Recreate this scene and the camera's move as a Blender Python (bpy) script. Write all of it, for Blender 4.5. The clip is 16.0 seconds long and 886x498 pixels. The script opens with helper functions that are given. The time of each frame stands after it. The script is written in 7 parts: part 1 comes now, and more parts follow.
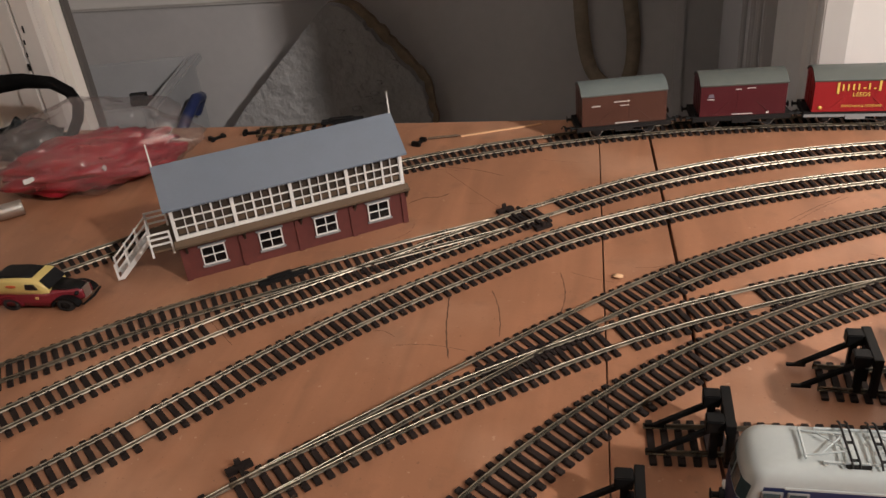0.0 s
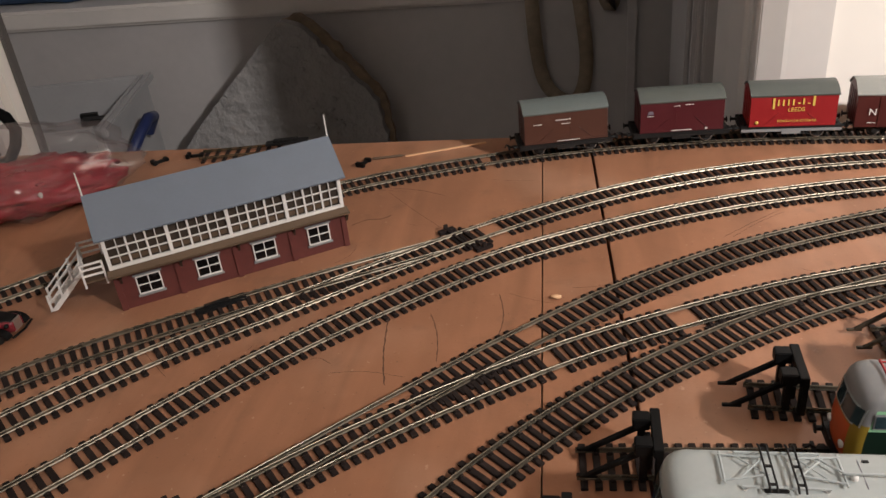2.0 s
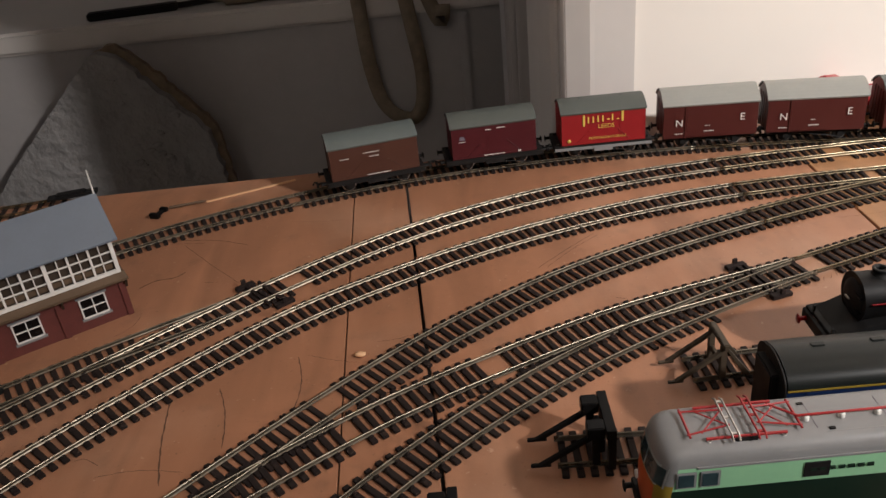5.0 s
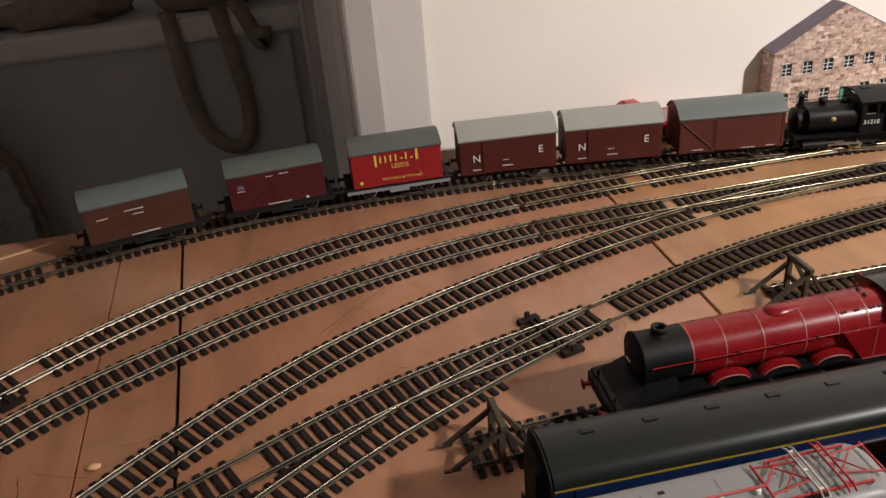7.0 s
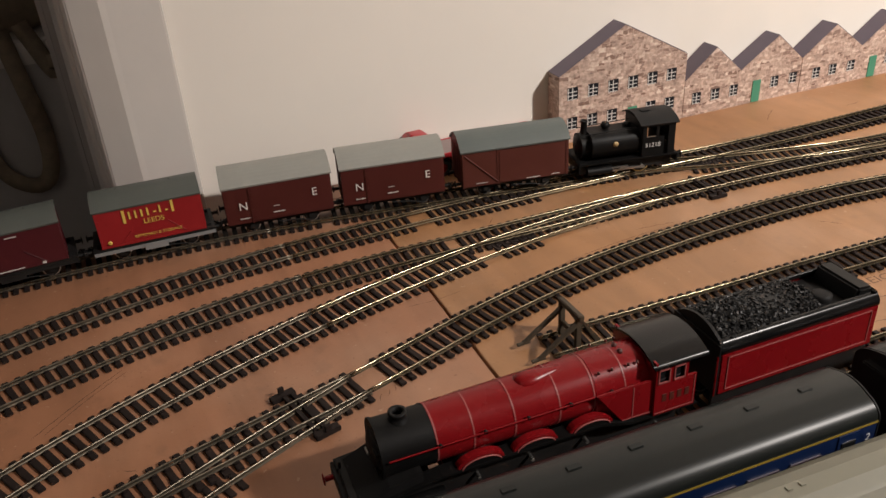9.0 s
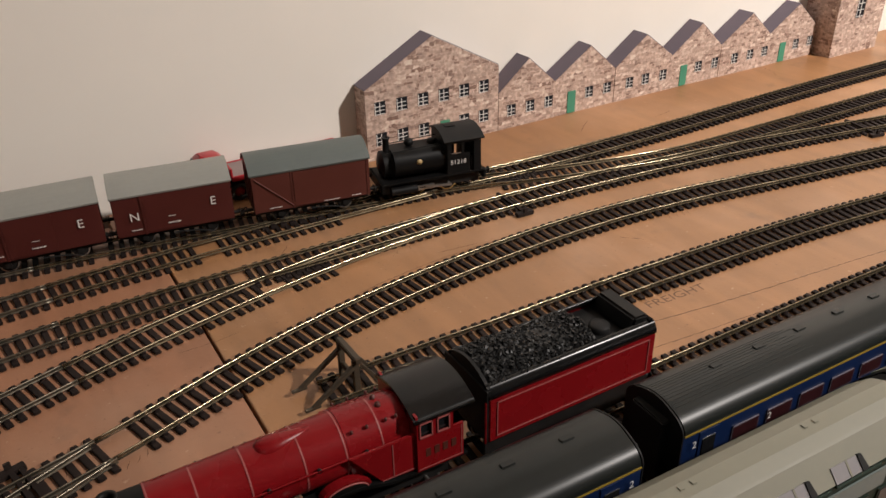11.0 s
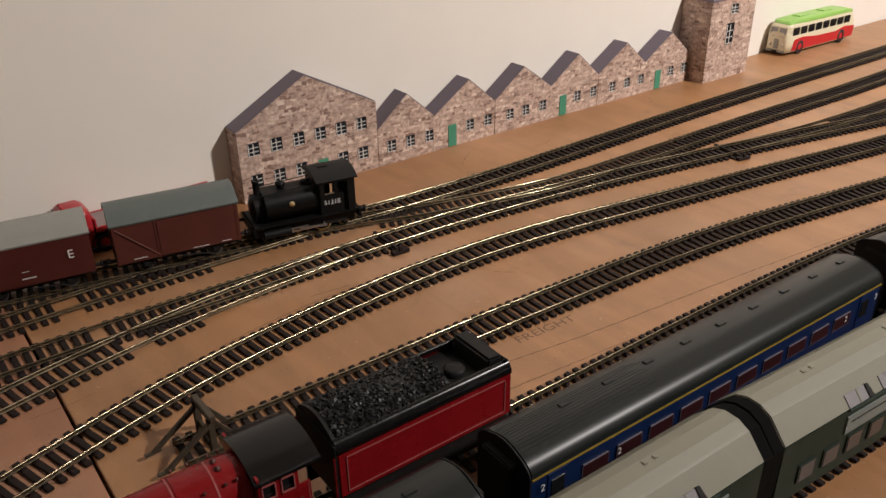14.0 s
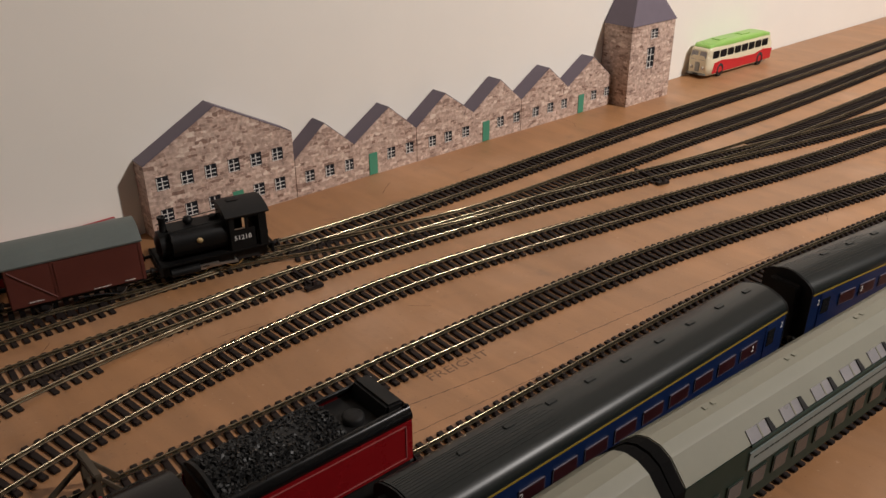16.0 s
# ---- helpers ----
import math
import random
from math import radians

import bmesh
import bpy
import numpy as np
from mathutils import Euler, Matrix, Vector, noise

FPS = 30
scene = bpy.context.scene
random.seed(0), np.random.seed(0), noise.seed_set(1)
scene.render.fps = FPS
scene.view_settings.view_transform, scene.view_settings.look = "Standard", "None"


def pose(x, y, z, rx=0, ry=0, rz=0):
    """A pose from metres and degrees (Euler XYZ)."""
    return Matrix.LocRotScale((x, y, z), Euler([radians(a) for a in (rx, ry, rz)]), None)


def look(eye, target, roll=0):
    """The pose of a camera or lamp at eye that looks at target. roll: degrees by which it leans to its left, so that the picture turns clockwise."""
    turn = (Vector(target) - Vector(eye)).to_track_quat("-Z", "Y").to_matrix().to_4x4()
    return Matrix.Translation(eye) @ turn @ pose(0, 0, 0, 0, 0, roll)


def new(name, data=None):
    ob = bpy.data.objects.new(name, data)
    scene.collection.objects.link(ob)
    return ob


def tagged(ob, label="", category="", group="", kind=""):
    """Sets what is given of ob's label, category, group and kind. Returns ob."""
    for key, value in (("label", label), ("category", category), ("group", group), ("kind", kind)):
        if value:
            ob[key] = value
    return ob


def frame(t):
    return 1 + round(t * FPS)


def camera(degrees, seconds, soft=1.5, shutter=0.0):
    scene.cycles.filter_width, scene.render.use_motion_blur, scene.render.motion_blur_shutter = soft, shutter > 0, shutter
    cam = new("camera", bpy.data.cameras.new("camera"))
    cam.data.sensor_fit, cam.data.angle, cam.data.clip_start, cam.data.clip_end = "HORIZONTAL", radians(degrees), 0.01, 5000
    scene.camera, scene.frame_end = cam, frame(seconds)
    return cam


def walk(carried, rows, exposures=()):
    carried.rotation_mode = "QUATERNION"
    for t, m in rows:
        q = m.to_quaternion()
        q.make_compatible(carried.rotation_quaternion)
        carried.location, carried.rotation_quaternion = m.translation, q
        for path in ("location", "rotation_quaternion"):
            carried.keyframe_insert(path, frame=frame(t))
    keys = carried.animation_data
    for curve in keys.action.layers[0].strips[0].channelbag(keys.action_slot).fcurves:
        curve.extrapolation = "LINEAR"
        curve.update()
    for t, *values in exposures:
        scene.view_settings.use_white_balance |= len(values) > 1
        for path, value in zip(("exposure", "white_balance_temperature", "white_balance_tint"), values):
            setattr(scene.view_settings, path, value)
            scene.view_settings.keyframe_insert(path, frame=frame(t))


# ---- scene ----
cam = camera(57.23, 16.0)
ROWS = [  # seconds, place, turn
    (0, 0.0825, 0.0549, 0.262, 59.95, 5.25, 10.04),
    (0.5, 0.0924, 0.0581, 0.2633, 60.29, 5.41, 9.43),
    (1, 0.1002, 0.0599, 0.2645, 60.56, 5.38, 8.9),
    (1.5, 0.1017, 0.0592, 0.266, 60.69, 5.3, 8.22),
    (2, 0.1, 0.0635, 0.2653, 60.52, 5.22, 7.49),
    (2.5, 0.1011, 0.0711, 0.2635, 60.56, 5.08, 6.7),
    (3, 0.1073, 0.0772, 0.2617, 60.49, 5.12, 5.76),
    (3.2, 0.1102, 0.0798, 0.2612, 60.41, 5.18, 5.24),
    (5.3, 0.1507, 0.1228, 0.2567, 60.69, 5.22, -4.72),
    (5.5, 0.1574, 0.1285, 0.2534, 60.84, 5.09, -6.11),
    (6, 0.1748, 0.1403, 0.2518, 60.4, 4.83, -8.56),
    (6.5, 0.191, 0.1553, 0.2511, 60.21, 4.81, -10.43),
    (7, 0.2038, 0.167, 0.2531, 60.46, 4.29, -12.46),
    (7.5, 0.2189, 0.1727, 0.2526, 60.88, 3.79, -15.18),
    (8, 0.2383, 0.1811, 0.2501, 60.63, 3.51, -17.98),
    (8.5, 0.2585, 0.1917, 0.2506, 60.49, 3.5, -20.19),
    (9, 0.2763, 0.1998, 0.2488, 60.53, 3.2, -22.45),
    (9.5, 0.293, 0.2057, 0.2464, 60.55, 2.67, -24.81),
    (10, 0.3113, 0.2097, 0.2405, 60.5, 2.29, -27.14),
    (10.2, 0.3182, 0.2112, 0.2417, 60.21, 1.87, -27.97),
    (12.3, 0.3535, 0.2104, 0.243, 61.29, 0.59, -34.81),
    (12.5, 0.355, 0.2099, 0.2426, 61.5, 0.55, -35.14),
    (13, 0.358, 0.2084, 0.2424, 61.65, 0.52, -35.81),
    (13.5, 0.3637, 0.2056, 0.245, 61.99, 0.71, -36.47),
    (14, 0.3688, 0.2007, 0.2475, 62.18, 0.79, -36.97),
    (14.5, 0.3747, 0.2022, 0.247, 62.56, 0.43, -37.82),
    (15, 0.3829, 0.2023, 0.2469, 62.75, 0.3, -38.98),
    (15.5, 0.3871, 0.2009, 0.2492, 62.92, 0.25, -39.93),
    (16, 0.3935, 0.1978, 0.2512, 63.41, 0.25, -40.78),
]
walk(cam, [(t, pose(*row)) for t, *row in ROWS],
     exposures=((0.0, 0.98, 6150, 10), (3.0, 0.70, 6050, 10), (6.5, 0.27, 6100, 10), (9.0, -0.16, 6350, 10), (13.0, -0.40, 6250, 10), (16.0, -0.84, 6250, 10)))

# ---- world and lights ----
world = bpy.data.worlds.new("world")
scene.world = world
world.use_nodes = True
world.node_tree.nodes["Background"].inputs[0].default_value = (0.30, 0.27, 0.25, 1)
world.node_tree.nodes["Background"].inputs[1].default_value = 1.25
scene.view_settings.exposure = 0.0


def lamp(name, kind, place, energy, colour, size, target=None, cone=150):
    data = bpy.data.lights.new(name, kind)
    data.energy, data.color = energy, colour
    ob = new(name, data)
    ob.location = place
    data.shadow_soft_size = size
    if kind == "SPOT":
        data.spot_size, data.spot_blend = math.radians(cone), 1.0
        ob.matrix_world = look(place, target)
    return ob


# the spotlight over the layout, and an added fill lamp to lift the shade
lamp("layout_spotlight", "SPOT", (1.50, -0.55, 1.20), 240.0, (1.0, 0.91, 0.83), 0.05, (2.00, 0.72, 0.10), 160)
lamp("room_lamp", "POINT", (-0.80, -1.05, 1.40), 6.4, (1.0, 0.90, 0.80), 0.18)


# ---- materials ----
def mat(name, col, rough=0.5, metal=0.0, var=0.15, scale=60.0, bump=0.0, bscale=300.0, stretch=(1, 1, 1), rnd=0.0, coat=0.0, spec=0.5):
    """A plain surface with two scales of variation, fine relief, and a little difference from piece to piece."""
    m = bpy.data.materials.new(name)
    m.use_nodes = True
    nt = m.node_tree
    b = nt.nodes["Principled BSDF"]
    b.inputs["Roughness"].default_value, b.inputs["Metallic"].default_value = rough, metal
    b.inputs["Coat Weight"].default_value = coat
    b.inputs["Specular IOR Level"].default_value = spec
    tc = nt.nodes.new("ShaderNodeTexCoord")
    mp = nt.nodes.new("ShaderNodeMapping")
    mp.inputs["Scale"].default_value = stretch
    nt.links.new(tc.outputs["Object"], mp.inputs[0])
    n1, n2 = nt.nodes.new("ShaderNodeTexNoise"), nt.nodes.new("ShaderNodeTexNoise")
    n1.inputs["Scale"].default_value, n2.inputs["Scale"].default_value = scale, scale * 9
    n1.inputs["Detail"].default_value = 4
    for n in (n1, n2):
        nt.links.new(mp.outputs[0], n.inputs["Vector"])
    add = nt.nodes.new("ShaderNodeMath")
    add.operation = "MULTIPLY_ADD"
    add.inputs[1].default_value = 0.35
    nt.links.new(n2.outputs[0], add.inputs[0])
    nt.links.new(n1.outputs[0], add.inputs[2])
    last = add.outputs[0]
    if rnd:
        oi = nt.nodes.new("ShaderNodeObjectInfo")
        a2 = nt.nodes.new("ShaderNodeMath")
        a2.operation = "MULTIPLY_ADD"
        a2.inputs[1].default_value = rnd
        nt.links.new(oi.outputs["Random"], a2.inputs[0])
        nt.links.new(last, a2.inputs[2])
        last = a2.outputs[0]
    ramp = nt.nodes.new("ShaderNodeValToRGB")
    ramp.color_ramp.elements[0].position, ramp.color_ramp.elements[1].position = 0.3, 1.05 + rnd
    ramp.color_ramp.elements[0].color = (*[max(0, c * (1 - var)) for c in col], 1)
    ramp.color_ramp.elements[1].color = (*[min(1, c * (1 + var)) for c in col], 1)
    nt.links.new(last, ramp.inputs[0])
    nt.links.new(ramp.outputs[0], b.inputs["Base Color"])
    rr = nt.nodes.new("ShaderNodeMapRange")
    rr.inputs[3].default_value, rr.inputs[4].default_value = max(0.02, rough - 0.12), min(1, rough + 0.12)
    nt.links.new(n1.outputs[0], rr.inputs[0])
    nt.links.new(rr.outputs[0], b.inputs["Roughness"])
    if bump:
        n3 = nt.nodes.new("ShaderNodeTexNoise")
        n3.inputs["Scale"].default_value, n3.inputs["Detail"].default_value = bscale, 5
        nt.links.new(mp.outputs[0], n3.inputs["Vector"])
        bp = nt.nodes.new("ShaderNodeBump")
        bp.inputs["Strength"].default_value, bp.inputs["Distance"].default_value = bump, 0.0006
        nt.links.new(n3.outputs[0], bp.inputs["Height"])
        nt.links.new(bp.outputs[0], b.inputs["Normal"])
    return m


def stone_mat(name):
    """Printed random stonework: courses of pink, grey and brown blocks."""
    m = bpy.data.materials.new(name)
    m.use_nodes = True
    nt = m.node_tree
    b = nt.nodes["Principled BSDF"]
    b.inputs["Roughness"].default_value = 0.65
    tc = nt.nodes.new("ShaderNodeTexCoord")
    sep, com, sm = nt.nodes.new("ShaderNodeSeparateXYZ"), nt.nodes.new("ShaderNodeCombineXYZ"), nt.nodes.new("ShaderNodeMath")
    nt.links.new(tc.outputs["Object"], sep.inputs[0])
    sm.operation = "ADD"
    nt.links.new(sep.outputs[0], sm.inputs[0])
    nt.links.new(sep.outputs[1], sm.inputs[1])
    nt.links.new(sm.outputs[0], com.inputs[0])
    nt.links.new(sep.outputs[2], com.inputs[1])
    wob = nt.nodes.new("ShaderNodeTexNoise")
    wob.inputs["Scale"].default_value = 120
    nt.links.new(com.outputs[0], wob.inputs["Vector"])
    mv = nt.nodes.new("ShaderNodeMixRGB")
    mv.blend_type = "LINEAR_LIGHT"
    mv.inputs[0].default_value = 0.0024
    nt.links.new(com.outputs[0], mv.inputs[1])
    nt.links.new(wob.outputs[1], mv.inputs[2])
    col = None
    for k, (w, h) in enumerate(((0.0062, 0.0023), (0.0095, 0.0036))):
        br = nt.nodes.new("ShaderNodeTexBrick")
        br.inputs["Scale"].default_value = 1.0
        br.inputs["Brick Width"].default_value, br.inputs["Row Height"].default_value = w, h
        br.inputs["Mortar Size"].default_value, br.inputs["Mortar Smooth"].default_value = 0.00022, 0.3
        br.inputs["Color1"].default_value, br.inputs["Color2"].default_value = (0, 0, 0, 1), (1, 1, 1, 1)
        br.inputs["Mortar"].default_value = (0.42, 0.42, 0.42, 1)
        br.offset, br.squash, br.squash_frequency = 0.37, 0.7, 3
        nt.links.new(mv.outputs[0], br.inputs["Vector"])
        if col is None:
            col = br.outputs[0]
        else:
            mx = nt.nodes.new("ShaderNodeMixRGB")
            nz = nt.nodes.new("ShaderNodeTexNoise")
            nz.inputs["Scale"].default_value = 90
            nt.links.new(com.outputs[0], nz.inputs["Vector"])
            st = nt.nodes.new("ShaderNodeMath")
            st.operation = "GREATER_THAN"
            st.inputs[1].default_value = 0.52
            nt.links.new(nz.outputs[0], st.inputs[0])
            nt.links.new(st.outputs[0], mx.inputs[0])
            nt.links.new(col, mx.inputs[1])
            nt.links.new(br.outputs[0], mx.inputs[2])
            col = mx.outputs[0]
    ramp = nt.nodes.new("ShaderNodeValToRGB")
    cr = ramp.color_ramp
    cr.elements[0].position, cr.elements[0].color = 0.0, (0.215, 0.128, 0.098, 1)
    cr.elements[1].position, cr.elements[1].color = 1.0, (0.72, 0.57, 0.475, 1)
    e = cr.elements.new(0.40)
    e.color = (0.52, 0.38, 0.31, 1)
    e = cr.elements.new(0.7)
    e.color = (0.42, 0.295, 0.235, 1)
    nt.links.new(col, ramp.inputs[0])
    gr = nt.nodes.new("ShaderNodeTexNoise")
    gr.inputs["Scale"].default_value, gr.inputs["Detail"].default_value = 330, 4
    nt.links.new(tc.outputs["Object"], gr.inputs["Vector"])
    ov = nt.nodes.new("ShaderNodeMixRGB")
    ov.blend_type = "OVERLAY"
    ov.inputs[0].default_value = 0.75
    nt.links.new(ramp.outputs[0], ov.inputs[1])
    nt.links.new(gr.outputs[0], ov.inputs[2])
    nt.links.new(ov.outputs[0], b.inputs["Base Color"])
    return m


def board_mat(name, col):
    """Plain varnished ply: long faint grain, blotches, scuffs and dirt."""
    m = mat(name, col, 0.42, var=0.16, scale=7, bump=0.10, bscale=500)
    nt = m.node_tree
    b = nt.nodes["Principled BSDF"]
    src = b.inputs["Base Color"].links[0].from_socket
    geo = nt.nodes.new("ShaderNodeTexCoord")
    mp = nt.nodes.new("ShaderNodeMapping")
    mp.inputs["Scale"].default_value = (14, 2.2, 1)
    nt.links.new(geo.outputs["Object"], mp.inputs[0])
    gn = nt.nodes.new("ShaderNodeTexNoise")
    gn.inputs["Scale"].default_value, gn.inputs["Detail"].default_value, gn.inputs["Distortion"].default_value = 2.5, 6, 1.2
    nt.links.new(mp.outputs[0], gn.inputs["Vector"])
    mx = nt.nodes.new("ShaderNodeMixRGB")
    mx.blend_type = "OVERLAY"
    mx.inputs[0].default_value = 0.35
    nt.links.new(src, mx.inputs[1])
    nt.links.new(gn.outputs[0], mx.inputs[2])
    dn = nt.nodes.new("ShaderNodeTexNoise")
    dn.inputs["Scale"].default_value, dn.inputs["Detail"].default_value = 46, 8
    nt.links.new(geo.outputs["Object"], dn.inputs["Vector"])
    dr = nt.nodes.new("ShaderNodeValToRGB")
    dr.color_ramp.elements[0].position, dr.color_ramp.elements[1].position = 0.60, 0.76
    dr.color_ramp.elements[1].color = (0.42, 0.42, 0.42, 1)
    nt.links.new(dn.outputs[0], dr.inputs[0])
    m2 = nt.nodes.new("ShaderNodeMixRGB")
    m2.inputs[2].default_value = (0.12, 0.07, 0.045, 1)
    nt.links.new(dr.outputs[0], m2.inputs[0])
    nt.links.new(mx.outputs[0], m2.inputs[1])
    # worn patches and fine flecks
    last = m2.outputs[0]
    for sc, det, lo, hi, amt, tint in ((9.0, 7, 0.52, 0.66, 0.20, (0.62, 0.40, 0.27, 1)), (420.0, 3, 0.66, 0.74, 0.35, (0.05, 0.03, 0.02, 1)), (260.0, 3, 0.68, 0.75, 0.30, (0.70, 0.50, 0.36, 1))):
        fn, fr, fx = nt.nodes.new("ShaderNodeTexNoise"), nt.nodes.new("ShaderNodeValToRGB"), nt.nodes.new("ShaderNodeMixRGB")
        fn.inputs["Scale"].default_value, fn.inputs["Detail"].default_value = sc, det
        nt.links.new(geo.outputs["Object"], fn.inputs["Vector"])
        fr.color_ramp.elements[0].position, fr.color_ramp.elements[1].position = lo, hi
        fr.color_ramp.elements[1].color = (amt, amt, amt, 1)
        nt.links.new(fn.outputs[0], fr.inputs[0])
        nt.links.new(fr.outputs[0], fx.inputs[0])
        nt.links.new(last, fx.inputs[1])
        fx.inputs[2].default_value = tint
        last = fx.outputs[0]
    nt.links.new(last, b.inputs["Base Color"])
    return m


def film_mat(name):
    """Thin clear polythene."""
    m = bpy.data.materials.new(name)
    m.use_nodes = True
    nt = m.node_tree
    out = nt.nodes["Material Output"]
    nt.nodes.remove(nt.nodes["Principled BSDF"])
    tr, gl, df = nt.nodes.new("ShaderNodeBsdfTransparent"), nt.nodes.new("ShaderNodeBsdfGlossy"), nt.nodes.new("ShaderNodeBsdfDiffuse")
    gl.inputs["Roughness"].default_value = 0.10
    tr.inputs[0].default_value = (0.93, 0.92, 0.92, 1)
    df.inputs[0].default_value = (0.6, 0.56, 0.55, 1)
    a, c = nt.nodes.new("ShaderNodeMixShader"), nt.nodes.new("ShaderNodeMixShader")
    a.inputs[0].default_value, c.inputs[0].default_value = 0.07, 0.10
    tc, nz, bp = nt.nodes.new("ShaderNodeTexCoord"), nt.nodes.new("ShaderNodeTexNoise"), nt.nodes.new("ShaderNodeBump")
    nz.inputs["Scale"].default_value, nz.inputs["Detail"].default_value, nz.inputs["Distortion"].default_value = 24, 2, 1.0
    bp.inputs["Strength"].default_value, bp.inputs["Distance"].default_value = 0.45, 0.006
    nt.links.new(tc.outputs["Object"], nz.inputs["Vector"])
    nt.links.new(nz.outputs[0], bp.inputs["Height"])
    nt.links.new(bp.outputs[0], gl.inputs["Normal"])
    nt.links.new(tr.outputs[0], a.inputs[1])
    nt.links.new(df.outputs[0], a.inputs[2])
    nt.links.new(a.outputs[0], c.inputs[1])
    nt.links.new(gl.outputs[0], c.inputs[2])
    nt.links.new(c.outputs[0], out.inputs[0])
    return m


BOARD = board_mat("varnished_ply", (0.325, 0.153, 0.083))
BOARD_B = board_mat("pale_ply", (0.320, 0.160, 0.070))
WALL = mat("cream_wall_paint", (0.82, 0.77, 0.70), 0.6, var=0.03, scale=3, bump=0.12, bscale=120)
GLOSS_WHITE = mat("white_gloss_paint", (0.60, 0.565, 0.53), 0.35, var=0.05, scale=8, bump=0.05)
SLEEPER = mat("brown_black_plastic", (0.016, 0.0105, 0.0092), 0.72, var=0.35, scale=200, rnd=0.25, spec=0.22)
RAIL = mat("nickel_silver_rail", (0.24, 0.196, 0.128), 0.20, 0.85, var=0.25, scale=60)
# duller copy of the rail, with a weaker glint put into its colour
RAIL_LOW_GLINT = mat("low_glint_rail", (0.17, 0.145, 0.108), 0.28, 0.75, var=0.3, scale=60)
BLACK = mat("black_plastic", (0.0055, 0.0053, 0.0053), 0.50, var=0.3, scale=120, spec=0.20)
MATT_BLACK = mat("matt_black", (0.009, 0.0085, 0.0085), 0.6, var=0.3, scale=120, spec=0.25)
UNDER = mat("underframe_black", (0.011, 0.010, 0.0095), 0.6, var=0.4, scale=150, spec=0.3)
STEEL = mat("bright_steel", (0.55, 0.53, 0.5), 0.3, 0.9, var=0.15)
BRASS = mat("brass", (0.66, 0.48, 0.2), 0.3, 0.9, var=0.15)
BAUXITE = mat("bauxite_brown", (0.074, 0.0135, 0.0105), 0.45, var=0.12, scale=50)
BROWN2 = mat("freight_brown", (0.088, 0.021, 0.0145), 0.48, var=0.14, scale=50)
MAROON = mat("maroon", (0.070, 0.009, 0.0125), 0.42, var=0.15, scale=50)
BROWN3 = mat("dull_brown", (0.068, 0.024, 0.014), 0.5, var=0.15, scale=50)
VAN_RED = mat("bright_red", (0.29, 0.015, 0.017), 0.4, var=0.10, scale=50)
ROOF_GREY = mat("pale_grey_roof", (0.275, 0.275, 0.25), 0.5, var=0.08, scale=40)
ROOF_GREEN = mat("grey_green_roof", (0.105, 0.122, 0.115), 0.5, var=0.10, scale=40)
ROOF_DARK = mat("dark_grey_roof", (0.082, 0.090, 0.080), 0.5, var=0.10, scale=40)
COACH_ROOF = mat("charcoal_roof", (0.0105, 0.0126, 0.0120), 0.33, spec=0.27, var=0.30, scale=45, stretch=(0.06, 1, 1), bump=0.06, bscale=200)
COACH_BLUE = mat("rail_blue", (0.0055, 0.017, 0.068), 0.38, var=0.12)
FRAME_GREY = mat("dull_window_frame", (0.15, 0.13, 0.16), 0.4, var=0.1)
YELLOW = mat("yellow_line", (0.30, 0.205, 0.025), 0.4, var=0.06)
LETTER = mat("white_lettering", (0.78, 0.76, 0.72), 0.5, var=0.03)
GOLD = mat("yellow_lettering", (0.72, 0.50, 0.10), 0.45, var=0.05)
LOCO_RED = mat("loco_crimson", (0.205, 0.006, 0.0085), 0.28, spec=0.26, var=0.10, scale=60)
LINING = mat("pink_lining", (0.32, 0.085, 0.08), 0.45, var=0.05)
GLOSS_BLACK = mat("gloss_black_paint", (0.0050, 0.0049, 0.0051), 0.23, var=0.25, scale=90, spec=0.26)
COAL = mat("coal", (0.0085, 0.0085, 0.0088), 0.45, var=0.6, scale=300, spec=0.30)
GLASS = mat("dark_window", (0.012, 0.012, 0.013), 0.12, var=0.2)
WINDOW_RED = mat("red_brown_interior", (0.035, 0.009, 0.011), 0.35, var=0.3, scale=150)
CREAM_ROOF = mat("cream_roof", (0.212, 0.206, 0.158), 0.5, var=0.06, scale=40)
DARK_GREEN = mat("dark_green", (0.008, 0.022, 0.013), 0.55, var=0.12, spec=0.25)
PALE_GREEN = mat("pale_green", (0.30, 0.58, 0.34), 0.4, var=0.05)
LOCO_GREY = mat("light_grey_roof", (0.235, 0.235, 0.235), 0.42, var=0.08, scale=60)
ROOM_BLACK = mat("dark_pane", (0.006, 0.005, 0.005), 0.25, var=0.3, scale=200, spec=0.3)
FRAME_WHITE = mat("pale_window_frame", (0.42, 0.46, 0.46), 0.35, var=0.1, scale=120)
LOCO_WHITE = mat("white_roof", (0.40, 0.43, 0.42), 0.42, var=0.07, scale=60)
PANTO_RED = mat("pantograph_red", (0.36, 0.020, 0.022), 0.4, var=0.08)
ORANGE = mat("orange_red", (0.55, 0.09, 0.02), 0.4, var=0.06)
STONE = stone_mat("printed_stone")
SLATE = mat("printed_slate", (0.125, 0.100, 0.128), 0.6, var=0.10, scale=120)
DOOR_GREEN = mat("printed_green", (0.060, 0.25, 0.155), 0.55, var=0.06)
PANE_DARK = mat("printed_dark", (0.011, 0.012, 0.016), 0.6, var=0.2, scale=300, spec=0.15)
BRICK_RED = mat("dark_red_brick", (0.108, 0.026, 0.021), 0.6, var=0.22, scale=220, bump=0.2, bscale=900)
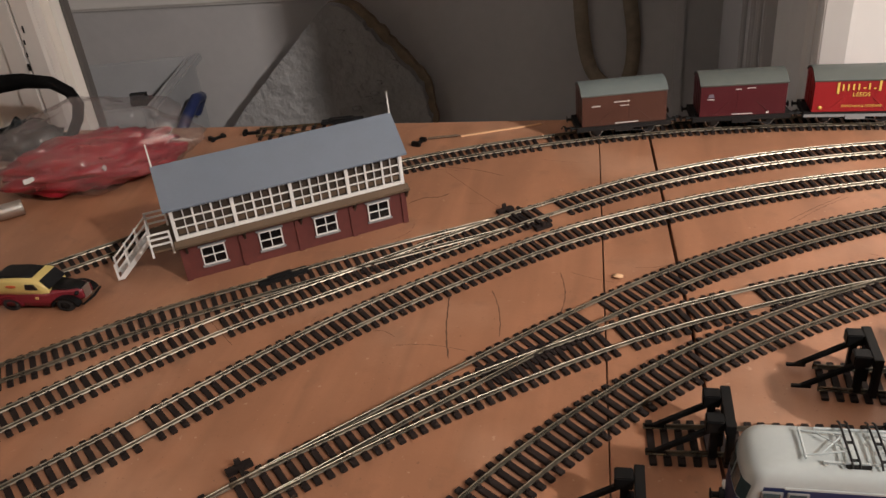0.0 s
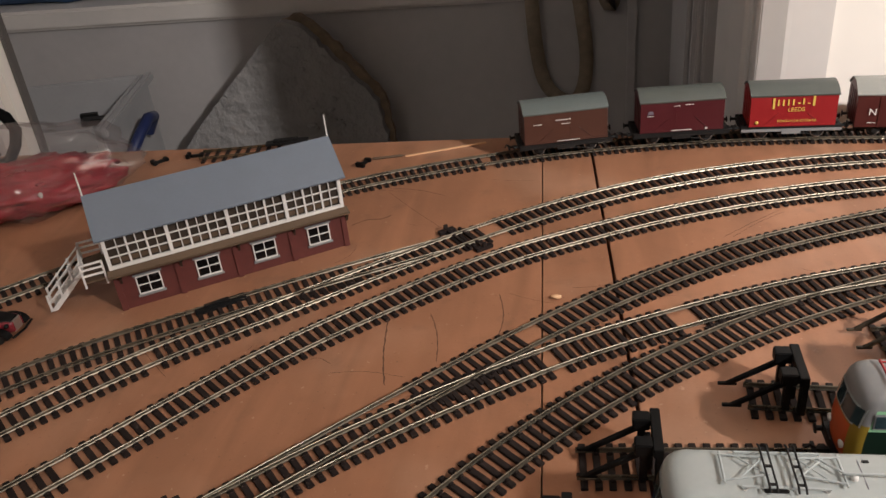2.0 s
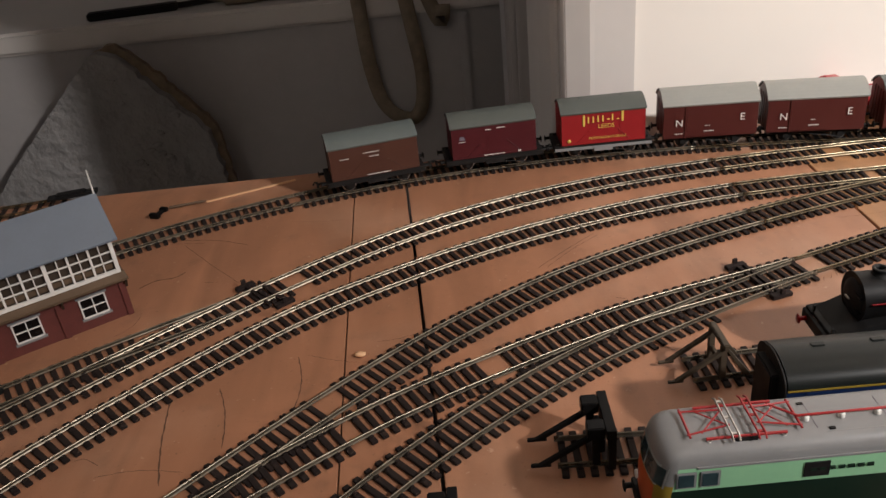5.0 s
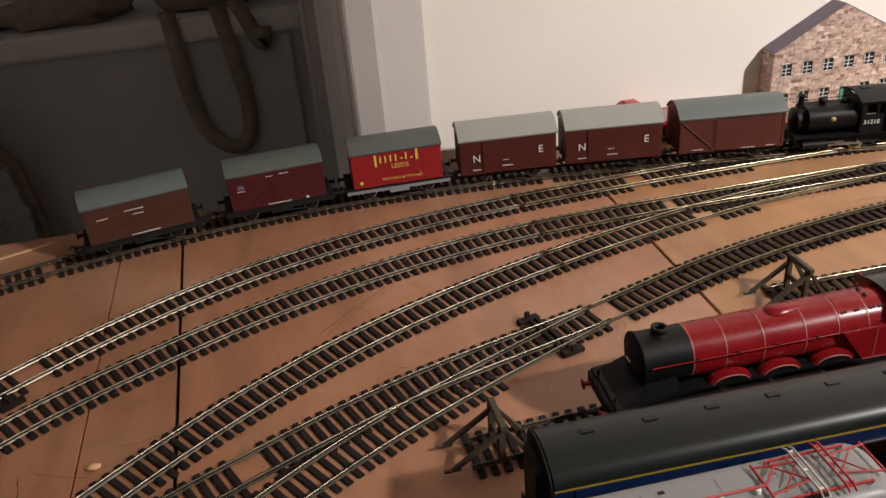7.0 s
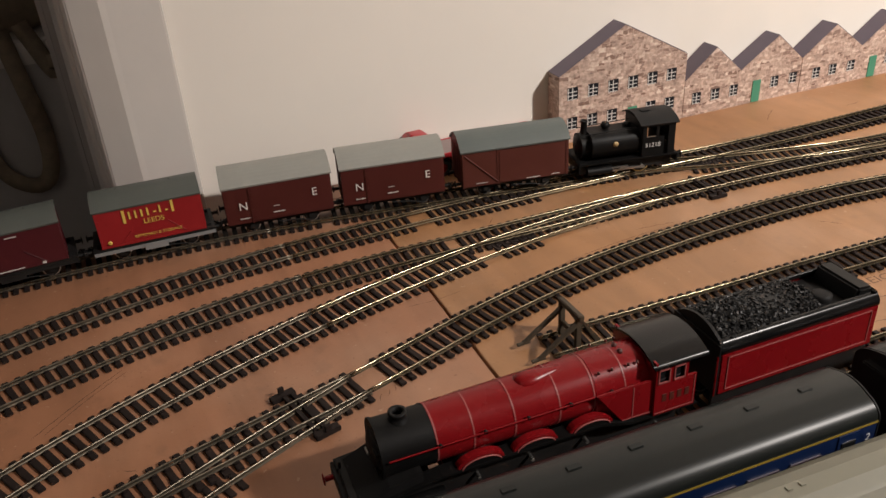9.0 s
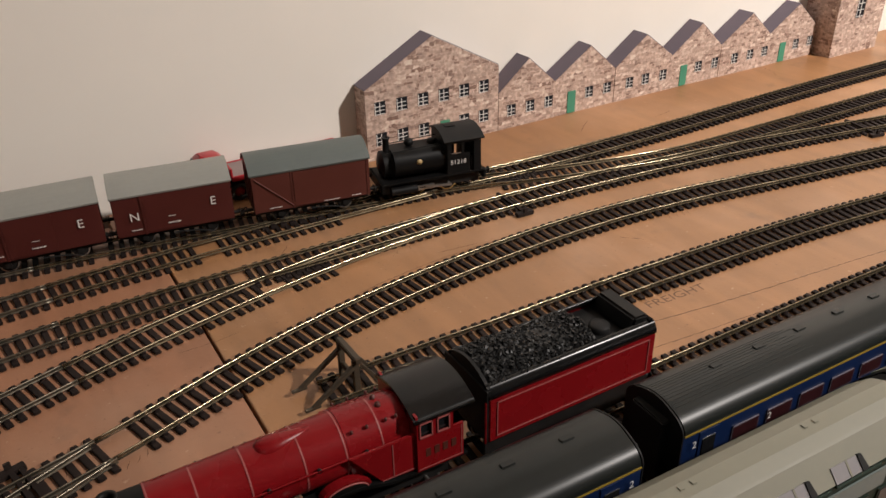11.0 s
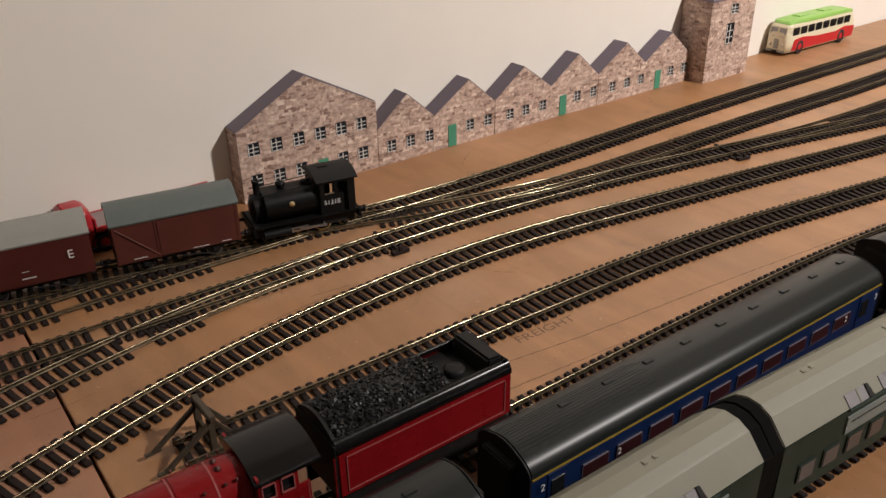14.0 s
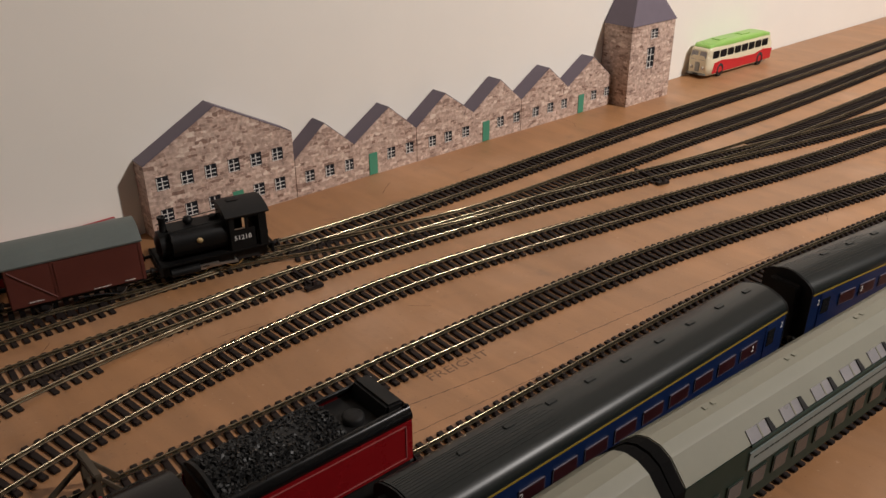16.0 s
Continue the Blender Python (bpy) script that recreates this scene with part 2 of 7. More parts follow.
BOX_ROOF = mat("slate_blue_roof", (0.145, 0.172, 0.212), 0.6, var=0.07, scale=60)
BOX_BAND = mat("brown_walkway", (0.105, 0.066, 0.038), 0.6, var=0.12)
TOY_WHITE = mat("white_plastic", (0.74, 0.72, 0.69), 0.45, var=0.04)
LORRY_RED = mat("lorry_red", (0.40, 0.022, 0.03), 0.35, var=0.06)
LORRY_BED = mat("grey_brown_bed", (0.25, 0.20, 0.19), 0.6, var=0.12, scale=150)
TYRE = mat("rubber", (0.015, 0.014, 0.014), 0.65, var=0.2)
BUS_GREEN = mat("bus_green", (0.26, 0.48, 0.10), 0.35, var=0.06)
BUS_CREAM = mat("bus_cream", (0.70, 0.63, 0.45), 0.35, var=0.05)
BUS_RED = mat("bus_red", (0.50, 0.02, 0.025), 0.35, var=0.06)
CAR_YELLOW = mat("car_yellow", (0.62, 0.48, 0.17), 0.35, var=0.06)
CAR_MAROON = mat("car_maroon", (0.17, 0.012, 0.02), 0.35, var=0.08)
WOOD_STOP = mat("weathered_stop", (0.055, 0.040, 0.025), 0.6, var=0.35, scale=150)
PENCIL = mat("dark_scratch", (0.10, 0.05, 0.03), 0.8, var=0.3)
STICK = mat("pale_wood_strip", (0.66, 0.40, 0.22), 0.6, var=0.12, scale=90, stretch=(0.1, 1, 1))
FILM = film_mat("polythene")
BAG_RED = mat("red_plastic_bits", (0.27, 0.007, 0.018), 0.4, var=0.3, scale=120, rnd=0.4)
GREY_PAINT = mat("dull_grey_paint", (0.40, 0.38, 0.37), 0.65, var=0.12, scale=5, bump=0.3, bscale=60)
# plaster tone is lowered to hold the slab's shadow in its colour
PLASTER = mat("rough_grey_plaster", (0.27, 0.258, 0.25), 0.8, var=0.2, scale=14, bump=0.9, bscale=45)
PLASTER.node_tree.nodes["Bump"].inputs["Distance"].default_value = 0.012
PLASTER_EDGE = mat("brown_crumbled_edge", (0.21, 0.155, 0.105), 0.85, var=0.4, scale=60, bump=0.9, bscale=140)
STRAP = mat("brown_webbing", (0.20, 0.155, 0.105), 0.8, var=0.3, scale=60)
CARPET = mat("dark_carpet", (0.055, 0.045, 0.040), 0.95, var=0.3, scale=60, bump=0.5)
ROOM = mat("dull_room_paint", (0.52, 0.47, 0.42), 0.8, var=0.08, scale=4)
# lining colour darkened to stand for the shade inside the doorway
LINING_SHADE = mat("shade_dark_lining", (0.115, 0.105, 0.098), 0.6, var=0.08, scale=6)
CEIL = mat("ceiling_paint", (0.76, 0.73, 0.69), 0.8, var=0.03, scale=4)
FRAME_GREEN = mat("dull_green_frame", (0.014, 0.024, 0.016), 0.5, var=0.15, spec=0.3)
NAME_PANEL = mat("pale_grey_green", (0.17, 0.20, 0.19), 0.5, var=0.16, scale=90)
WINDOW_GREY = mat("lilac_grey_pane", (0.26, 0.25, 0.26), 0.3, var=0.12, scale=80)
# white storage plastic with the dimness beyond the doorway put into its colour
SHADE_WHITE = mat("shaded_white_plastic", (0.36, 0.355, 0.355), 0.55, var=0.08, scale=20)
BRASS_PAINT = mat("old_gold_print", (0.42, 0.30, 0.14), 0.5, var=0.3, scale=900)
BELLOWS = mat("black_rubber", (0.0045, 0.0042, 0.0042), 0.9, var=0.3, spec=0.08)
WINDSCREEN = mat("clouded_windscreen", (0.030, 0.052, 0.058), 0.12, var=0.4, scale=200)
PENCIL_GREY = mat("faint_pencil", (0.15, 0.082, 0.048), 0.8, var=0.4, scale=700)
DULL_BLUE = mat("dull_blue_cloth", (0.035, 0.075, 0.16), 0.8, var=0.3, scale=40)
NAVY = mat("navy_plastic", (0.02, 0.03, 0.10), 0.4, var=0.15)
ROOM_DARK = mat("dim_brown_interior", (0.040, 0.027, 0.017), 0.5, var=0.3, scale=60)
SHELF_DARK = mat("dark_stained_wood", (0.05, 0.032, 0.022), 0.5, var=0.3, scale=20, stretch=(0.1, 1, 1))


# ---- mesh tools ----
class Mesh:
    """Vertices and faces of one mesh, gathered shape by shape."""

    def __init__(self):
        self.v, self.f, self.smooth = [], [], set()

    def add(self, vs, fs, smooth=False, m=None):
        n = len(self.v)
        self.v += [tuple(m @ Vector(p)) for p in vs] if m is not None else [tuple(p) for p in vs]
        for f in fs:
            if smooth:
                self.smooth.add(len(self.f))
            self.f.append(tuple(n + i for i in f))
        return self

    def box(self, x0, x1, y0, y1, z0, z1, m=None):
        vs = [(x, y, z) for z in (z0, z1) for y in (y0, y1) for x in (x0, x1)]
        return self.add(vs, [(0, 2, 3, 1), (4, 5, 7, 6), (0, 1, 5, 4), (2, 6, 7, 3), (0, 4, 6, 2), (1, 3, 7, 5)], m=m)

    def prism(self, prof, a, b, axis="x", m=None, smooth=False):
        """A closed outline (counter-clockwise) pushed from a to b along an axis: prof is (y, z), (x, z) or (x, y)."""
        n = len(prof)
        put = {"x": lambda p, t: (t, p[0], p[1]), "y": lambda p, t: (p[0], t, p[1]), "z": lambda p, t: (p[0], p[1], t)}[axis]
        vs = [put(p, a) for p in prof] + [put(p, b) for p in prof]
        self.add(vs, [(i, (i + 1) % n, n + (i + 1) % n, n + i) for i in range(n)], smooth, m)
        if smooth:
            self.add(vs, [tuple(reversed(range(n))), tuple(range(n, 2 * n))], False, m)
        else:
            k = len(self.v) - 2 * n
            self.f.append(tuple(k + i for i in reversed(range(n))))
            self.f.append(tuple(k + n + i for i in range(n)))
        return self

    def tube(self, pts, r, n=10, caps=True, m=None, smooth=True):
        """A round bar through points; r is one radius, or one for each point."""
        pts = [Vector(p) for p in pts]
        rs = r if isinstance(r, (list, tuple)) else [r] * len(pts)
        vs, fs = [], []
        up = None
        for i, p in enumerate(pts):
            d = (pts[min(i + 1, len(pts) - 1)] - pts[max(i - 1, 0)]).normalized()
            if up is None:
                up = d.orthogonal().normalized()
            up = (up - d * up.dot(d)).normalized()
            side = d.cross(up)
            vs += [p + rs[i] * (math.cos(2 * math.pi * k / n) * up + math.sin(2 * math.pi * k / n) * side) for k in range(n)]
        for i in range(len(pts) - 1):
            fs += [(i * n + k, i * n + (k + 1) % n, (i + 1) * n + (k + 1) % n, (i + 1) * n + k) for k in range(n)]
        self.add(vs, fs, smooth, m)
        if caps:
            self.add(vs[:n] + vs[-n:], [tuple(reversed(range(n))), tuple(range(n, 2 * n))], False, m)
        return self

    def lathe(self, prof, centre, axis="z", n=20, m=None):
        """A profile of (radius, height) turned about an axis through the centre."""
        c = Vector(centre)
        put = {"z": lambda r, h, a: (r * math.cos(a), r * math.sin(a), h), "x": lambda r, h, a: (h, r * math.cos(a), r * math.sin(a)),
               "y": lambda r, h, a: (r * math.sin(a), h, r * math.cos(a))}[axis]
        vs = [c + Vector(put(r, h, 2 * math.pi * k / n)) for r, h in prof for k in range(n)]
        fs = [(i * n + k, i * n + (k + 1) % n, (i + 1) * n + (k + 1) % n, (i + 1) * n + k) for i in range(len(prof) - 1) for k in range(n)]
        return self.add(vs, fs, True, m)

    def grid(self, rows, m=None, smooth=True, close=False):
        nu = len(rows[0])
        vs = [p for r in rows for p in r]
        fs = [(i * nu + j, i * nu + (j + 1) % nu, (i + 1) * nu + (j + 1) % nu, (i + 1) * nu + j)
              for i in range(len(rows) - 1) for j in range(nu if close else nu - 1)]
        return self.add(vs, fs, smooth, m)

    def mesh(self, name, bevel=0.0):
        me = bpy.data.meshes.new(name)
        me.from_pydata(self.v, [], self.f)
        if self.smooth:
            me.polygons.foreach_set("use_smooth", [i in self.smooth for i in range(len(self.f))])
        bm = bmesh.new()
        bm.from_mesh(me)
        bmesh.ops.recalc_face_normals(bm, faces=bm.faces)
        if bevel:
            es = [e for e in bm.edges if len(e.link_faces) == 2 and e.calc_face_angle() > 0.6]
            bmesh.ops.bevel(bm, geom=es, offset=bevel, segments=2, affect="EDGES", clamp_overlap=True)
        bm.to_mesh(me)
        bm.free()
        return me


def part(name, mesh, material, parent, label="", bevel=0.0):
    """One mesh object under a thing or a part."""
    me = mesh.mesh(name, bevel) if isinstance(mesh, Mesh) else mesh
    if not me.materials:
        me.materials.append(material)
    ob = new(name, me)
    ob.parent = parent
    if label:
        tagged(ob, label)
    return ob


def thing(name, label, category, m=None, group="", kind=""):
    ob = tagged(new(name), label, category, group, kind)
    if m is not None:
        ob.matrix_world = m
    return ob


def solid(name, mesh, material, label, category, m=None, kind="", bevel=0.0, group=""):
    """A thing that is one mesh."""
    me = mesh.mesh(name, bevel)
    me.materials.append(material)
    ob = tagged(new(name, me), label, category, group, kind)
    if m is not None:
        ob.matrix_world = m
    return ob


def lettering(text, size, depth=0.0):
    cu = bpy.data.curves.new("text", "FONT")
    cu.body, cu.size, cu.align_x, cu.align_y = text, size, "CENTER", "CENTER"
    ob = bpy.data.objects.new("text", cu)
    scene.collection.objects.link(ob)
    dg = bpy.context.evaluated_depsgraph_get()
    me = bpy.data.meshes.new_from_object(ob.evaluated_get(dg))
    bpy.data.objects.remove(ob)
    me.materials.clear()
    return me


def sign(name, text, size, material, parent, place, rz=0.0, stretch=1.0, rx=90.0, label=""):
    ob = part(name, lettering(text, size), material, parent, label)
    ob.matrix_local = pose(*place, rx, 0, rz) @ Matrix.Diagonal((stretch, 1, 1, 1))
    return ob


# ---- structure: the room, the doorway and the space beyond ----
WY = 0.742          # face of the cream wall
DX0, DX1 = -0.425, 0.213   # the doorway


def slab(name, x0, x1, y0, y1, z0, z1, material, label, category, bevel=0.0):
    return solid(name, Mesh().box(x0, x1, y0, y1, z0, z1), material, label, category, kind="structure", bevel=bevel)


slab("floor", -2.4, 3.6, -2.4, 2.3, -0.95, -0.90, CARPET, "dark carpeted floor under the layout", "floor")
slab("ceiling", -2.4, 3.6, -2.4, 2.3, 1.62, 1.67, CEIL, "plain dull painted ceiling", "ceiling")
slab("wall_back", DX1 + 0.052, 3.5, WY, WY + 0.11, -0.90, 1.62, WALL, "cream painted wall behind the model railway", "wall")
slab("wall_back_side", -2.3, DX0, WY, WY + 0.022, -0.90, 1.62, WALL, "cream painted wall beside the doorway", "wall")
slab("wall_over_door", DX0, DX1 + 0.052, WY, WY + 0.11, 1.12, 1.62, WALL, "cream painted wall over the doorway", "wall")
slab("wall_west", -2.4, -2.3, -2.3, WY + 0.11, -0.90, 1.62, ROOM, "dull painted end wall", "wall")
slab("wall_east", 3.5, 3.6, -2.3, 2.2, -0.90, 1.62, ROOM, "dull painted end wall", "wall")
slab("wall_south", -2.3, 3.5, -2.4, -2.3, -0.90, 1.62, ROOM, "dull painted wall facing the layout", "wall")
slab("wall_far", -2.3, 3.5, 2.2, 2.3, -0.90, 1.62, GREY_PAINT, "dull grey wall of the space beyond the doorway", "wall")

# door casings: a stepped architrave, then a lining that narrows in steps towards the space beyond
east = [(0.0350, 0.0135), (0.0350, 0.0040), (0.0375, 0.0005), (0.0560, -0.0055), (0.0600, -0.0052), (0.0915, -0.0042), (0.0925, -0.0002), (0.0516, -0.0002), (0.0516, 0.0135)]
west = [(-0.009, 0), (-0.009, -0.011), (-0.013, -0.0135), (-0.0310, -0.0140), (-0.0325, -0.0100), (-0.0340, -0.0132), (-0.0560, -0.0120), (-0.0585, -0.0085), (-0.0905, -0.0072), (-0.0915, 0)]
solid("trim_east", Mesh().prism([(DX1 + a, WY + b) for a, b in east[::-1]], -0.90, 1.14, "z"), GLOSS_WHITE, "white gloss painted door architrave with moulding", "door trim", kind="structure", bevel=0.0008)
solid("trim_west", Mesh().prism([(DX0 + a, WY + b) for a, b in west], -0.90, 1.14, "z"), GLOSS_WHITE, "white gloss painted door architrave with moulding", "door trim", kind="structure", bevel=0.001)
lining = [(0.0345, 0.0140), (0.0325, 0.0200), (0.0335, 0.0230), (0.0300, 0.0260), (0.0250, 0.0600), (0.0222, 0.1080), (0.0518, 0.1090), (0.0518, 0.0140)]
solid("door_lining_east", Mesh().prism([(DX1 + a, WY + b) for a, b in lining], -0.90, 1.12, "z"), GLOSS_WHITE, "white painted lining of the doorway with a groove", "door lining", kind="structure", bevel=0.0008)
solid("door_lining_west", Mesh().box(DX0, DX0 + 0.004, WY + 0.014, WY + 0.024, -0.90, 1.12), LINING_SHADE, "doorway lining darkened to stand for shade", "door lining", kind="structure", bevel=0.001)

# open door leaf, folded back into the dark space
leaf = thing("door_1", "grey panelled door standing open beyond the doorway", "door", pose(DX1 + 0.016, WY + 0.135, -0.88, 0, 0, 86), kind="structure")
part("door_panel", Mesh().box(0, 0.62, -0.038, 0, 0, 1.98), GREY_PAINT, leaf, bevel=0.002)
for x in (0.012, 0.068, 0.17):
    part("moulding", Mesh().box(x, x + 0.010, 0, 0.006, 0.02, 1.95), GREY_PAINT, leaf, bevel=0.002)

# low grey cupboard with a white top in the space beyond
cup = thing("cupboard", "low grey cupboard with a white worktop beyond the doorway", "cupboard", pose(0, 1.60, 0))
part("carcass", Mesh().box(-1.6, 0.36, 0.0, 0.45, -0.90, -0.085), GREY_PAINT, cup)
part("worktop", Mesh().box(-1.62, 0.38, -0.012, 0.45, -0.085, -0.045), GLOSS_WHITE, cup, "white worktop with a rounded edge", bevel=0.006)
part("moulding", Mesh().box(0.205, 0.222, -0.012, 0, -0.90, -0.09), GREY_PAINT, cup, bevel=0.002)

# ---- the baseboard: butted panels with open joints ----
base = thing("baseboard", "varnished plywood layout baseboard with butted joints and pencil marks", "baseboard", kind="structure")
JX3 = 0.407
J1, J2 = ((0.0913, 0.06), (0.0758, 0.716)), ((0.1430, 0.06), (0.1147, 0.716))   # two joints that run a little askew
for a, b, mt in (((-0.80, -0.80), (J1[0][0] - 0.0003, J1[1][0] - 0.0003), BOARD), ((J1[0][0] + 0.0003, J1[1][0] + 0.0003), (J2[0][0] - 0.0009, J2[1][0] - 0.0009), BOARD), ((J2[0][0] + 0.0009, J2[1][0] + 0.0009), (JX3 - 0.0008, JX3 - 0.0008), BOARD)):
    part("board_panel", Mesh().prism([(a[0], 0.06), (b[0], 0.06), (b[1], 0.716), (a[1], 0.716)], -0.018, 0.0, "z"), mt, base, bevel=0.0004)
part("board_panel", Mesh().box(JX3 + 0.0008, 2.75, 0.06, WY - 0.002, -0.018, 0.0), BOARD_B, base, bevel=0.0004)
part("board_panel", Mesh().box(DX0 - 0.02, 0.3895, 0.7163, 0.7285, -0.020, -0.0035), BOARD, base, "lower filler strip along the back edge", bevel=0.0006)
part("board_panel", Mesh().box(0.3900, JX3 - 0.0008, 0.7163, WY - 0.002, -0.018, 0.0), BOARD, base, bevel=0.0004)
part("batten", Mesh().box(-0.80, 2.75, 0.09, 0.135, -0.09, -0.020), SHELF_DARK, base, "dark timber support under the boards")
part("batten", Mesh().box(-0.80, 2.75, 0.60, 0.645, -0.09, -0.020), SHELF_DARK, base)
for x in (-0.70, 0.6, 1.7, 2.6):
    for y in (0.112, 0.62):
        part("leg", Mesh().box(x, x + 0.045, y - 0.022, y + 0.022, -0.90, -0.09), SHELF_DARK, base)


# ---- tracks ----
def spline(pts, step=0.004):
    """A smooth plan line through points, sampled evenly."""
    p = np.array(pts, float)
    d = np.r_[0, np.cumsum(np.linalg.norm(np.diff(p, axis=0), axis=1))]
    n = len(p)
    # natural cubic spline
    h = np.diff(d)
    A, R = np.eye(n), np.zeros((n, 2))
    for i in range(1, n - 1):
        A[i, i - 1:i + 2] = h[i - 1], 2 * (h[i - 1] + h[i]), h[i]
        R[i] = 6 * ((p[i + 1] - p[i]) / h[i] - (p[i] - p[i - 1]) / h[i - 1])
    M = np.linalg.solve(A, R)
    t = np.arange(0, d[-1], step)
    i = np.clip(np.searchsorted(d, t, "right") - 1, 0, n - 2)
    a, b, hh = (d[i + 1] - t)[:, None], (t - d[i])[:, None], h[i][:, None]
    return M[i] * a**3 / (6 * hh) + M[i + 1] * b**3 / (6 * hh) + (p[i] / hh - M[i] * hh / 6) * a + (p[i + 1] / hh - M[i + 1] * hh / 6) * b


GAUGE, SL_H, RAIL_H, PITCH = 0.0165, 0.0016, 0.0025, 0.0061
RAIL_TOP = SL_H + RAIL_H
RAIL_PROF = [(-0.0008, 0), (0.0008, 0), (0.0008, 0.0003), (0.0003, 0.0006), (0.0003, 0.0016), (0.00042, 0.0017), (0.00048, 0.0020), (0.00030, 0.00235), (0.00010, 0.0025),
             (-0.00010, 0.0025), (-0.00030, 0.00235), (-0.00048, 0.0020), (-0.00042, 0.0017), (-0.0003, 0.0016), (-0.0003, 0.0006), (-0.0008, 0.0003)]
sl = Mesh().box(-0.0016, 0.0016, -0.0140, 0.0140, 0, SL_H)
for yy in (-GAUGE / 2, GAUGE / 2):
    for o in (-0.0017, 0.0017):
        sl.box(-0.0012, 0.0012, yy + o - 0.0007, yy + o + 0.0007, SL_H - 0.0002, SL_H + 0.0009)
SLEEPER_MESH = sl.mesh("sleeper", 0.0003)
SLEEPER_MESH.materials.append(SLEEPER)
sl = Mesh().box(-0.0016, 0.0016, -0.0140, 0.0140, 0, SL_H - 0.0004)
SLEEPER_LOW = sl.mesh("sleeper", 0.0003)
SLEEPER_LOW.materials.append(SLEEPER)
LINES = {}


def rail_mesh(path, off):
    d = np.gradient(path, axis=0)
    d /= np.linalg.norm(d, axis=1)[:, None]
    nrm = np.c_[-d[:, 1], d[:, 0]]
    rows = []
    for q, n in zip(path, nrm):
        rows.append([(q[0] + n[0] * (off + a), q[1] + n[1] * (off + a), SL_H + b) for a, b in RAIL_PROF])
    m = Mesh().grid(rows, smooth=True, close=True)
    k = len(RAIL_PROF)
    m.f.append(tuple(range(k)))
    m.f.append(tuple(len(m.v) - k + i for i in range(k)))
    return m


def railway_track(key, pts, gaps=(), label="brown plastic sleeper track with nickel silver rails", rails=True):
    """A length of track: two rails and every sleeper. Sleepers are left out where an earlier line already has them, and at bare gaps."""
    path = spline(pts)
    LINES[key] = path
    tr = thing("railway_track", label, "railway track", group="tracks on the baseboard")
    for off in (-GAUGE / 2, GAUGE / 2):
        # up to an added joint near x = 0.34 the rail colour carries a weaker glint
        cut = int(np.searchsorted(path[:, 0], 0.34))
        if cut < 4 or cut > len(path) - 4:
            part("rail", rail_mesh(path, off), RAIL if cut < 4 else RAIL_LOW_GLINT, tr)
        else:
            gap = path[cut] + (path[cut + 1] - path[cut]) * 0.1
            part("rail", rail_mesh(path[:cut + 1], off), RAIL_LOW_GLINT, tr)
            part("rail", rail_mesh(np.vstack([gap, path[cut + 1:]]), off), RAIL, tr)
    others = [l for k, l in LINES.items() if k != key]
    s, step = 0.0, 0.004
    d = np.gradient(path, axis=0)
    n_all = int((len(path) - 1) * step / PITCH)
    many, rest, count = n_all > 290, Mesh(), 0
    for i in range(n_all):
        t = (i + 0.5) * PITCH / step
        j = int(t)
        q = path[j] + (path[j + 1] - path[j]) * (t - j)
        if any((q[0] - g[0])**2 + (q[1] - g[1])**2 < g[2]**2 for g in gaps):
            continue
        near = min((np.min(np.hypot(*(l - q).T)) for l in others), default=1)
        if near < 0.0105:
            continue
        me = SLEEPER_MESH if near > 0.031 else SLEEPER_LOW
        turn = math.degrees(math.atan2(d[j][1], d[j][0])) + random.uniform(-1.2, 1.2)
        if many and (not -0.42 < q[0] < 1.22 or count > 295):
            rest.box(-0.0016, 0.0016, -0.0140, 0.0140, 0, SL_H - (0 if near > 0.031 else 0.0004), pose(q[0], q[1], 0.00005, 0, 0, turn))
            continue
        count += 1
        ob = new("sleeper", me)
        ob.parent = tr
        ob.matrix_local = pose(q[0], q[1], 0.00005, 0, 0, turn)
    if rest.v:
        tagged(part("sleeper_run", rest, SLEEPER, tr), kind="stuff")
    return tr


T1 = [(-0.62, 0.06), (-0.45, 0.285), (-0.36, 0.383), (-0.279, 0.464), (-0.144, 0.583), (-0.008, 0.654), (0.127, 0.689), (0.262, 0.698), (0.397, 0.687), (0.533, 0.664), (0.64, 0.651),
      (0.75, 0.647), (0.90, 0.650), (1.10, 0.653), (1.35, 0.651), (1.65, 0.654), (2.30, 0.660)]
T2 = [(-0.47, 0.060), (-0.335, 0.190), (-0.2156, 0.3206), (-0.1685, 0.3736), (-0.1235, 0.4168), (-0.097, 0.4378), (0.016, 0.529), (0.1325, 0.6030), (0.250, 0.6405), (0.367, 0.6535), (0.483, 0.656), (0.60, 0.6545)]
T2UP = [(-0.56, 0.10), (-0.40, 0.245), (-0.30, 0.318), (-0.2445, 0.3545), (-0.2212, 0.3733), (-0.1976, 0.3945), (-0.1400, 0.4350), (-0.0560, 0.4880), (0.016, 0.529)]
T3 = [(-0.37, 0.055), (-0.2816, 0.1566), (-0.1804, 0.2714), (-0.119, 0.344), (-0.0639, 0.4085), (0.0012, 0.4685), (0.0633, 0.5160), (0.1042, 0.5385), (0.1484, 0.5600), (0.1963, 0.5785), (0.324, 0.607), (0.452, 0.611), (0.579, 0.609), (0.664, 0.606),
      (0.760, 0.597), (0.855, 0.583), (0.950, 0.565), (1.045, 0.545), (1.141, 0.525), (1.236, 0.511), (1.40, 0.486), (1.65, 0.450)]
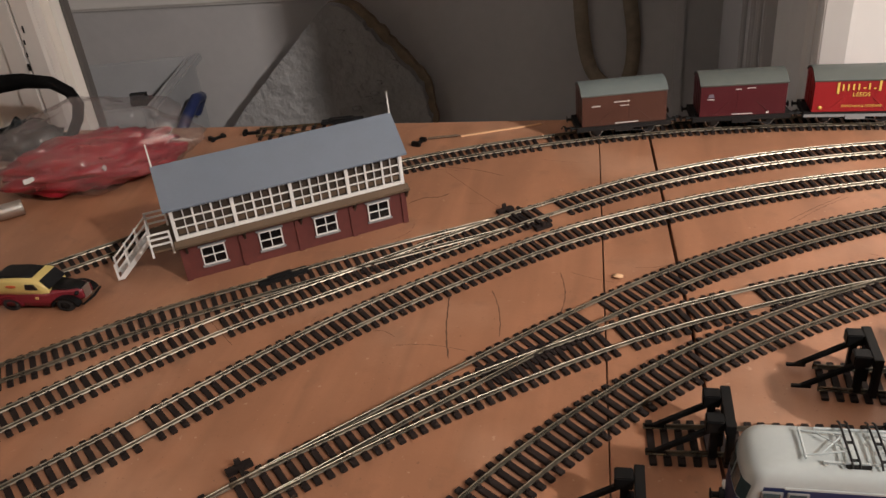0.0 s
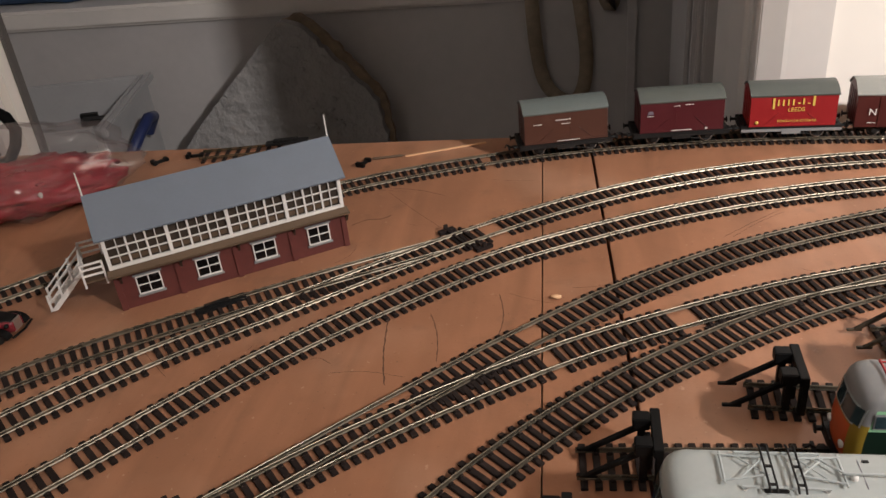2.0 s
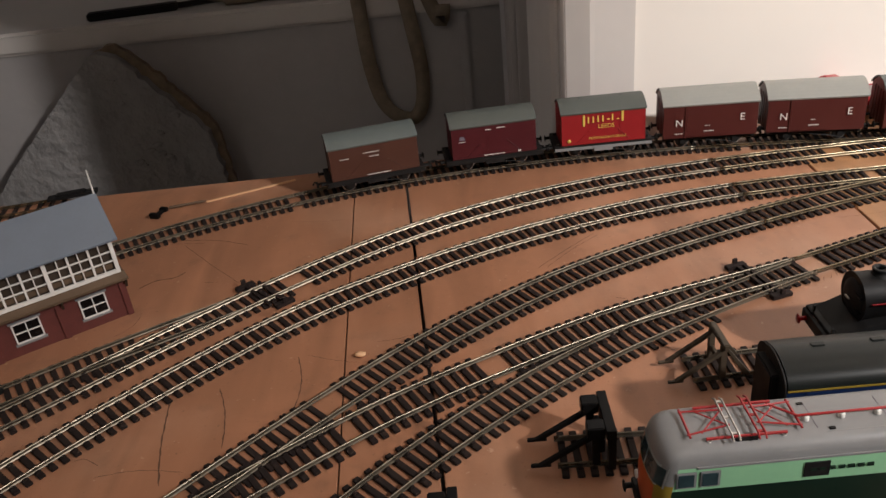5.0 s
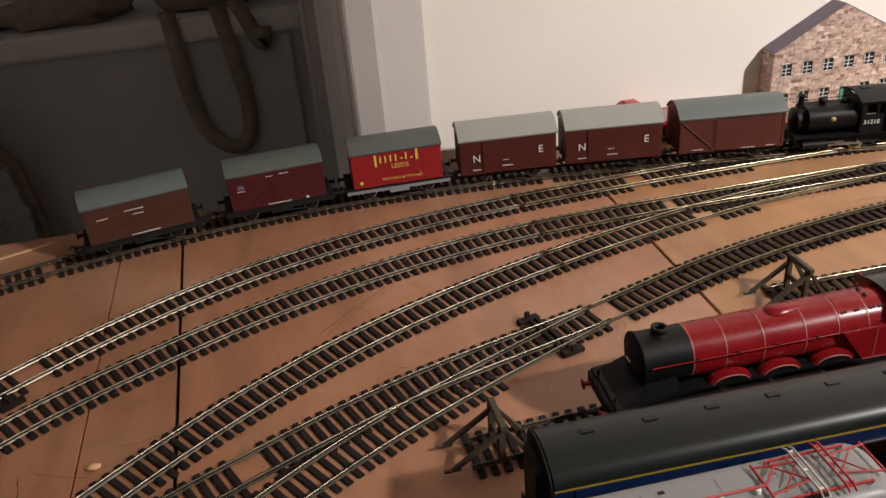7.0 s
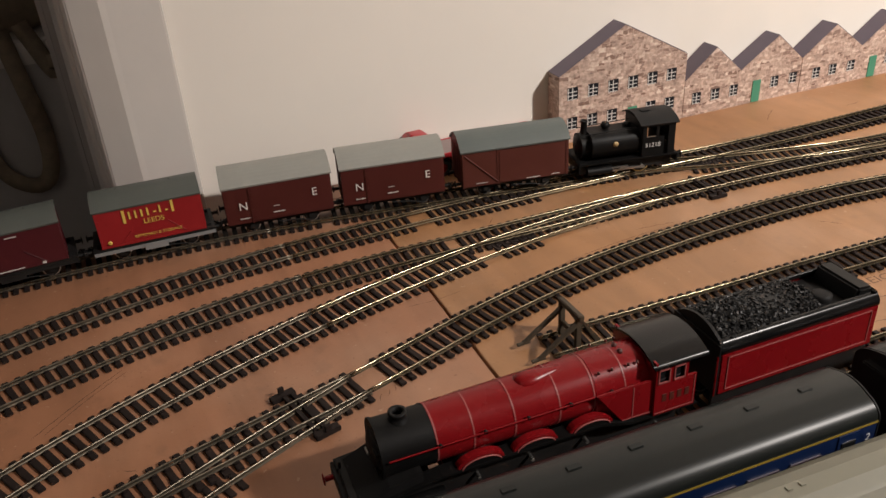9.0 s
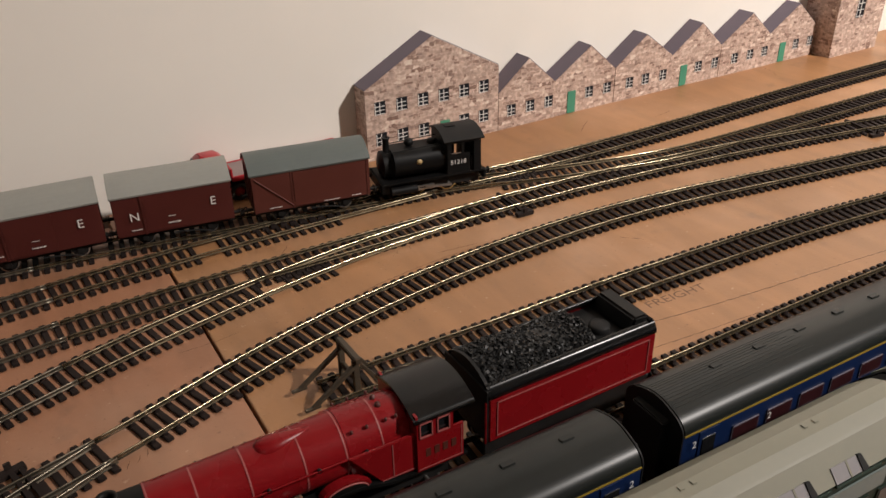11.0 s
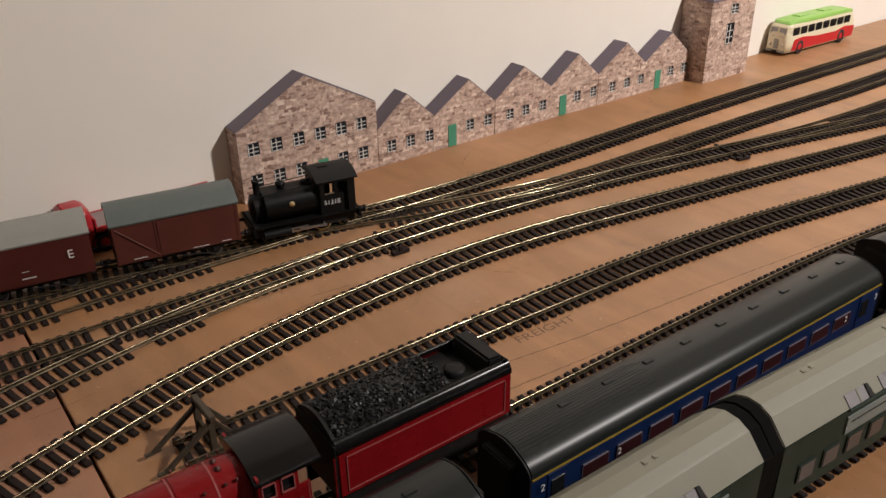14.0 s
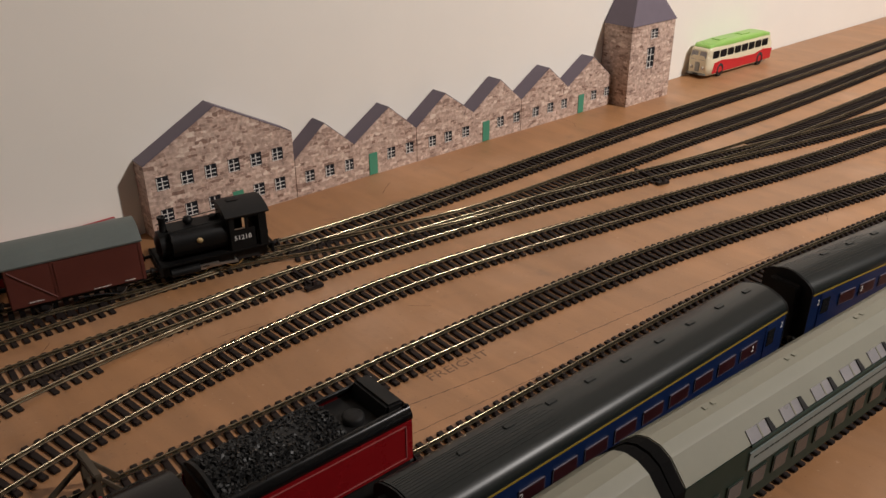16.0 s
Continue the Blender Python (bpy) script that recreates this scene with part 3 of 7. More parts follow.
T4A = [(-0.27, 0.07), (-0.17, 0.178), (-0.073, 0.281), (0.023, 0.377), (0.119, 0.462), (0.215, 0.522), (0.312, 0.560), (0.408, 0.586), (0.504, 0.602), (0.600, 0.6085)]
T4B = [(-0.073, 0.281), (-0.013, 0.335), (0.047, 0.380), (0.107, 0.418), (0.168, 0.448), (0.228, 0.473), (0.300, 0.494), (0.348, 0.507),
       (0.427, 0.532), (0.555, 0.554), (0.682, 0.556), (0.809, 0.538), (0.936, 0.517), (1.064, 0.495), (1.191, 0.481), (1.36, 0.462), (1.65, 0.436)]
T5 = [(-0.06, 0.10), (-0.01, 0.215), (0.039, 0.297), (0.083, 0.349), (0.127, 0.389), (0.171, 0.421), (0.216, 0.448), (0.260, 0.469), (0.304, 0.488), (0.348, 0.506)]
TE = [(0.438, 0.491), (0.510, 0.4895), (0.543, 0.4885), (0.600, 0.488), (0.660, 0.486), (0.730, 0.4825), (0.830, 0.4725), (0.900, 0.4615), (0.971, 0.4485), (1.20, 0.407), (1.60, 0.355)]
TF = [(0.252, 0.4245), (0.300, 0.4262), (0.390, 0.4255), (0.470, 0.4220), (0.573, 0.4178), (0.680, 0.4163), (0.770, 0.4140), (0.846, 0.4100), (0.95, 0.399), (1.15, 0.372), (1.5, 0.325)]
TC = [(0.180, 0.3785), (0.215, 0.3765), (0.270, 0.3735), (0.380, 0.3705), (0.494, 0.3680), (0.588, 0.3682), (0.651, 0.3672), (0.738, 0.3632), (0.800, 0.3590), (0.95, 0.340), (1.3, 0.30)]
TB = [(0.100, 0.3310), (0.180, 0.3335), (0.250, 0.3350), (0.350, 0.3338), (0.450, 0.3315), (0.600, 0.3262), (0.671, 0.3222), (0.763, 0.3157), (0.90, 0.300), (1.05, 0.28)]
TA = [(0.058, 0.280), (0.20, 0.281), (0.40, 0.276), (0.70, 0.25)]
TK = [(0.560, 0.6595), (0.610, 0.650), (0.657, 0.634), (0.700, 0.622), (0.770, 0.607), (0.853, 0.603), (0.936, 0.602), (1.035, 0.601), (1.135, 0.598), (1.35, 0.598), (1.65, 0.604), (2.20, 0.61)]
TP3 = [(0.950, 0.565), (1.02, 0.5545), (1.08, 0.549), (1.148, 0.546), (1.245, 0.544), (1.35, 0.543), (1.7, 0.54)]

railway_track("1", T1, [(0.377, 0.690, 0.0045), (0.032, 0.667, 0.0045)])
railway_track("2", T2, [(-0.1374, 0.4035, 0.0055), (0.048, 0.551, 0.005), (0.434, 0.654, 0.0055)])
railway_track("3", T3, [(-0.1407, 0.3197, 0.0042), (0.440, 0.611, 0.0055)])
railway_track("4b", T4B, [(0.162, 0.445, 0.0052), (0.087, 0.404, 0.0042), (0.350, 0.508, 0.0055)])
railway_track("4a", T4A, [(0.078, 0.428, 0.0045), (0.452, 0.594, 0.0055)])
railway_track("5", T5, [(0.150, 0.405, 0.001)])
railway_track("2up", T2UP, [(-0.135, 0.420, 0.006)])
railway_track("k", TK)
railway_track("p3", TP3)
railway_track("e", TE)
railway_track("f", TF)
railway_track("c", TC)
railway_track("b", TB)
railway_track("a", TA)


def on_line(key, x):
    """Place and heading on a line at a given x."""
    l = LINES[key]
    j = int(np.clip(np.argmin(abs(l[:, 0] - x)), 1, len(l) - 2))
    d = l[j + 1] - l[j - 1]
    return l[j][0], l[j][1], math.degrees(math.atan2(d[1], d[0]))


# ---- mill buildings: low-relief printed card ----
def windows(parent, cells, w, h, y):
    """Small-paned windows, one part each, on the face y: dark panes behind white bars."""
    for x, z in cells:
        win = part("window", Mesh().box(x - w / 2, x + w / 2, y - 0.00025, y, z, z + h), PANE_DARK, parent)
        fr = Mesh()
        t = w * 0.034
        for u in (0.06, 0.48):
            fr.box(x - w / 2 + w * u - t, x - w / 2 + w * u + t, y - 0.0005, y - 0.0002, z, z + h * 0.94)
        for u in (0.05, 0.34, 0.64):
            fr.box(x - w / 2, x + w * 0.40, y - 0.0005, y - 0.0002, z + h * u - t * 0.8, z + h * u + t * 0.8)
        part("glazing_bar", fr, TOY_WHITE, win)


def gabled(name, label, x0, x1, eave, peak, px, y0, y1, cells, doors, ww, wh):
    """A gable-fronted low-relief building with a slate roof that shows as thick edges."""
    b = thing(name, label, "model building", group="mill buildings along the wall")
    part("wall", Mesh().prism([(x0, 0), (x1, 0), (x1, eave), (px, peak), (x0, eave)], y0, y1, "y"), STONE, b)
    t = 0.0008
    for xa, xb in ((x0, px), (px, x1)):
        za, zb = (eave, peak) if xa == x0 else (peak, eave)
        part("roof", Mesh().prism([(xa, za + 0.0002), (xb, zb + 0.0002), (xb, zb + t), (xa, za + t)], y0 + 0.0006, y1, "y"), SLATE, b)
    windows(b, cells, ww, wh, y0)
    for x in doors:
        part("door", Mesh().box(x - 0.0042, x + 0.0042, y0 - 0.0006, y0, 0.0005, 0.0195), DOOR_GREEN, b, "green plank door")
    return b


FY = 0.7235
cells = [(0.5882 + 0.0182 * k, 0.0350) for k in range(6)] + [(0.5882 + 0.0182 * k, 0.0108) for k in (0, 1, 2, 4, 5)]
gabled("mill_building", "two-storey printed stone mill gable with slate roof and green door", 0.5765, 0.6932, 0.0545, 0.0860, 0.6337, FY, WY - 0.001, cells, (0.6435,), 0.0092, 0.0100)
# six bays of uneven width: their party lines, ridges, doors and windows
BAYS = (0.6936, 0.7506, 0.8157, 0.8835, 0.9453, 1.0125, 1.0800)
RIDGES = (0.7230, 0.7870, 0.8492, 0.9172, 0.9830, 1.0500)
SHED_DOORS = (None, 0.7684, None, 0.8988, None, 1.0333)
SHED_WINDOWS = ((0.7062, 0.7250, 0.7440), (0.7876, 0.8076), (0.8330, 0.8517, 0.8728), (0.9176, 0.9390), (0.9652, 0.9864, 1.0070), (1.0533, 1.0745))
for k in range(6):
    door = SHED_DOORS[k]
    gabled("weaving_shed", "printed stone weaving shed bay with steep slate gable" + (" with door" if door else ""), BAYS[k] + 0.0002, BAYS[k + 1] - 0.0002, 0.0308, 0.0545, RIDGES[k],
           FY + 0.0004 * (k % 2), WY - 0.001, [(wx, 0.0102) for wx in SHED_WINDOWS[k]], (door,) if door else (), 0.0084, 0.0096)

tower = thing("mill_tower", "square printed stone tower with a pyramid slate roof", "model building", group="mill buildings along the wall")
TX0, TX1, TY0 = 1.0835, 1.157, 0.7045
part("wall", Mesh().box(TX0, TX1, TY0, WY - 0.001, 0, 0.083), STONE, tower)
cx, cy = (TX0 + TX1) / 2, WY - 0.001
ro = Mesh()
ro.add([(TX0 - 0.001, TY0 - 0.001, 0.083), (TX1 + 0.001, TY0 - 0.001, 0.083), (TX1 + 0.001, cy, 0.083), (TX0 - 0.001, cy, 0.083),
        (cx - 0.008, TY0 + 0.017, 0.128), (cx + 0.008, TY0 + 0.017, 0.128), (cx + 0.008, cy, 0.128), (cx - 0.008, cy, 0.128)],
       [(0, 1, 5, 4), (1, 2, 6, 5), (2, 3, 7, 6), (3, 0, 4, 7), (4, 5, 6, 7), (3, 2, 1, 0)])
part("roof", ro, SLATE, tower)
windows(tower, [(cx + 0.001, 0.067)], 0.012, 0.010, TY0)
windows(tower, [(cx - 0.002, 0.036)], 0.0125, 0.022, TY0)


# ---- rolling stock ----
def wheelset(parent, x, r=0.0062, name="wheel", spokes=0, near=True, rim=None):
    """Two wheels and their axle under a vehicle."""
    for s in (-1, 1):
        y = s * 0.0075
        w = part(name, Mesh().lathe([(0.0004, -0.0012), (r, -0.0012), (r, 0.0012), (0.0004, 0.0012)], (x, y, RAIL_TOP + r - 0.0002), "y", 20), UNDER, parent)
        part("rim", Mesh().lathe([(r * 0.84, -0.0014), (r * 0.97, -0.0014), (r * 0.97, 0.0014), (r * 0.84, 0.0014)], (x, y, RAIL_TOP + r - 0.0002), "y", 20), rim or STEEL, w)
    part("axle", Mesh().tube([(x, -0.0125, RAIL_TOP + r), (x, 0.0125, RAIL_TOP + r)], 0.0008, 8), STEEL, parent)


def buffers(parent, x, d, z=0.0155, material=None, gap=0.0105):
    for s in (-1, 1):
        part("buffer", Mesh().tube([(x, s * gap, z), (x + d * 0.0035, s * gap, z)], 0.0012, 8).lathe([(0.0001, 0.0), (0.0026, 0.0003 * d), (0.0022, 0.0008 * d), (0.0001, 0.0010 * d)], (x + d * 0.0035, s * gap, z), "x", 12), material or UNDER, parent)


def coupling(parent, x, d, z=0.0095):
    h = Mesh().box(min(x, x + d * 0.007), max(x, x + d * 0.007), -0.0011, 0.0011, z, z + 0.0011)
    h.box(min(x + d * 0.006, x + d * 0.0075), max(x + d * 0.006, x + d * 0.0075), -0.004, 0.004, z - 0.0006, z + 0.0010)
    h.tube([(x + d * 0.005, 0.0, z), (x + d * 0.0085, 0, z + 0.0028), (x + d * 0.010, 0, z + 0.0006)], 0.0006, 6)
    part("coupling", h, UNDER, parent)


def arc_roof(w, eave, top, n=14, t=0.0011):
    """Outline (y, z) of a curved roof sheet of a given width."""
    out = [(-w / 2 + w * k / n, eave + (top - eave) * (1 - (2 * k / n - 1) ** 2)) for k in range(n + 1)]
    inn = [(y * 0.985, z - t) for y, z in out]
    return inn + out[::-1]


def goods_van(label, L, body_mat, roof_mat, style, m, group="vans of the goods train", eave=0.0402, top=0.0478, z0=0.0140):
    v = thing("goods_van", label, "railway van", m, group)
    W, h = 0.031, L / 2
    # body with a curved top to its ends
    n = 12
    prof = [(-W / 2, z0), (W / 2, z0)] + [(W / 2 - W * k / n, eave + (top - eave) * (1 - (1 - 2 * k / n) ** 2) - 0.0008) for k in range(n + 1)]
    part("body", Mesh().prism(prof, -h, h, "x"), body_mat, v, bevel=0.00025)
    part("roof", Mesh().prism(arc_roof(W + 0.0022, eave, top + 0.0006), -h - 0.0008, h + 0.0008, "x", smooth=False), roof_mat, v)
    # plank lines, door frames and ironwork on both sides
    for s in (-1, 1):
        y = s * W / 2
        ya, yb = (y - 0.0004, y) if s < 0 else (y, y + 0.0004)
        if style == "plank":
            for x in (-h + 0.0012, -0.0125, 0.0125, h - 0.0012):
                part("ironwork", Mesh().box(x - 0.0007, x + 0.0007, ya, yb, z0, eave), body_mat, v)
            part("door", Mesh().box(-0.0118, 0.0118, ya - 0.0004 if s < 0 else ya, yb if s < 0 else yb + 0.0004, z0 + 0.001, eave - 0.002), body_mat, v, bevel=0.0002)
            for a, b in ((-h + 0.002, -0.013),):
                part("brace", Mesh().tube([(a, y + s * 0.0003, eave - 0.003), (b, y + s * 0.0003, z0 + 0.002)], 0.0005, 6), body_mat, v)
        elif style == "ply":
            d = Mesh().box(-0.0185, -0.0172, ya - 0.0002 if s < 0 else ya, yb + (0 if s < 0 else 0.0002), z0, eave)
            part("door_rail", d, body_mat, v)
            part("door", Mesh().box(-0.0172, 0.009, ya, yb, z0 + 0.001, eave - 0.0012), body_mat, v, bevel=0.0002)
        else:
            iron = Mesh()
            for k in range(9):
                x = -h + L * (k + 0.5) / 9
                iron.box(x - 0.00012, x + 0.00012, ya + 0.0002, yb - 0.0002 if s > 0 else yb, z0, eave)
            tagged(part("plank_line", iron, body_mat, v), kind="stuff")
            for x in (-h + 0.001, h - 0.001, -0.009, 0.009):
                part("ironwork", Mesh().box(x - 0.0006, x + 0.0006, ya, yb, z0, eave), body_mat, v)
            part("door", Mesh().box(-0.0085, 0.0085, ya, yb, z0 + 0.001, eave - 0.0016), body_mat, v, bevel=0.0002)
    for s in (-1, 1):
        for y in (-0.0085, -0.003, 0.003, 0.0085):
            part("end_stanchion", Mesh().box(min(s * h, s * (h + 0.0004)), max(s * h, s * (h + 0.0004)), y - 0.0005, y + 0.0005, z0, eave), body_mat, v)
        part("solebar", Mesh().box(-h + 0.0005, h - 0.0005, s * 0.0115 - 0.0009, s * 0.0115 + 0.0009, z0 - 0.0028, z0), UNDER, v)
        for x in (-h * 0.56, h * 0.56):
            part("axle_guard", Mesh().prism([(x - 0.006, z0 - 0.0026), (x - 0.0022, 0.0075), (x + 0.0022, 0.0075), (x + 0.006, z0 - 0.0026)], s * 0.0116 - 0.0004, s * 0.0116 + 0.0004, "y").box(x - 0.0015, x + 0.0015, s * 0.0124 - 0.0008, s * 0.0124 + 0.0008, 0.0088, 0.0118), UNDER, v)
        part("brake_lever", Mesh().tube([(-0.002, s * 0.0135, z0 - 0.003), (0.012, s * 0.0137, z0 - 0.0045), (0.020, s * 0.0137, z0 - 0.0065)], 0.0004, 6), UNDER, v)
        buffers(v, s * h, s)
        coupling(v, s * h, s)
    for x in (-h * 0.56, h * 0.56):
        wheelset(v, x, 0.0055)
    return v, -W / 2 - 0.0010


def van_text(v, y, items):
    for text, x, z, size, m in items:
        sign("lettering", text, size, m, v, (x, y, z))


def bar_text(v, y, items, m):
    """Small writing too fine to read, as plain strips."""
    for x, z, w, h in items:
        n = max(2, int(w / (h * 0.9)))
        b = Mesh()
        for k in range(n):
            b.box(x - w / 2 + w * k / n, x - w / 2 + w * (k + 0.68) / n, y - 0.00005, y + 0.00015, z - h / 2, z + h / 2)
        part("lettering", b, m, v)


def stand(key, x):
    px, py, a = on_line(key, x)
    return pose(px, py, 0, 0, 0, a)


# the goods train crossing from the back line: six wagons behind a small black saddle tank
LINES["train"] = np.vstack([LINES["1"][LINES["1"][:, 0] < 0.575], LINES["k"][LINES["k"][:, 0] > 0.580]])
TRAIN_X = 0.6275
xs = TRAIN_X - 0.0385
loco_x = xs
x = TRAIN_X - 0.077 - 0.0075 - 0.0375
v1, y = goods_van("brown goods van with grey roof, centre door and diagonal brace", 0.075, BROWN2, ROOF_GREEN, "plank", stand("train", x))
bar_text(v1, y + 0.0002, [(-0.024, 0.0165, 0.008, 0.0005), (0.012, 0.0155, 0.010, 0.0005), (0.028, 0.0158, 0.006, 0.0005)], LETTER)
x -= 0.0375 + 0.0095 + 0.0342
for k in range(2):
    v, y = goods_van("red-brown plywood goods van lettered in white with pale roof", 0.0685, BAUXITE, ROOF_GREY, "ply", stand("train", x))
    van_text(v, y, [("N", -0.0228, 0.0262, 0.0076, LETTER), ("E", 0.0228, 0.0285, 0.0076, LETTER)])
    bar_text(v, y, [(-0.0228, 0.0180, 0.0062, 0.0006), (-0.001, 0.0192, 0.0075, 0.0008), (-0.002, 0.0235, 0.0042, 0.0004)], LETTER)
    x -= 0.0685 + 0.0092


def flat_wagon(label, L, bar_mat, m):
    """A short flat wagon: deck, solebars, ends, brake gear and running gear."""
    v = thing("flat_wagon", label, "railway wagon", m, "flat wagons of the goods train")
    h, z0 = L / 2, 0.0150
    part("deck", Mesh().box(-h, h, -0.0150, 0.0150, z0 - 0.0010, z0 + 0.0006), UNDER, v, bevel=0.0002)
    for s in (-1, 1):
        part("solebar", Mesh().box(-h + 0.0004, h - 0.0004, s * 0.0146 - 0.0006, s * 0.0146 + 0.0006, z0 - 0.0032, z0 - 0.0010), bar_mat, v)
        part("headstock", Mesh().box(min(s * h, s * (h - 0.0014)), max(s * h, s * (h - 0.0014)), -0.0150, 0.0150, z0 - 0.0040, z0 - 0.0011), UNDER, v, bevel=0.0002)
        part("number_plate", Mesh().box(-0.0070, 0.0070, s * 0.0154 - 0.0003, s * 0.0154 + 0.0003, z0 - 0.0050, z0 - 0.0012), bar_mat, v)
        for x in (-h * 0.56, h * 0.56):
            part("axle_guard", Mesh().prism([(x - 0.006, z0 - 0.0030), (x - 0.0022, 0.0075), (x + 0.0022, 0.0075), (x + 0.006, z0 - 0.0030)], s * 0.0116 - 0.0004, s * 0.0116 + 0.0004, "y").box(x - 0.0015, x + 0.0015, s * 0.0124 - 0.0008, s * 0.0124 + 0.0008, 0.0088, 0.0118), UNDER, v)
        part("brake_lever", Mesh().tube([(-0.002, s * 0.0152, z0 - 0.004), (0.012, s * 0.0154, z0 - 0.0052), (0.022, s * 0.0154, z0 - 0.0070)], 0.0004, 6), UNDER, v)
        for x in (-h + 0.0035, h - 0.0035):
            part("chain_shackle", Mesh().box(x - 0.0012, x + 0.0012, s * 0.0100 - 0.0008, s * 0.0100 + 0.0008, z0 + 0.0006, z0 + 0.0022), UNDER, v, bevel=0.0003)
        buffers(v, s * h, s, 0.0135)
        coupling(v, s * h, s)
    for x in (-h * 0.56, h * 0.56):
        wheelset(v, x, 0.0055)
    return v


def container(label, L, body_mat, roof_mat, m, doors):
    """A planked goods container with a shallow curved roof, corner straps and lifting eyes."""
    c = thing("goods_container", label, "goods container", m, "containers on the flat wagons")
    W, h, z0, ev, tp, n = 0.0300, L / 2, 0.0158, 0.0412, 0.0468, 12
    prof = [(-W / 2, z0), (W / 2, z0)] + [(W / 2 - W * k / n, ev + (tp - ev) * (1 - (1 - 2 * k / n) ** 2) - 0.0008) for k in range(n + 1)]
    part("body", Mesh().prism(prof, -h, h, "x"), body_mat, c, bevel=0.00025)
    part("roof", Mesh().prism(arc_roof(W + 0.0018, ev, tp + 0.0005), -h - 0.0006, h + 0.0006, "x"), roof_mat, c)
    for s in (-1, 1):
        y = s * W / 2
        for x in (-h + 0.0008, h - 0.0008) + doors:
            part("corner_strap", Mesh().box(x - 0.0005, x + 0.0005, y - 0.0002, y + 0.0002, z0 + 0.0004, ev), body_mat, c)
        for z in (z0 + 0.0010, ev - 0.0006):
            part("rail", Mesh().box(-h, h, y - 0.0003, y + 0.0003, z - 0.0006, z + 0.0006), body_mat, c)
        for k in range(2):
            part("tie_chain", Mesh().tube([((-1) ** k * 0.010, y + s * 0.0003, ev - 0.014), ((-1) ** k * (h - 0.012), y + s * 0.0003, z0 + 0.002)], 0.00025, 5), body_mat, c)
        for yy in (-0.0075, 0.0, 0.0075):
            part("end_stanchion", Mesh().box(min(s * h, s * (h + 0.0004)), max(s * h, s * (h + 0.0004)), yy - 0.0005, yy + 0.0005, z0, ev), body_mat, c)
        part("lifting_eye", Mesh().tube([(s * h * 0.5 - 0.0014, 0, tp - 0.0004), (s * h * 0.5, 0, tp + 0.0012), (s * h * 0.5 + 0.0014, 0, tp - 0.0004)], 0.0003, 6), roof_mat, c)
    return c, -W / 2 - 0.0006


x += 0.0685 / 2 - 0.063 / 2 - 0.0030
m = stand("train", x)
flat_wagon("black flat wagon with pale grey solebars", 0.0740, LOCO_GREY, m)
v, y = container("bright red furniture container with yellow lettering and grey roof", 0.063, VAN_RED, ROOF_DARK, m, (0.0125,))
van_text(v, y, [("LEEDS", 0.002, 0.0295, 0.0046, GOLD)])
# the owner's name in shaped capitals, reduced to plain upright strokes of its height and spacing
nm = Mesh()
for k, (w, z, h) in enumerate(((0.0016, 0.0348, 0.0086), (0.0011, 0.0352, 0.0048), (0.0011, 0.0352, 0.0048), (0.0011, 0.0354, 0.0048), (0.0011, 0.0354, 0.0048), (0.0020, 0.0346, 0.0009), (0.0011, 0.0358, 0.0048), (0.0018, 0.0342, 0.0009), (0.0016, 0.0362, 0.0080))):
    a = -0.0155 + k * 0.0036
    nm.box(a, a + w, y - 0.00005, y + 0.0002, z - h / 2, z + h / 2)
part("lettering", nm, GOLD, v, "yellow owner's name drawn as plain strokes")
van_text(v, y, [("REMOVALS & STORAGE", 0.003, 0.0205, 0.0027, GOLD)])
part("emblem", Mesh().lathe([(0.0001, 0), (0.0014, 0), (0.0014, 0.0002), (0.0001, 0.0002)], (-0.026, y - 0.0001, 0.0195), "y", 14), GOLD, v)
x -= 0.0635 + 0.0215
m = stand("train", x)
flat_wagon("black flat wagon with dark solebars", 0.0740, UNDER, m)
v, y = container("maroon goods container with dark grey-green roof and white crest", 0.064, MAROON, ROOF_DARK, m, (-0.004,))
bar_text(v, y, [(-0.004, 0.0372, 0.0045, 0.0006), (0.0055, 0.0378, 0.0065, 0.0006), (0.0, 0.0172, 0.016, 0.0007), (0.0190, 0.0175, 0.0022, 0.0016)], LETTER)
part("crest", Mesh().prism([(-0.0265, 0.0312), (-0.0215, 0.0312), (-0.0225, 0.0340), (-0.0255, 0.0340)], y - 0.00005, y + 0.0002, "y"), FRAME_GREY, v, "pale worn crest")
bar_text(v, y, [(-0.0240, 0.0298, 0.0052, 0.0006)], LETTER)
x -= 0.0650 + 0.0260
m = stand("train", x)
flat_wagon("black flat wagon with dark solebars", 0.0740, UNDER, m)
v, y = container("dull brown goods container with grey-green roof and faded lettering", 0.066, BROWN3, ROOF_GREEN, m, (0.004,))
bar_text(v, y, [(-0.002, 0.0345, 0.012, 0.0007), (0.000, 0.0312, 0.007, 0.0007), (-0.022, 0.0322, 0.007, 0.0007), (0.002, 0.0172, 0.018, 0.0007)], LETTER)


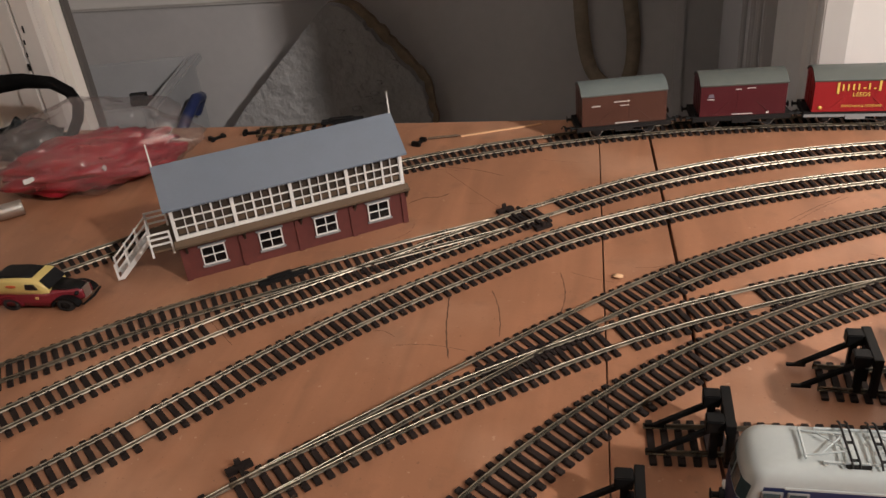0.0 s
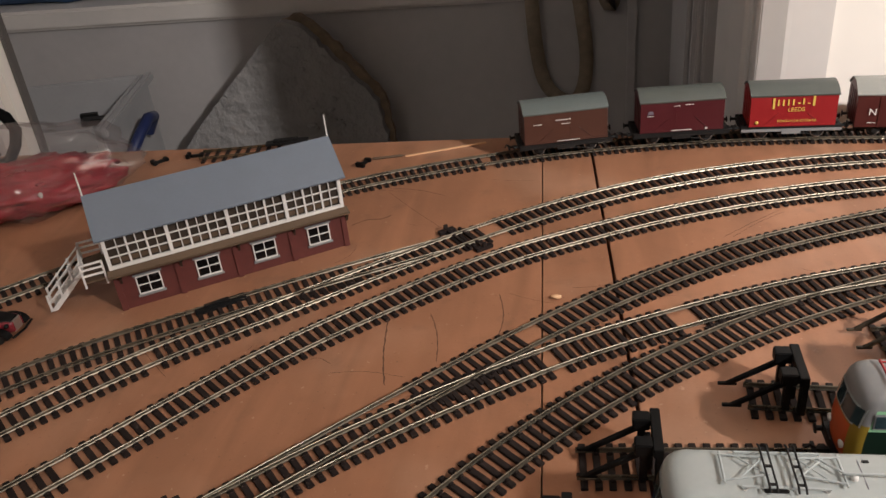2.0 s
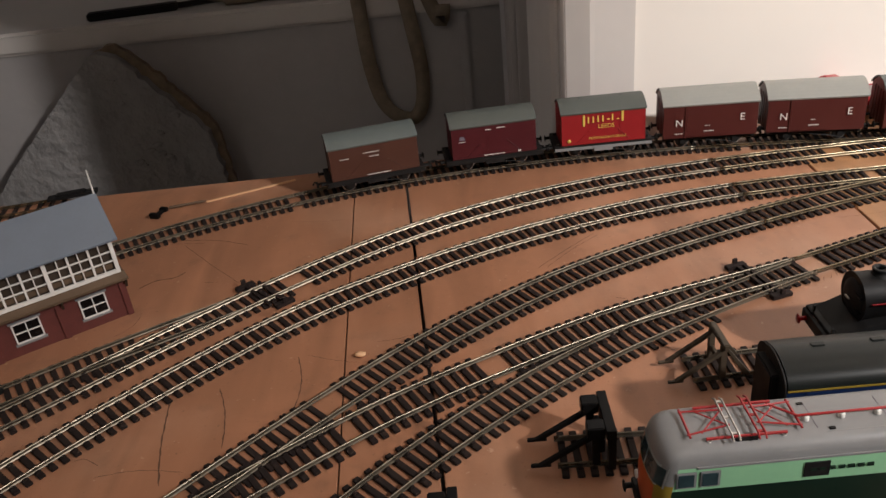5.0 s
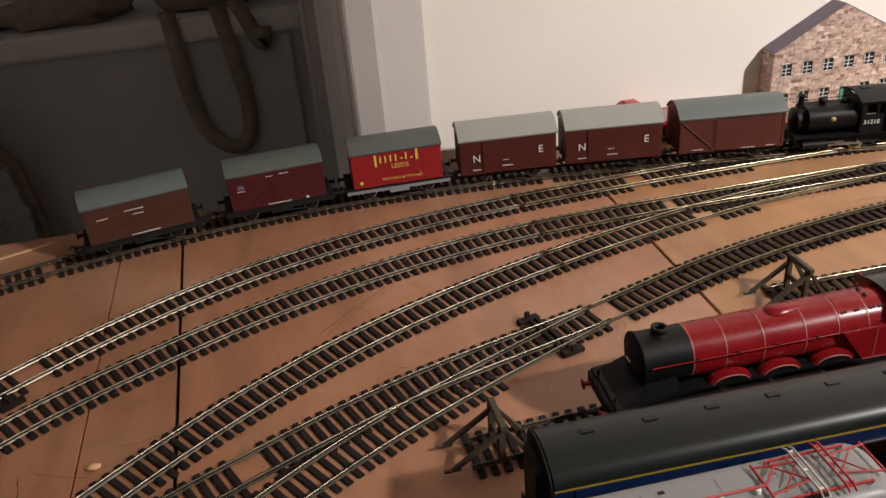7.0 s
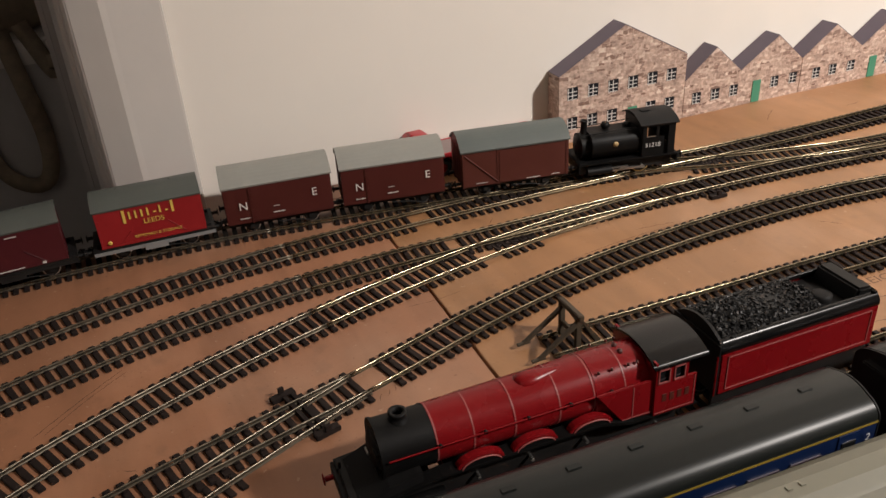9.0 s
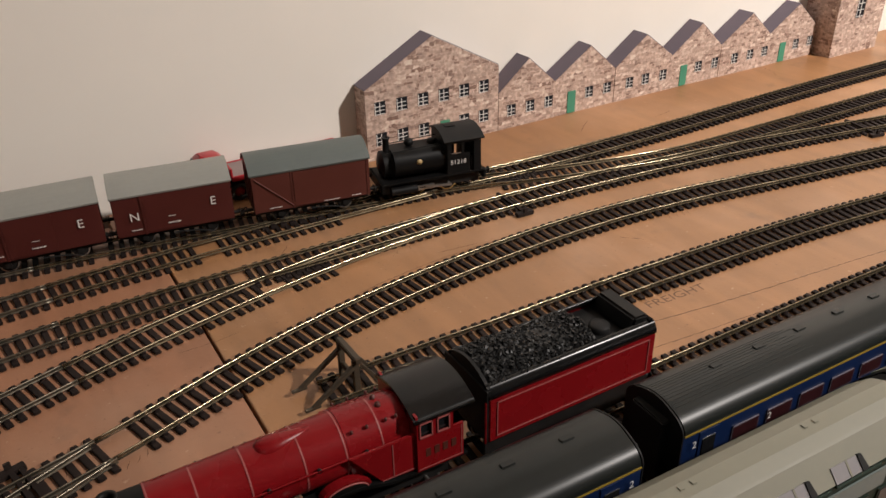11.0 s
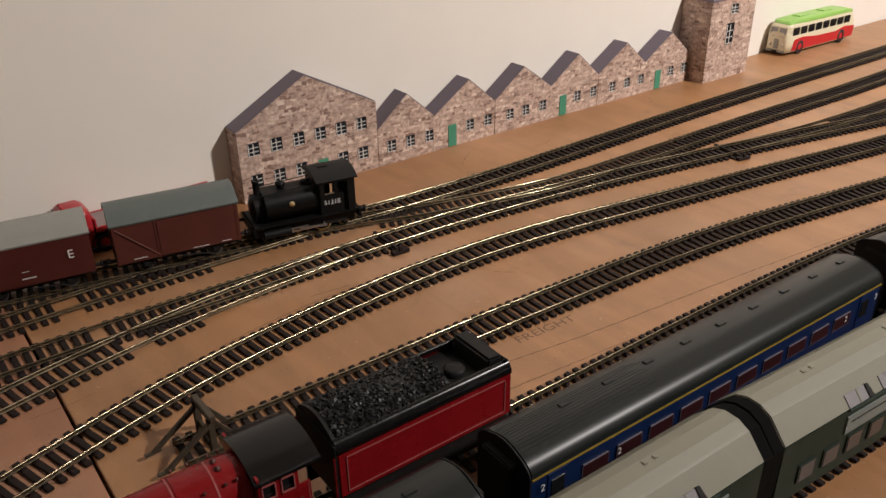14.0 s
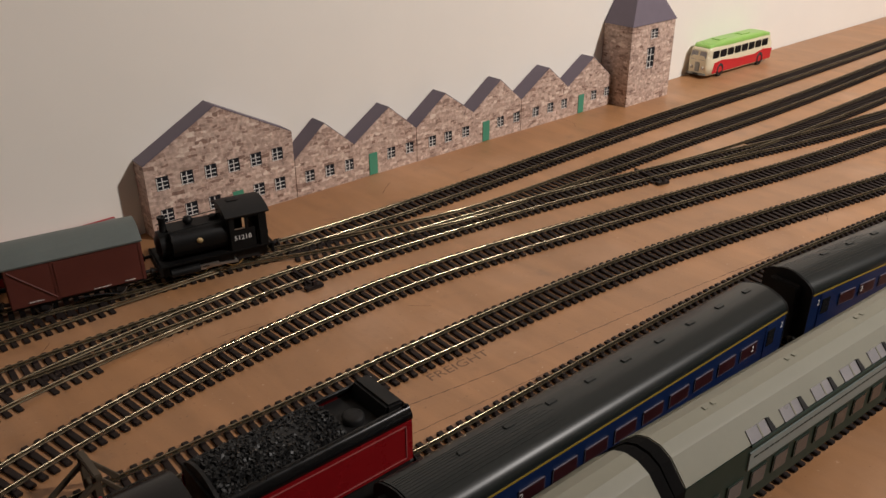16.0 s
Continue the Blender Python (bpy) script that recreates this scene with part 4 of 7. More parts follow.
def saddle_tank(m):
    """A small four-wheeled saddle tank with its chimney at the low-x end."""
    v = thing("tank_locomotive", "small black saddle tank locomotive with cream number and brass rim wheels", "locomotive", m)
    part("running_plate", Mesh().box(-0.0365, 0.0365, -0.0155, 0.0155, 0.0175, 0.0190), BLACK, v, bevel=0.0002)
    for s in (-1, 1):
        part("buffer_beam", Mesh().box(min(s * 0.0350, s * 0.0368), max(s * 0.0350, s * 0.0368), -0.0160, 0.0160, 0.0120, 0.0190), BLACK, v, bevel=0.0003)
        buffers(v, s * 0.0368, s)
        coupling(v, s * 0.0368, s)
        part("frame", Mesh().box(-0.034, 0.034, s * 0.0092 - 0.0006, s * 0.0092 + 0.0006, 0.0085, 0.0176), UNDER, v)
        part("cylinder", Mesh().tube([(-0.030, s * 0.0138, 0.0120), (-0.012, s * 0.0138, 0.0120)], 0.0030, 14), BLACK, v, bevel=0.0003)
        part("slide_bar", Mesh().box(-0.012, 0.000, s * 0.0142 - 0.0007, s * 0.0142 + 0.0007, 0.0127, 0.0134), STEEL, v)
        part("connecting_rod", Mesh().prism([(-0.006, 0.0115), (0.0125, 0.0098), (0.0125, 0.0116), (-0.006, 0.0127)], s * 0.0146 - 0.0004, s * 0.0146 + 0.0004, "y"), STEEL, v)
        part("coupling_rod", Mesh().box(-0.012, 0.0125, s * 0.0130 - 0.0003, s * 0.0130 + 0.0003, 0.0094, 0.0108), STEEL, v)
    for xx in (-0.0105, 0.0115):
        wheelset(v, xx, 0.0068, rim=BRASS)
    # saddle tank over the boiler
    prof = [(0.0134 * math.copysign(abs(math.cos(a)) ** 0.55, math.cos(a)), 0.0300 + 0.0088 * math.sin(a)) for a in np.linspace(0, math.pi, 24)]
    prof = [(0.0128, 0.0222)] + prof + [(-0.0128, 0.0222)]
    part("saddle_tank", Mesh().prism(prof, -0.0262, 0.0095, "x", smooth=True), BLACK, v, "black saddle tank with flat flanks")
    part("boiler", Mesh().tube([(-0.0322, 0, 0.0275), (0.010, 0, 0.0275)], 0.0098, 24), BLACK, v)
    part("smokebox_front", Mesh().lathe([(0.0001, -0.0022), (0.0060, -0.0016), (0.0078, -0.0002), (0.0094, 0.0)], (-0.0322, 0, 0.0275), "x", 22), BLACK, v)
    part("chimney", Mesh().lathe([(0.0034, 0), (0.0023, 0.0015), (0.0021, 0.0105), (0.0027, 0.0112), (0.0027, 0.0124), (0.0016, 0.0124), (0.0016, 0.010)], (-0.0282, 0, 0.0350), "z", 18), BLACK, v)
    part("dome", Mesh().lathe([(0.0022, -0.001), (0.0020, 0.0006), (0.0031, 0.0018), (0.0033, 0.0032), (0.0024, 0.0050), (0.0001, 0.0058)], (-0.0125, 0, 0.0386), "z", 18), BLACK, v)
    part("filler_cap", Mesh().lathe([(0.0030, 0), (0.0030, 0.0016), (0.0022, 0.0022), (0.0001, 0.0024)], (0.0035, 0, 0.0392), "z", 16), BLACK, v)
    for s in (-1, 1):
        part("handrail", Mesh().tube([(-0.031, s * 0.0082, 0.0385), (0.009, s * 0.0082, 0.0405)], 0.00035, 6), BLACK, v)
    # open-sided cab
    for s in (-1, 1):
        side = Mesh().box(0.0095, 0.0255, s * 0.0148 - 0.0005, s * 0.0148 + 0.0005, 0.0190, 0.0335)
        side.box(0.0095, 0.0125, s * 0.0148 - 0.0005, s * 0.0148 + 0.0005, 0.0335, 0.0440)
        side.box(0.0195, 0.0215, s * 0.0148 - 0.0005, s * 0.0148 + 0.0005, 0.0335, 0.0440)
        side.box(0.0285, 0.0335, s * 0.0148 - 0.0005, s * 0.0148 + 0.0005, 0.0190, 0.0440)
        side.box(0.0095, 0.0335, s * 0.0148 - 0.0005, s * 0.0148 + 0.0005, 0.0415, 0.0445)
        part("cab_side", side, BLACK, v)
        part("window_frame", Mesh().box(0.0125, 0.0190, s * 0.0154 - 0.0002, s * 0.0154 + 0.0002, 0.0340, 0.0346), STEEL, v)
    for xx in (0.0095, 0.0330):
        part("cab_end", Mesh().box(xx - 0.0005, xx + 0.0005, -0.0148, 0.0148, 0.0190, 0.0450), BLACK, v)
    part("cab_roof", Mesh().prism(arc_roof(0.0335, 0.0440, 0.0490, 14, 0.0010), 0.0070, 0.0355, "x"), MATT_BLACK, v)
    part("roof_vent", Mesh().box(0.013, 0.020, -0.0022, 0.0022, 0.0488, 0.0496), MATT_BLACK, v, bevel=0.0003)
    part("bunker", Mesh().box(0.0270, 0.0335, -0.0140, 0.0140, 0.0190, 0.0300), BLACK, v)
    sign("number", "51218", 0.0046, LETTER, v, (0.0172, -0.01545, 0.0275))
    part("emblem", Mesh().lathe([(0.0001, 0), (0.0020, 0), (0.0019, 0.0004), (0.0001, 0.0005)], (-0.0095, -0.0137, 0.0312), "y", 12), BRASS_PAINT, v, "small orange and gold tank crest")
    return v


saddle_tank(stand("train", loco_x) @ Matrix.Diagonal((1.0, 1.0, 0.94, 1.0)))


def express_loco():
    """The red express engine, chimney at the low-x end."""
    e = thing("express_locomotive", "glossy crimson express steam locomotive with black smokebox and cab roof", "locomotive", pose(0.3030, 0.4265, 0, 0, 0, -1.3))
    z, r = 0.0350, 0.0115
    part("smokebox", Mesh().tube([(0.0260, 0, z), (0.0470, 0, z)], r, 36), BLACK, e)
    part("smokebox_door", Mesh().lathe([(0.0001, -0.0026), (0.0055, -0.0021), (0.0088, -0.0008), (0.0092, 0.0), (0.0112, 0.0001)], (0.0260, 0, z), "x", 28), MATT_BLACK, e)
    part("door_handle", Mesh().tube([(0.0228, -0.002, z), (0.0228, 0.002, z)], 0.0005, 6), STEEL, e)
    for dz in (-0.004, 0.004):
        part("door_hinge", Mesh().box(0.0240, 0.0262, -0.009, 0.002, z + dz - 0.0005, z + dz + 0.0005), BLACK, e)
    part("smokebox_rim", Mesh().tube([(0.0256, 0, z), (0.0266, 0, z)], r + 0.0005, 36), BLACK, e)
    part("boiler", Mesh().tube([(0.0470, 0, z), (0.080, 0, z + 0.0003), (0.114, 0, z + 0.0008)], [r + 0.0001, r + 0.0004, r + 0.0009], 40), LOCO_RED, e)
    fr = r + 0.0010
    fb = [(fr * math.cos(t), z + 0.0008 + fr * math.sin(t)) for t in np.linspace(-0.15, math.pi + 0.15, 30)]
    part("firebox", Mesh().prism([(fr, 0.0225)] + fb + [(-fr, 0.0225)], 0.114, 0.1380, "x", smooth=True), LOCO_RED, e)
    for x in (0.0474, 0.0620, 0.0790, 0.0980, 0.1130, 0.1270):
        rr = r + 0.0002 + min(1, (x - 0.047) / 0.067) * 0.0009 + (0.0001 if x > 0.113 else 0)
        part("boiler_band", Mesh().tube([(x - 0.0003, 0, z + min(0.0008, (x - 0.047) * 0.012)), (x + 0.0003, 0, z + min(0.0008, (x - 0.047) * 0.012))], rr, 40, caps=False), LINING, e, "pale lined boiler band")
    part("chimney", Mesh().lathe([(0.0046, -0.0012), (0.0035, 0.0004), (0.0031, 0.0014), (0.0036, 0.0024), (0.0036, 0.0030), (0.0021, 0.0030), (0.0021, 0.001)], (0.0360, 0, z + r), "z", 20), BLACK, e)
    # long low banjo dome, blunt in front and drawn out behind
    rows = []
    for x, w, hh in ((0.0838, 0.0006, 0.0006), (0.0846, 0.0030, 0.0018), (0.0865, 0.0044, 0.0029), (0.0895, 0.0048, 0.0034), (0.0930, 0.0045, 0.0033), (0.0970, 0.0034, 0.0027), (0.1020, 0.0022, 0.0019), (0.1080, 0.0010, 0.0009), (0.1100, 0.0003, 0.0004)):
        rows.append([(x, w * math.cos(t), z + r - 0.0010 + (hh * 0.75 + 0.0013) * math.sin(t)) for t in np.linspace(0, math.pi, 13)])
    part("dome", Mesh().grid(rows), LOCO_RED, e)
    for x in (0.1165, 0.1225, 0.1300, 0.1340):
        for s in (-1, 1):
            part("washout_plug", Mesh().lathe([(0.0006, -0.0004), (0.0006, 0.0006), (0.0001, 0.0008)], (x, s * 0.0088, z + 0.0112), "z", 8), BAUXITE, e)
    for s in (-1, 1):
        part("safety_valve", Mesh().lathe([(0.0012, -0.0003), (0.0010, 0.0011), (0.0001, 0.0013)], (0.1300, s * 0.0022, z + fr + 0.0006), "z", 10), BAUXITE, e)
    # running plates, splashers, frames
    for s in (-1, 1):
        lo, hi = min(s * 0.0095, s * 0.0158), max(s * 0.0095, s * 0.0158)
        part("running_plate", Mesh().prism([(0.012, 0.0212), (0.024, 0.0225), (0.047, 0.0262), (0.116, 0.0262), (0.130, 0.0222), (0.160, 0.0222), (0.160, 0.0210), (0.129, 0.0210), (0.115, 0.0250), (0.047, 0.0250), (0.024, 0.0212), (0.012, 0.0200)], lo, hi, "y"), BLACK, e)
        part("handrail", Mesh().tube([(0.028, s * 0.0127, z + 0.0030), (0.136, s * 0.0138, z + 0.0046)], 0.00038, 6), LOCO_RED, e, "long thin boiler handrail")
        for x in (0.048, 0.066, 0.084, 0.102, 0.120):
            part("handrail_knob", Mesh().lathe([(0.0007, -0.0007), (0.0009, 0), (0.0007, 0.0007)], (x, s * (0.0125 + (x - 0.028) * 0.0102), z + 0.0030 + (x - 0.028) * 0.0148), "y", 8), MATT_BLACK, e)
        for x in (0.0630, 0.0860, 0.1105):
            pr = [(x - 0.0098 * math.cos(t), 0.0255 + 0.0052 * math.sin(t)) for t in np.linspace(0, math.pi, 14)]
            part("splasher", Mesh().prism(pr[::-1], min(s * 0.0115, s * 0.0152), max(s * 0.0115, s * 0.0152), "y"), LOCO_RED, e, bevel=0.0003)
            face = [(x - 0.0088 * math.cos(t), 0.0250 + 0.0044 * math.sin(t)) for t in np.linspace(0, math.pi, 14)]
            part("splasher_face", Mesh().prism(face[::-1], s * 0.0153 - 0.0002, s * 0.0153 + 0.0002, "y"), BLACK, e)
            arc = [(x - 0.0082 * math.cos(t), s * 0.0155, 0.0252 + 0.0040 * math.sin(t)) for t in np.linspace(0.15, math.pi - 0.15, 12)]
            part("splasher_beading", Mesh().tube(arc, 0.00035, 6), LINING, e)
        part("frame", Mesh().box(0.016, 0.155, s * 0.0085 - 0.0006, s * 0.0085 + 0.0006, 0.0100, 0.0222), UNDER, e)
        part("cylinder", Mesh().tube([(0.028, s * 0.0142, 0.0145), (0.048, s * 0.0142, 0.0145)], 0.0042, 16), BLACK, e)
        part("connecting_rod", Mesh().box(0.048, 0.090, s * 0.0146 - 0.0004, s * 0.0146 + 0.0004, 0.0132, 0.0146), STEEL, e)
        part("firebox_side", Mesh().prism([(0.1125, 0.0400), (0.1245, 0.0235), (0.1385, 0.0228), (0.1385, 0.0400)], s * 0.0142 - 0.0007, s * 0.0142 + 0.0007, "y"), LOCO_RED, e, bevel=0.0003)
        part("firebox_lining", Mesh().box(0.1290, 0.1294, s * 0.0150 - 0.0001, s * 0.0150 + 0.0001, 0.0238, 0.0392).box(0.1246, 0.1384, s * 0.0150 - 0.0001, s * 0.0150 + 0.0001, 0.0238, 0.0242), LINING, e)
    for x in (0.0630, 0.0860, 0.1105):
        wheelset(e, x, 0.0118, "driving_wheel", rim=LINING)
    for x in (0.0230, 0.0420):
        wheelset(e, x, 0.0062, "bogie_wheel")
    wheelset(e, 0.145, 0.0068, "trailing_wheel")
    part("buffer_beam", Mesh().box(0.0105, 0.0125, -0.0160, 0.0160, 0.0140, 0.0200), MATT_BLACK, e, bevel=0.0003)
    part("front_platform", Mesh().box(0.0125, 0.0270, -0.0150, 0.0150, 0.0195, 0.0215), MATT_BLACK, e, bevel=0.0003)
    part("steam_chest", Mesh().prism([(0.0150, 0.0215), (0.040, 0.0215), (0.040, 0.0300), (0.027, 0.0270)], -0.0140, 0.0140, "y"), MATT_BLACK, e, bevel=0.0004)
    for s in (-1, 1):
        part("lamp_iron", Mesh().box(0.0128, 0.0138, s * 0.0100 - 0.0006, s * 0.0100 + 0.0006, 0.0210, 0.0245), MATT_BLACK, e)
    buffers(e, 0.0105, -1, 0.0168, LOCO_RED, 0.0110)
    coupling(e, 0.0105, -1)
    # cab
    for s in (-1, 1):
        y = s * 0.0156
        c = Mesh()
        a, b = y - 0.0005, y + 0.0005
        c.box(0.1385, 0.1580, a, b, 0.0222, 0.0380)
        c.box(0.1385, 0.1395, a, b, 0.0380, 0.0455)
        c.box(0.1450, 0.1468, a, b, 0.0380, 0.0455)
        c.box(0.1522, 0.1536, a, b, 0.0380, 0.0455)
        c.box(0.1385, 0.1536, a, b, 0.0448, 0.0462)
        part("cab_side", c, LOCO_RED, e)
        for x0, x1 in ((0.1395, 0.1450), (0.1468, 0.1522)):
            f = Mesh()
            q = y + s * 0.0006
            for p0, p1 in (((x0, 0.0380), (x1, 0.0385)), ((x0, 0.0444), (x1, 0.0449)), ((x0, 0.0380), (x0 + 0.0005, 0.0449)), ((x1 - 0.0005, 0.0380), (x1, 0.0449))):
                f.box(p0[0], p1[0], q - 0.0003, q + 0.0003, p0[1], p1[1])
            w = part("window_frame", f, LINING, e)
            part("pane", Mesh().box(x0, x1, y - s * 0.0004 - 0.0001, y - s * 0.0004 + 0.0001, 0.0380, 0.0449), GLASS, w)
        bx = Mesh()
        for k in range(4):
            bx.box(0.1420 + k * 0.0036, 0.1440 + k * 0.0036, y + s * 0.0006 - 0.0001, y + s * 0.0006 + 0.0001, 0.0285, 0.0322)
        part("number", bx, BROWN2, e, "faded gilt numerals drawn as bars")
        part("cab_lining", Mesh().box(0.1390, 0.1575, y + s * 0.0006 - 0.0001, y + s * 0.0006 + 0.0001, 0.0230, 0.0233).box(0.1570, 0.1573, y + s * 0.0006 - 0.0001, y + s * 0.0006 + 0.0001, 0.0230, 0.0375), LINING, e)
        part("gutter", Mesh().box(0.1380, 0.1600, s * 0.0158 - 0.0005, s * 0.0158 + 0.0005, 0.0458, 0.0466), GLOSS_BLACK, e)
    part("cab_front", Mesh().box(0.1385, 0.1395, -0.0155, 0.0155, 0.0222, 0.0480), LOCO_RED, e)
    rp = arc_roof(0.0330, 0.0462, 0.0508, 18, 0.0011)
    part("cab_roof", Mesh().prism(rp, 0.1375, 0.1630, "x", smooth=True), GLOSS_BLACK, e)
    part("backhead", Mesh().box(0.1395, 0.143, -0.010, 0.010, 0.0215, 0.0400), MATT_BLACK, e)
    # tender, coupled behind
    t = thing("tender", "crimson lined locomotive tender heaped with coal", "locomotive tender", pose(0.4720, 0.4222, 0, 0, 0, -0.6))
    L, W = 0.0835, 0.0318
    part("tank_side", Mesh().box(0.0, L, -W / 2, W / 2, 0.0222, 0.0432), LOCO_RED, t, bevel=0.0006)
    fl = Mesh()
    for s in (-1, 1):
        fl.prism([(s * W / 2, 0.0432), (s * (W / 2 - 0.0011), 0.0432), (s * (W / 2 - 0.0034), 0.0468), (s * (W / 2 - 0.0040), 0.0484), (s * (W / 2 - 0.0030), 0.0488), (s * (W / 2 - 0.0016), 0.0474), (s * (W / 2 - 0.0002), 0.0452)], 0.0, L, "x", smooth=True)
    fl.prism([(L - 0.0002, 0.0432), (L - 0.0012, 0.0432), (L - 0.0028, 0.0492), (L - 0.0016, 0.0500), (L - 0.0004, 0.0460)], -W / 2 + 0.002, W / 2 - 0.002, "y")
    part("coping", fl, GLOSS_BLACK, t, "glossy black flared coping")
    part("coal_bulkhead", Mesh().prism(arc_roof(0.0290, 0.0475, 0.0528, 12, 0.0060), 0.0, 0.0014, "x"), MATT_BLACK, t)
    part("coal_bulkhead", Mesh().prism(arc_roof(0.0275, 0.0460, 0.0505, 12, 0.0060), 0.0540, 0.0552, "x"), MATT_BLACK, t)
    part("tank_front", Mesh().box(-0.0008, 0.0, -W / 2 + 0.0004, W / 2 - 0.0004, 0.0224, 0.0470), MATT_BLACK, t)
    part("tank_top", Mesh().box(0.0552, L - 0.002, -0.0140, 0.0140, 0.0425, 0.0438), MATT_BLACK, t)
    part("water_filler", Mesh().lathe([(0.0046, 0), (0.0046, 0.0024), (0.0036, 0.0030), (0.0001, 0.0031)], (0.0640, -0.002, 0.0438), "z", 20), MATT_BLACK, t)
    part("rear_locker", Mesh().prism([(0.0715, 0.0438), (L - 0.0016, 0.0438), (L - 0.0016, 0.0510), (0.0740, 0.0515)], -0.0122, 0.0122, "y"), BLACK, t, bevel=0.0010)
    rng = random.Random(5)
    coal = Mesh()
    for i in range(2100):
        x, y = rng.uniform(0.0020, 0.0535), rng.uniform(-0.0132, 0.0132)
        zc = 0.0462 + 0.0060 * (1 - (y / 0.0150) ** 2) * (0.85 + 0.15 * math.sin(x * 130)) + rng.uniform(-0.0005, 0.0006)
        s = rng.uniform(0.0004, 0.0009)
        vs = [(sx * s * rng.uniform(0.6, 1.1), sy * s * rng.uniform(0.6, 1.1), sz * s * rng.uniform(0.5, 1.0)) for sz in (-1, 1) for sy in (-1, 1) for sx in (-1, 1)]
        m4 = pose(x, y, zc, rng.uniform(0, 360), rng.uniform(0, 360), rng.uniform(0, 360))
        coal.add(vs, [(0, 2, 3, 1), (4, 5, 7, 6), (0, 1, 5, 4), (2, 6, 7, 3), (0, 4, 6, 2), (1, 3, 7, 5)], m=m4)
    bed = [(-0.0140, 0.0430)] + [(y, 0.0458 + 0.0060 * (1 - (y / 0.0150) ** 2) * 0.92) for y in np.linspace(-0.0138, 0.0138, 9)] + [(0.0140, 0.0430)]
    part("coal_bed", Mesh().prism(bed[::-1], 0.0014, 0.0540, "x"), COAL, t)
    tagged(part("coal", coal, COAL, t), kind="stuff")
    for s in (-1, 1):
        q = s * (W / 2 + 0.0002)
        ln = Mesh()
        for x0, x1, z0, z1 in ((0.0035, L - 0.0035, 0.0245, 0.0249), (0.0035, L - 0.0035, 0.0408, 0.0412), (0.0035, 0.0039, 0.0245, 0.0412), (L - 0.0039, L - 0.0035, 0.0245, 0.0412)):
            ln.box(x0, x1, q - 0.00015, q + 0.00015, z0, z1)
        part("panel_lining", ln, LINING, t, "thin pink panel lining")
        part("frame", Mesh().box(0.0, L, s * 0.0125 - 0.0008, s * 0.0125 + 0.0008, 0.0100, 0.0222), UNDER, t)
        part("handrail", Mesh().tube([(-0.001, s * 0.0150, 0.022), (-0.001, s * 0.0150, 0.042)], 0.0005, 6), LOCO_RED, t)
    for x in (0.012, 0.040, 0.068):
        wheelset(t, x, 0.0068)
    buffers(t, L, 1, 0.0165)
    coupling(t, L, 1)


express_loco()


def bogie(parent, x):
    b = part("bogie_frame", Mesh().box(x - 0.020, x + 0.020, -0.0118, -0.0108, 0.0075, 0.0125).box(x - 0.020, x + 0.020, 0.0108, 0.0118, 0.0075, 0.0125).box(x - 0.004, x + 0.004, -0.0108, 0.0108, 0.0095, 0.0125), UNDER, parent)
    for d in (-0.0135, 0.0135):
        wheelset(parent, x + d, 0.0062)


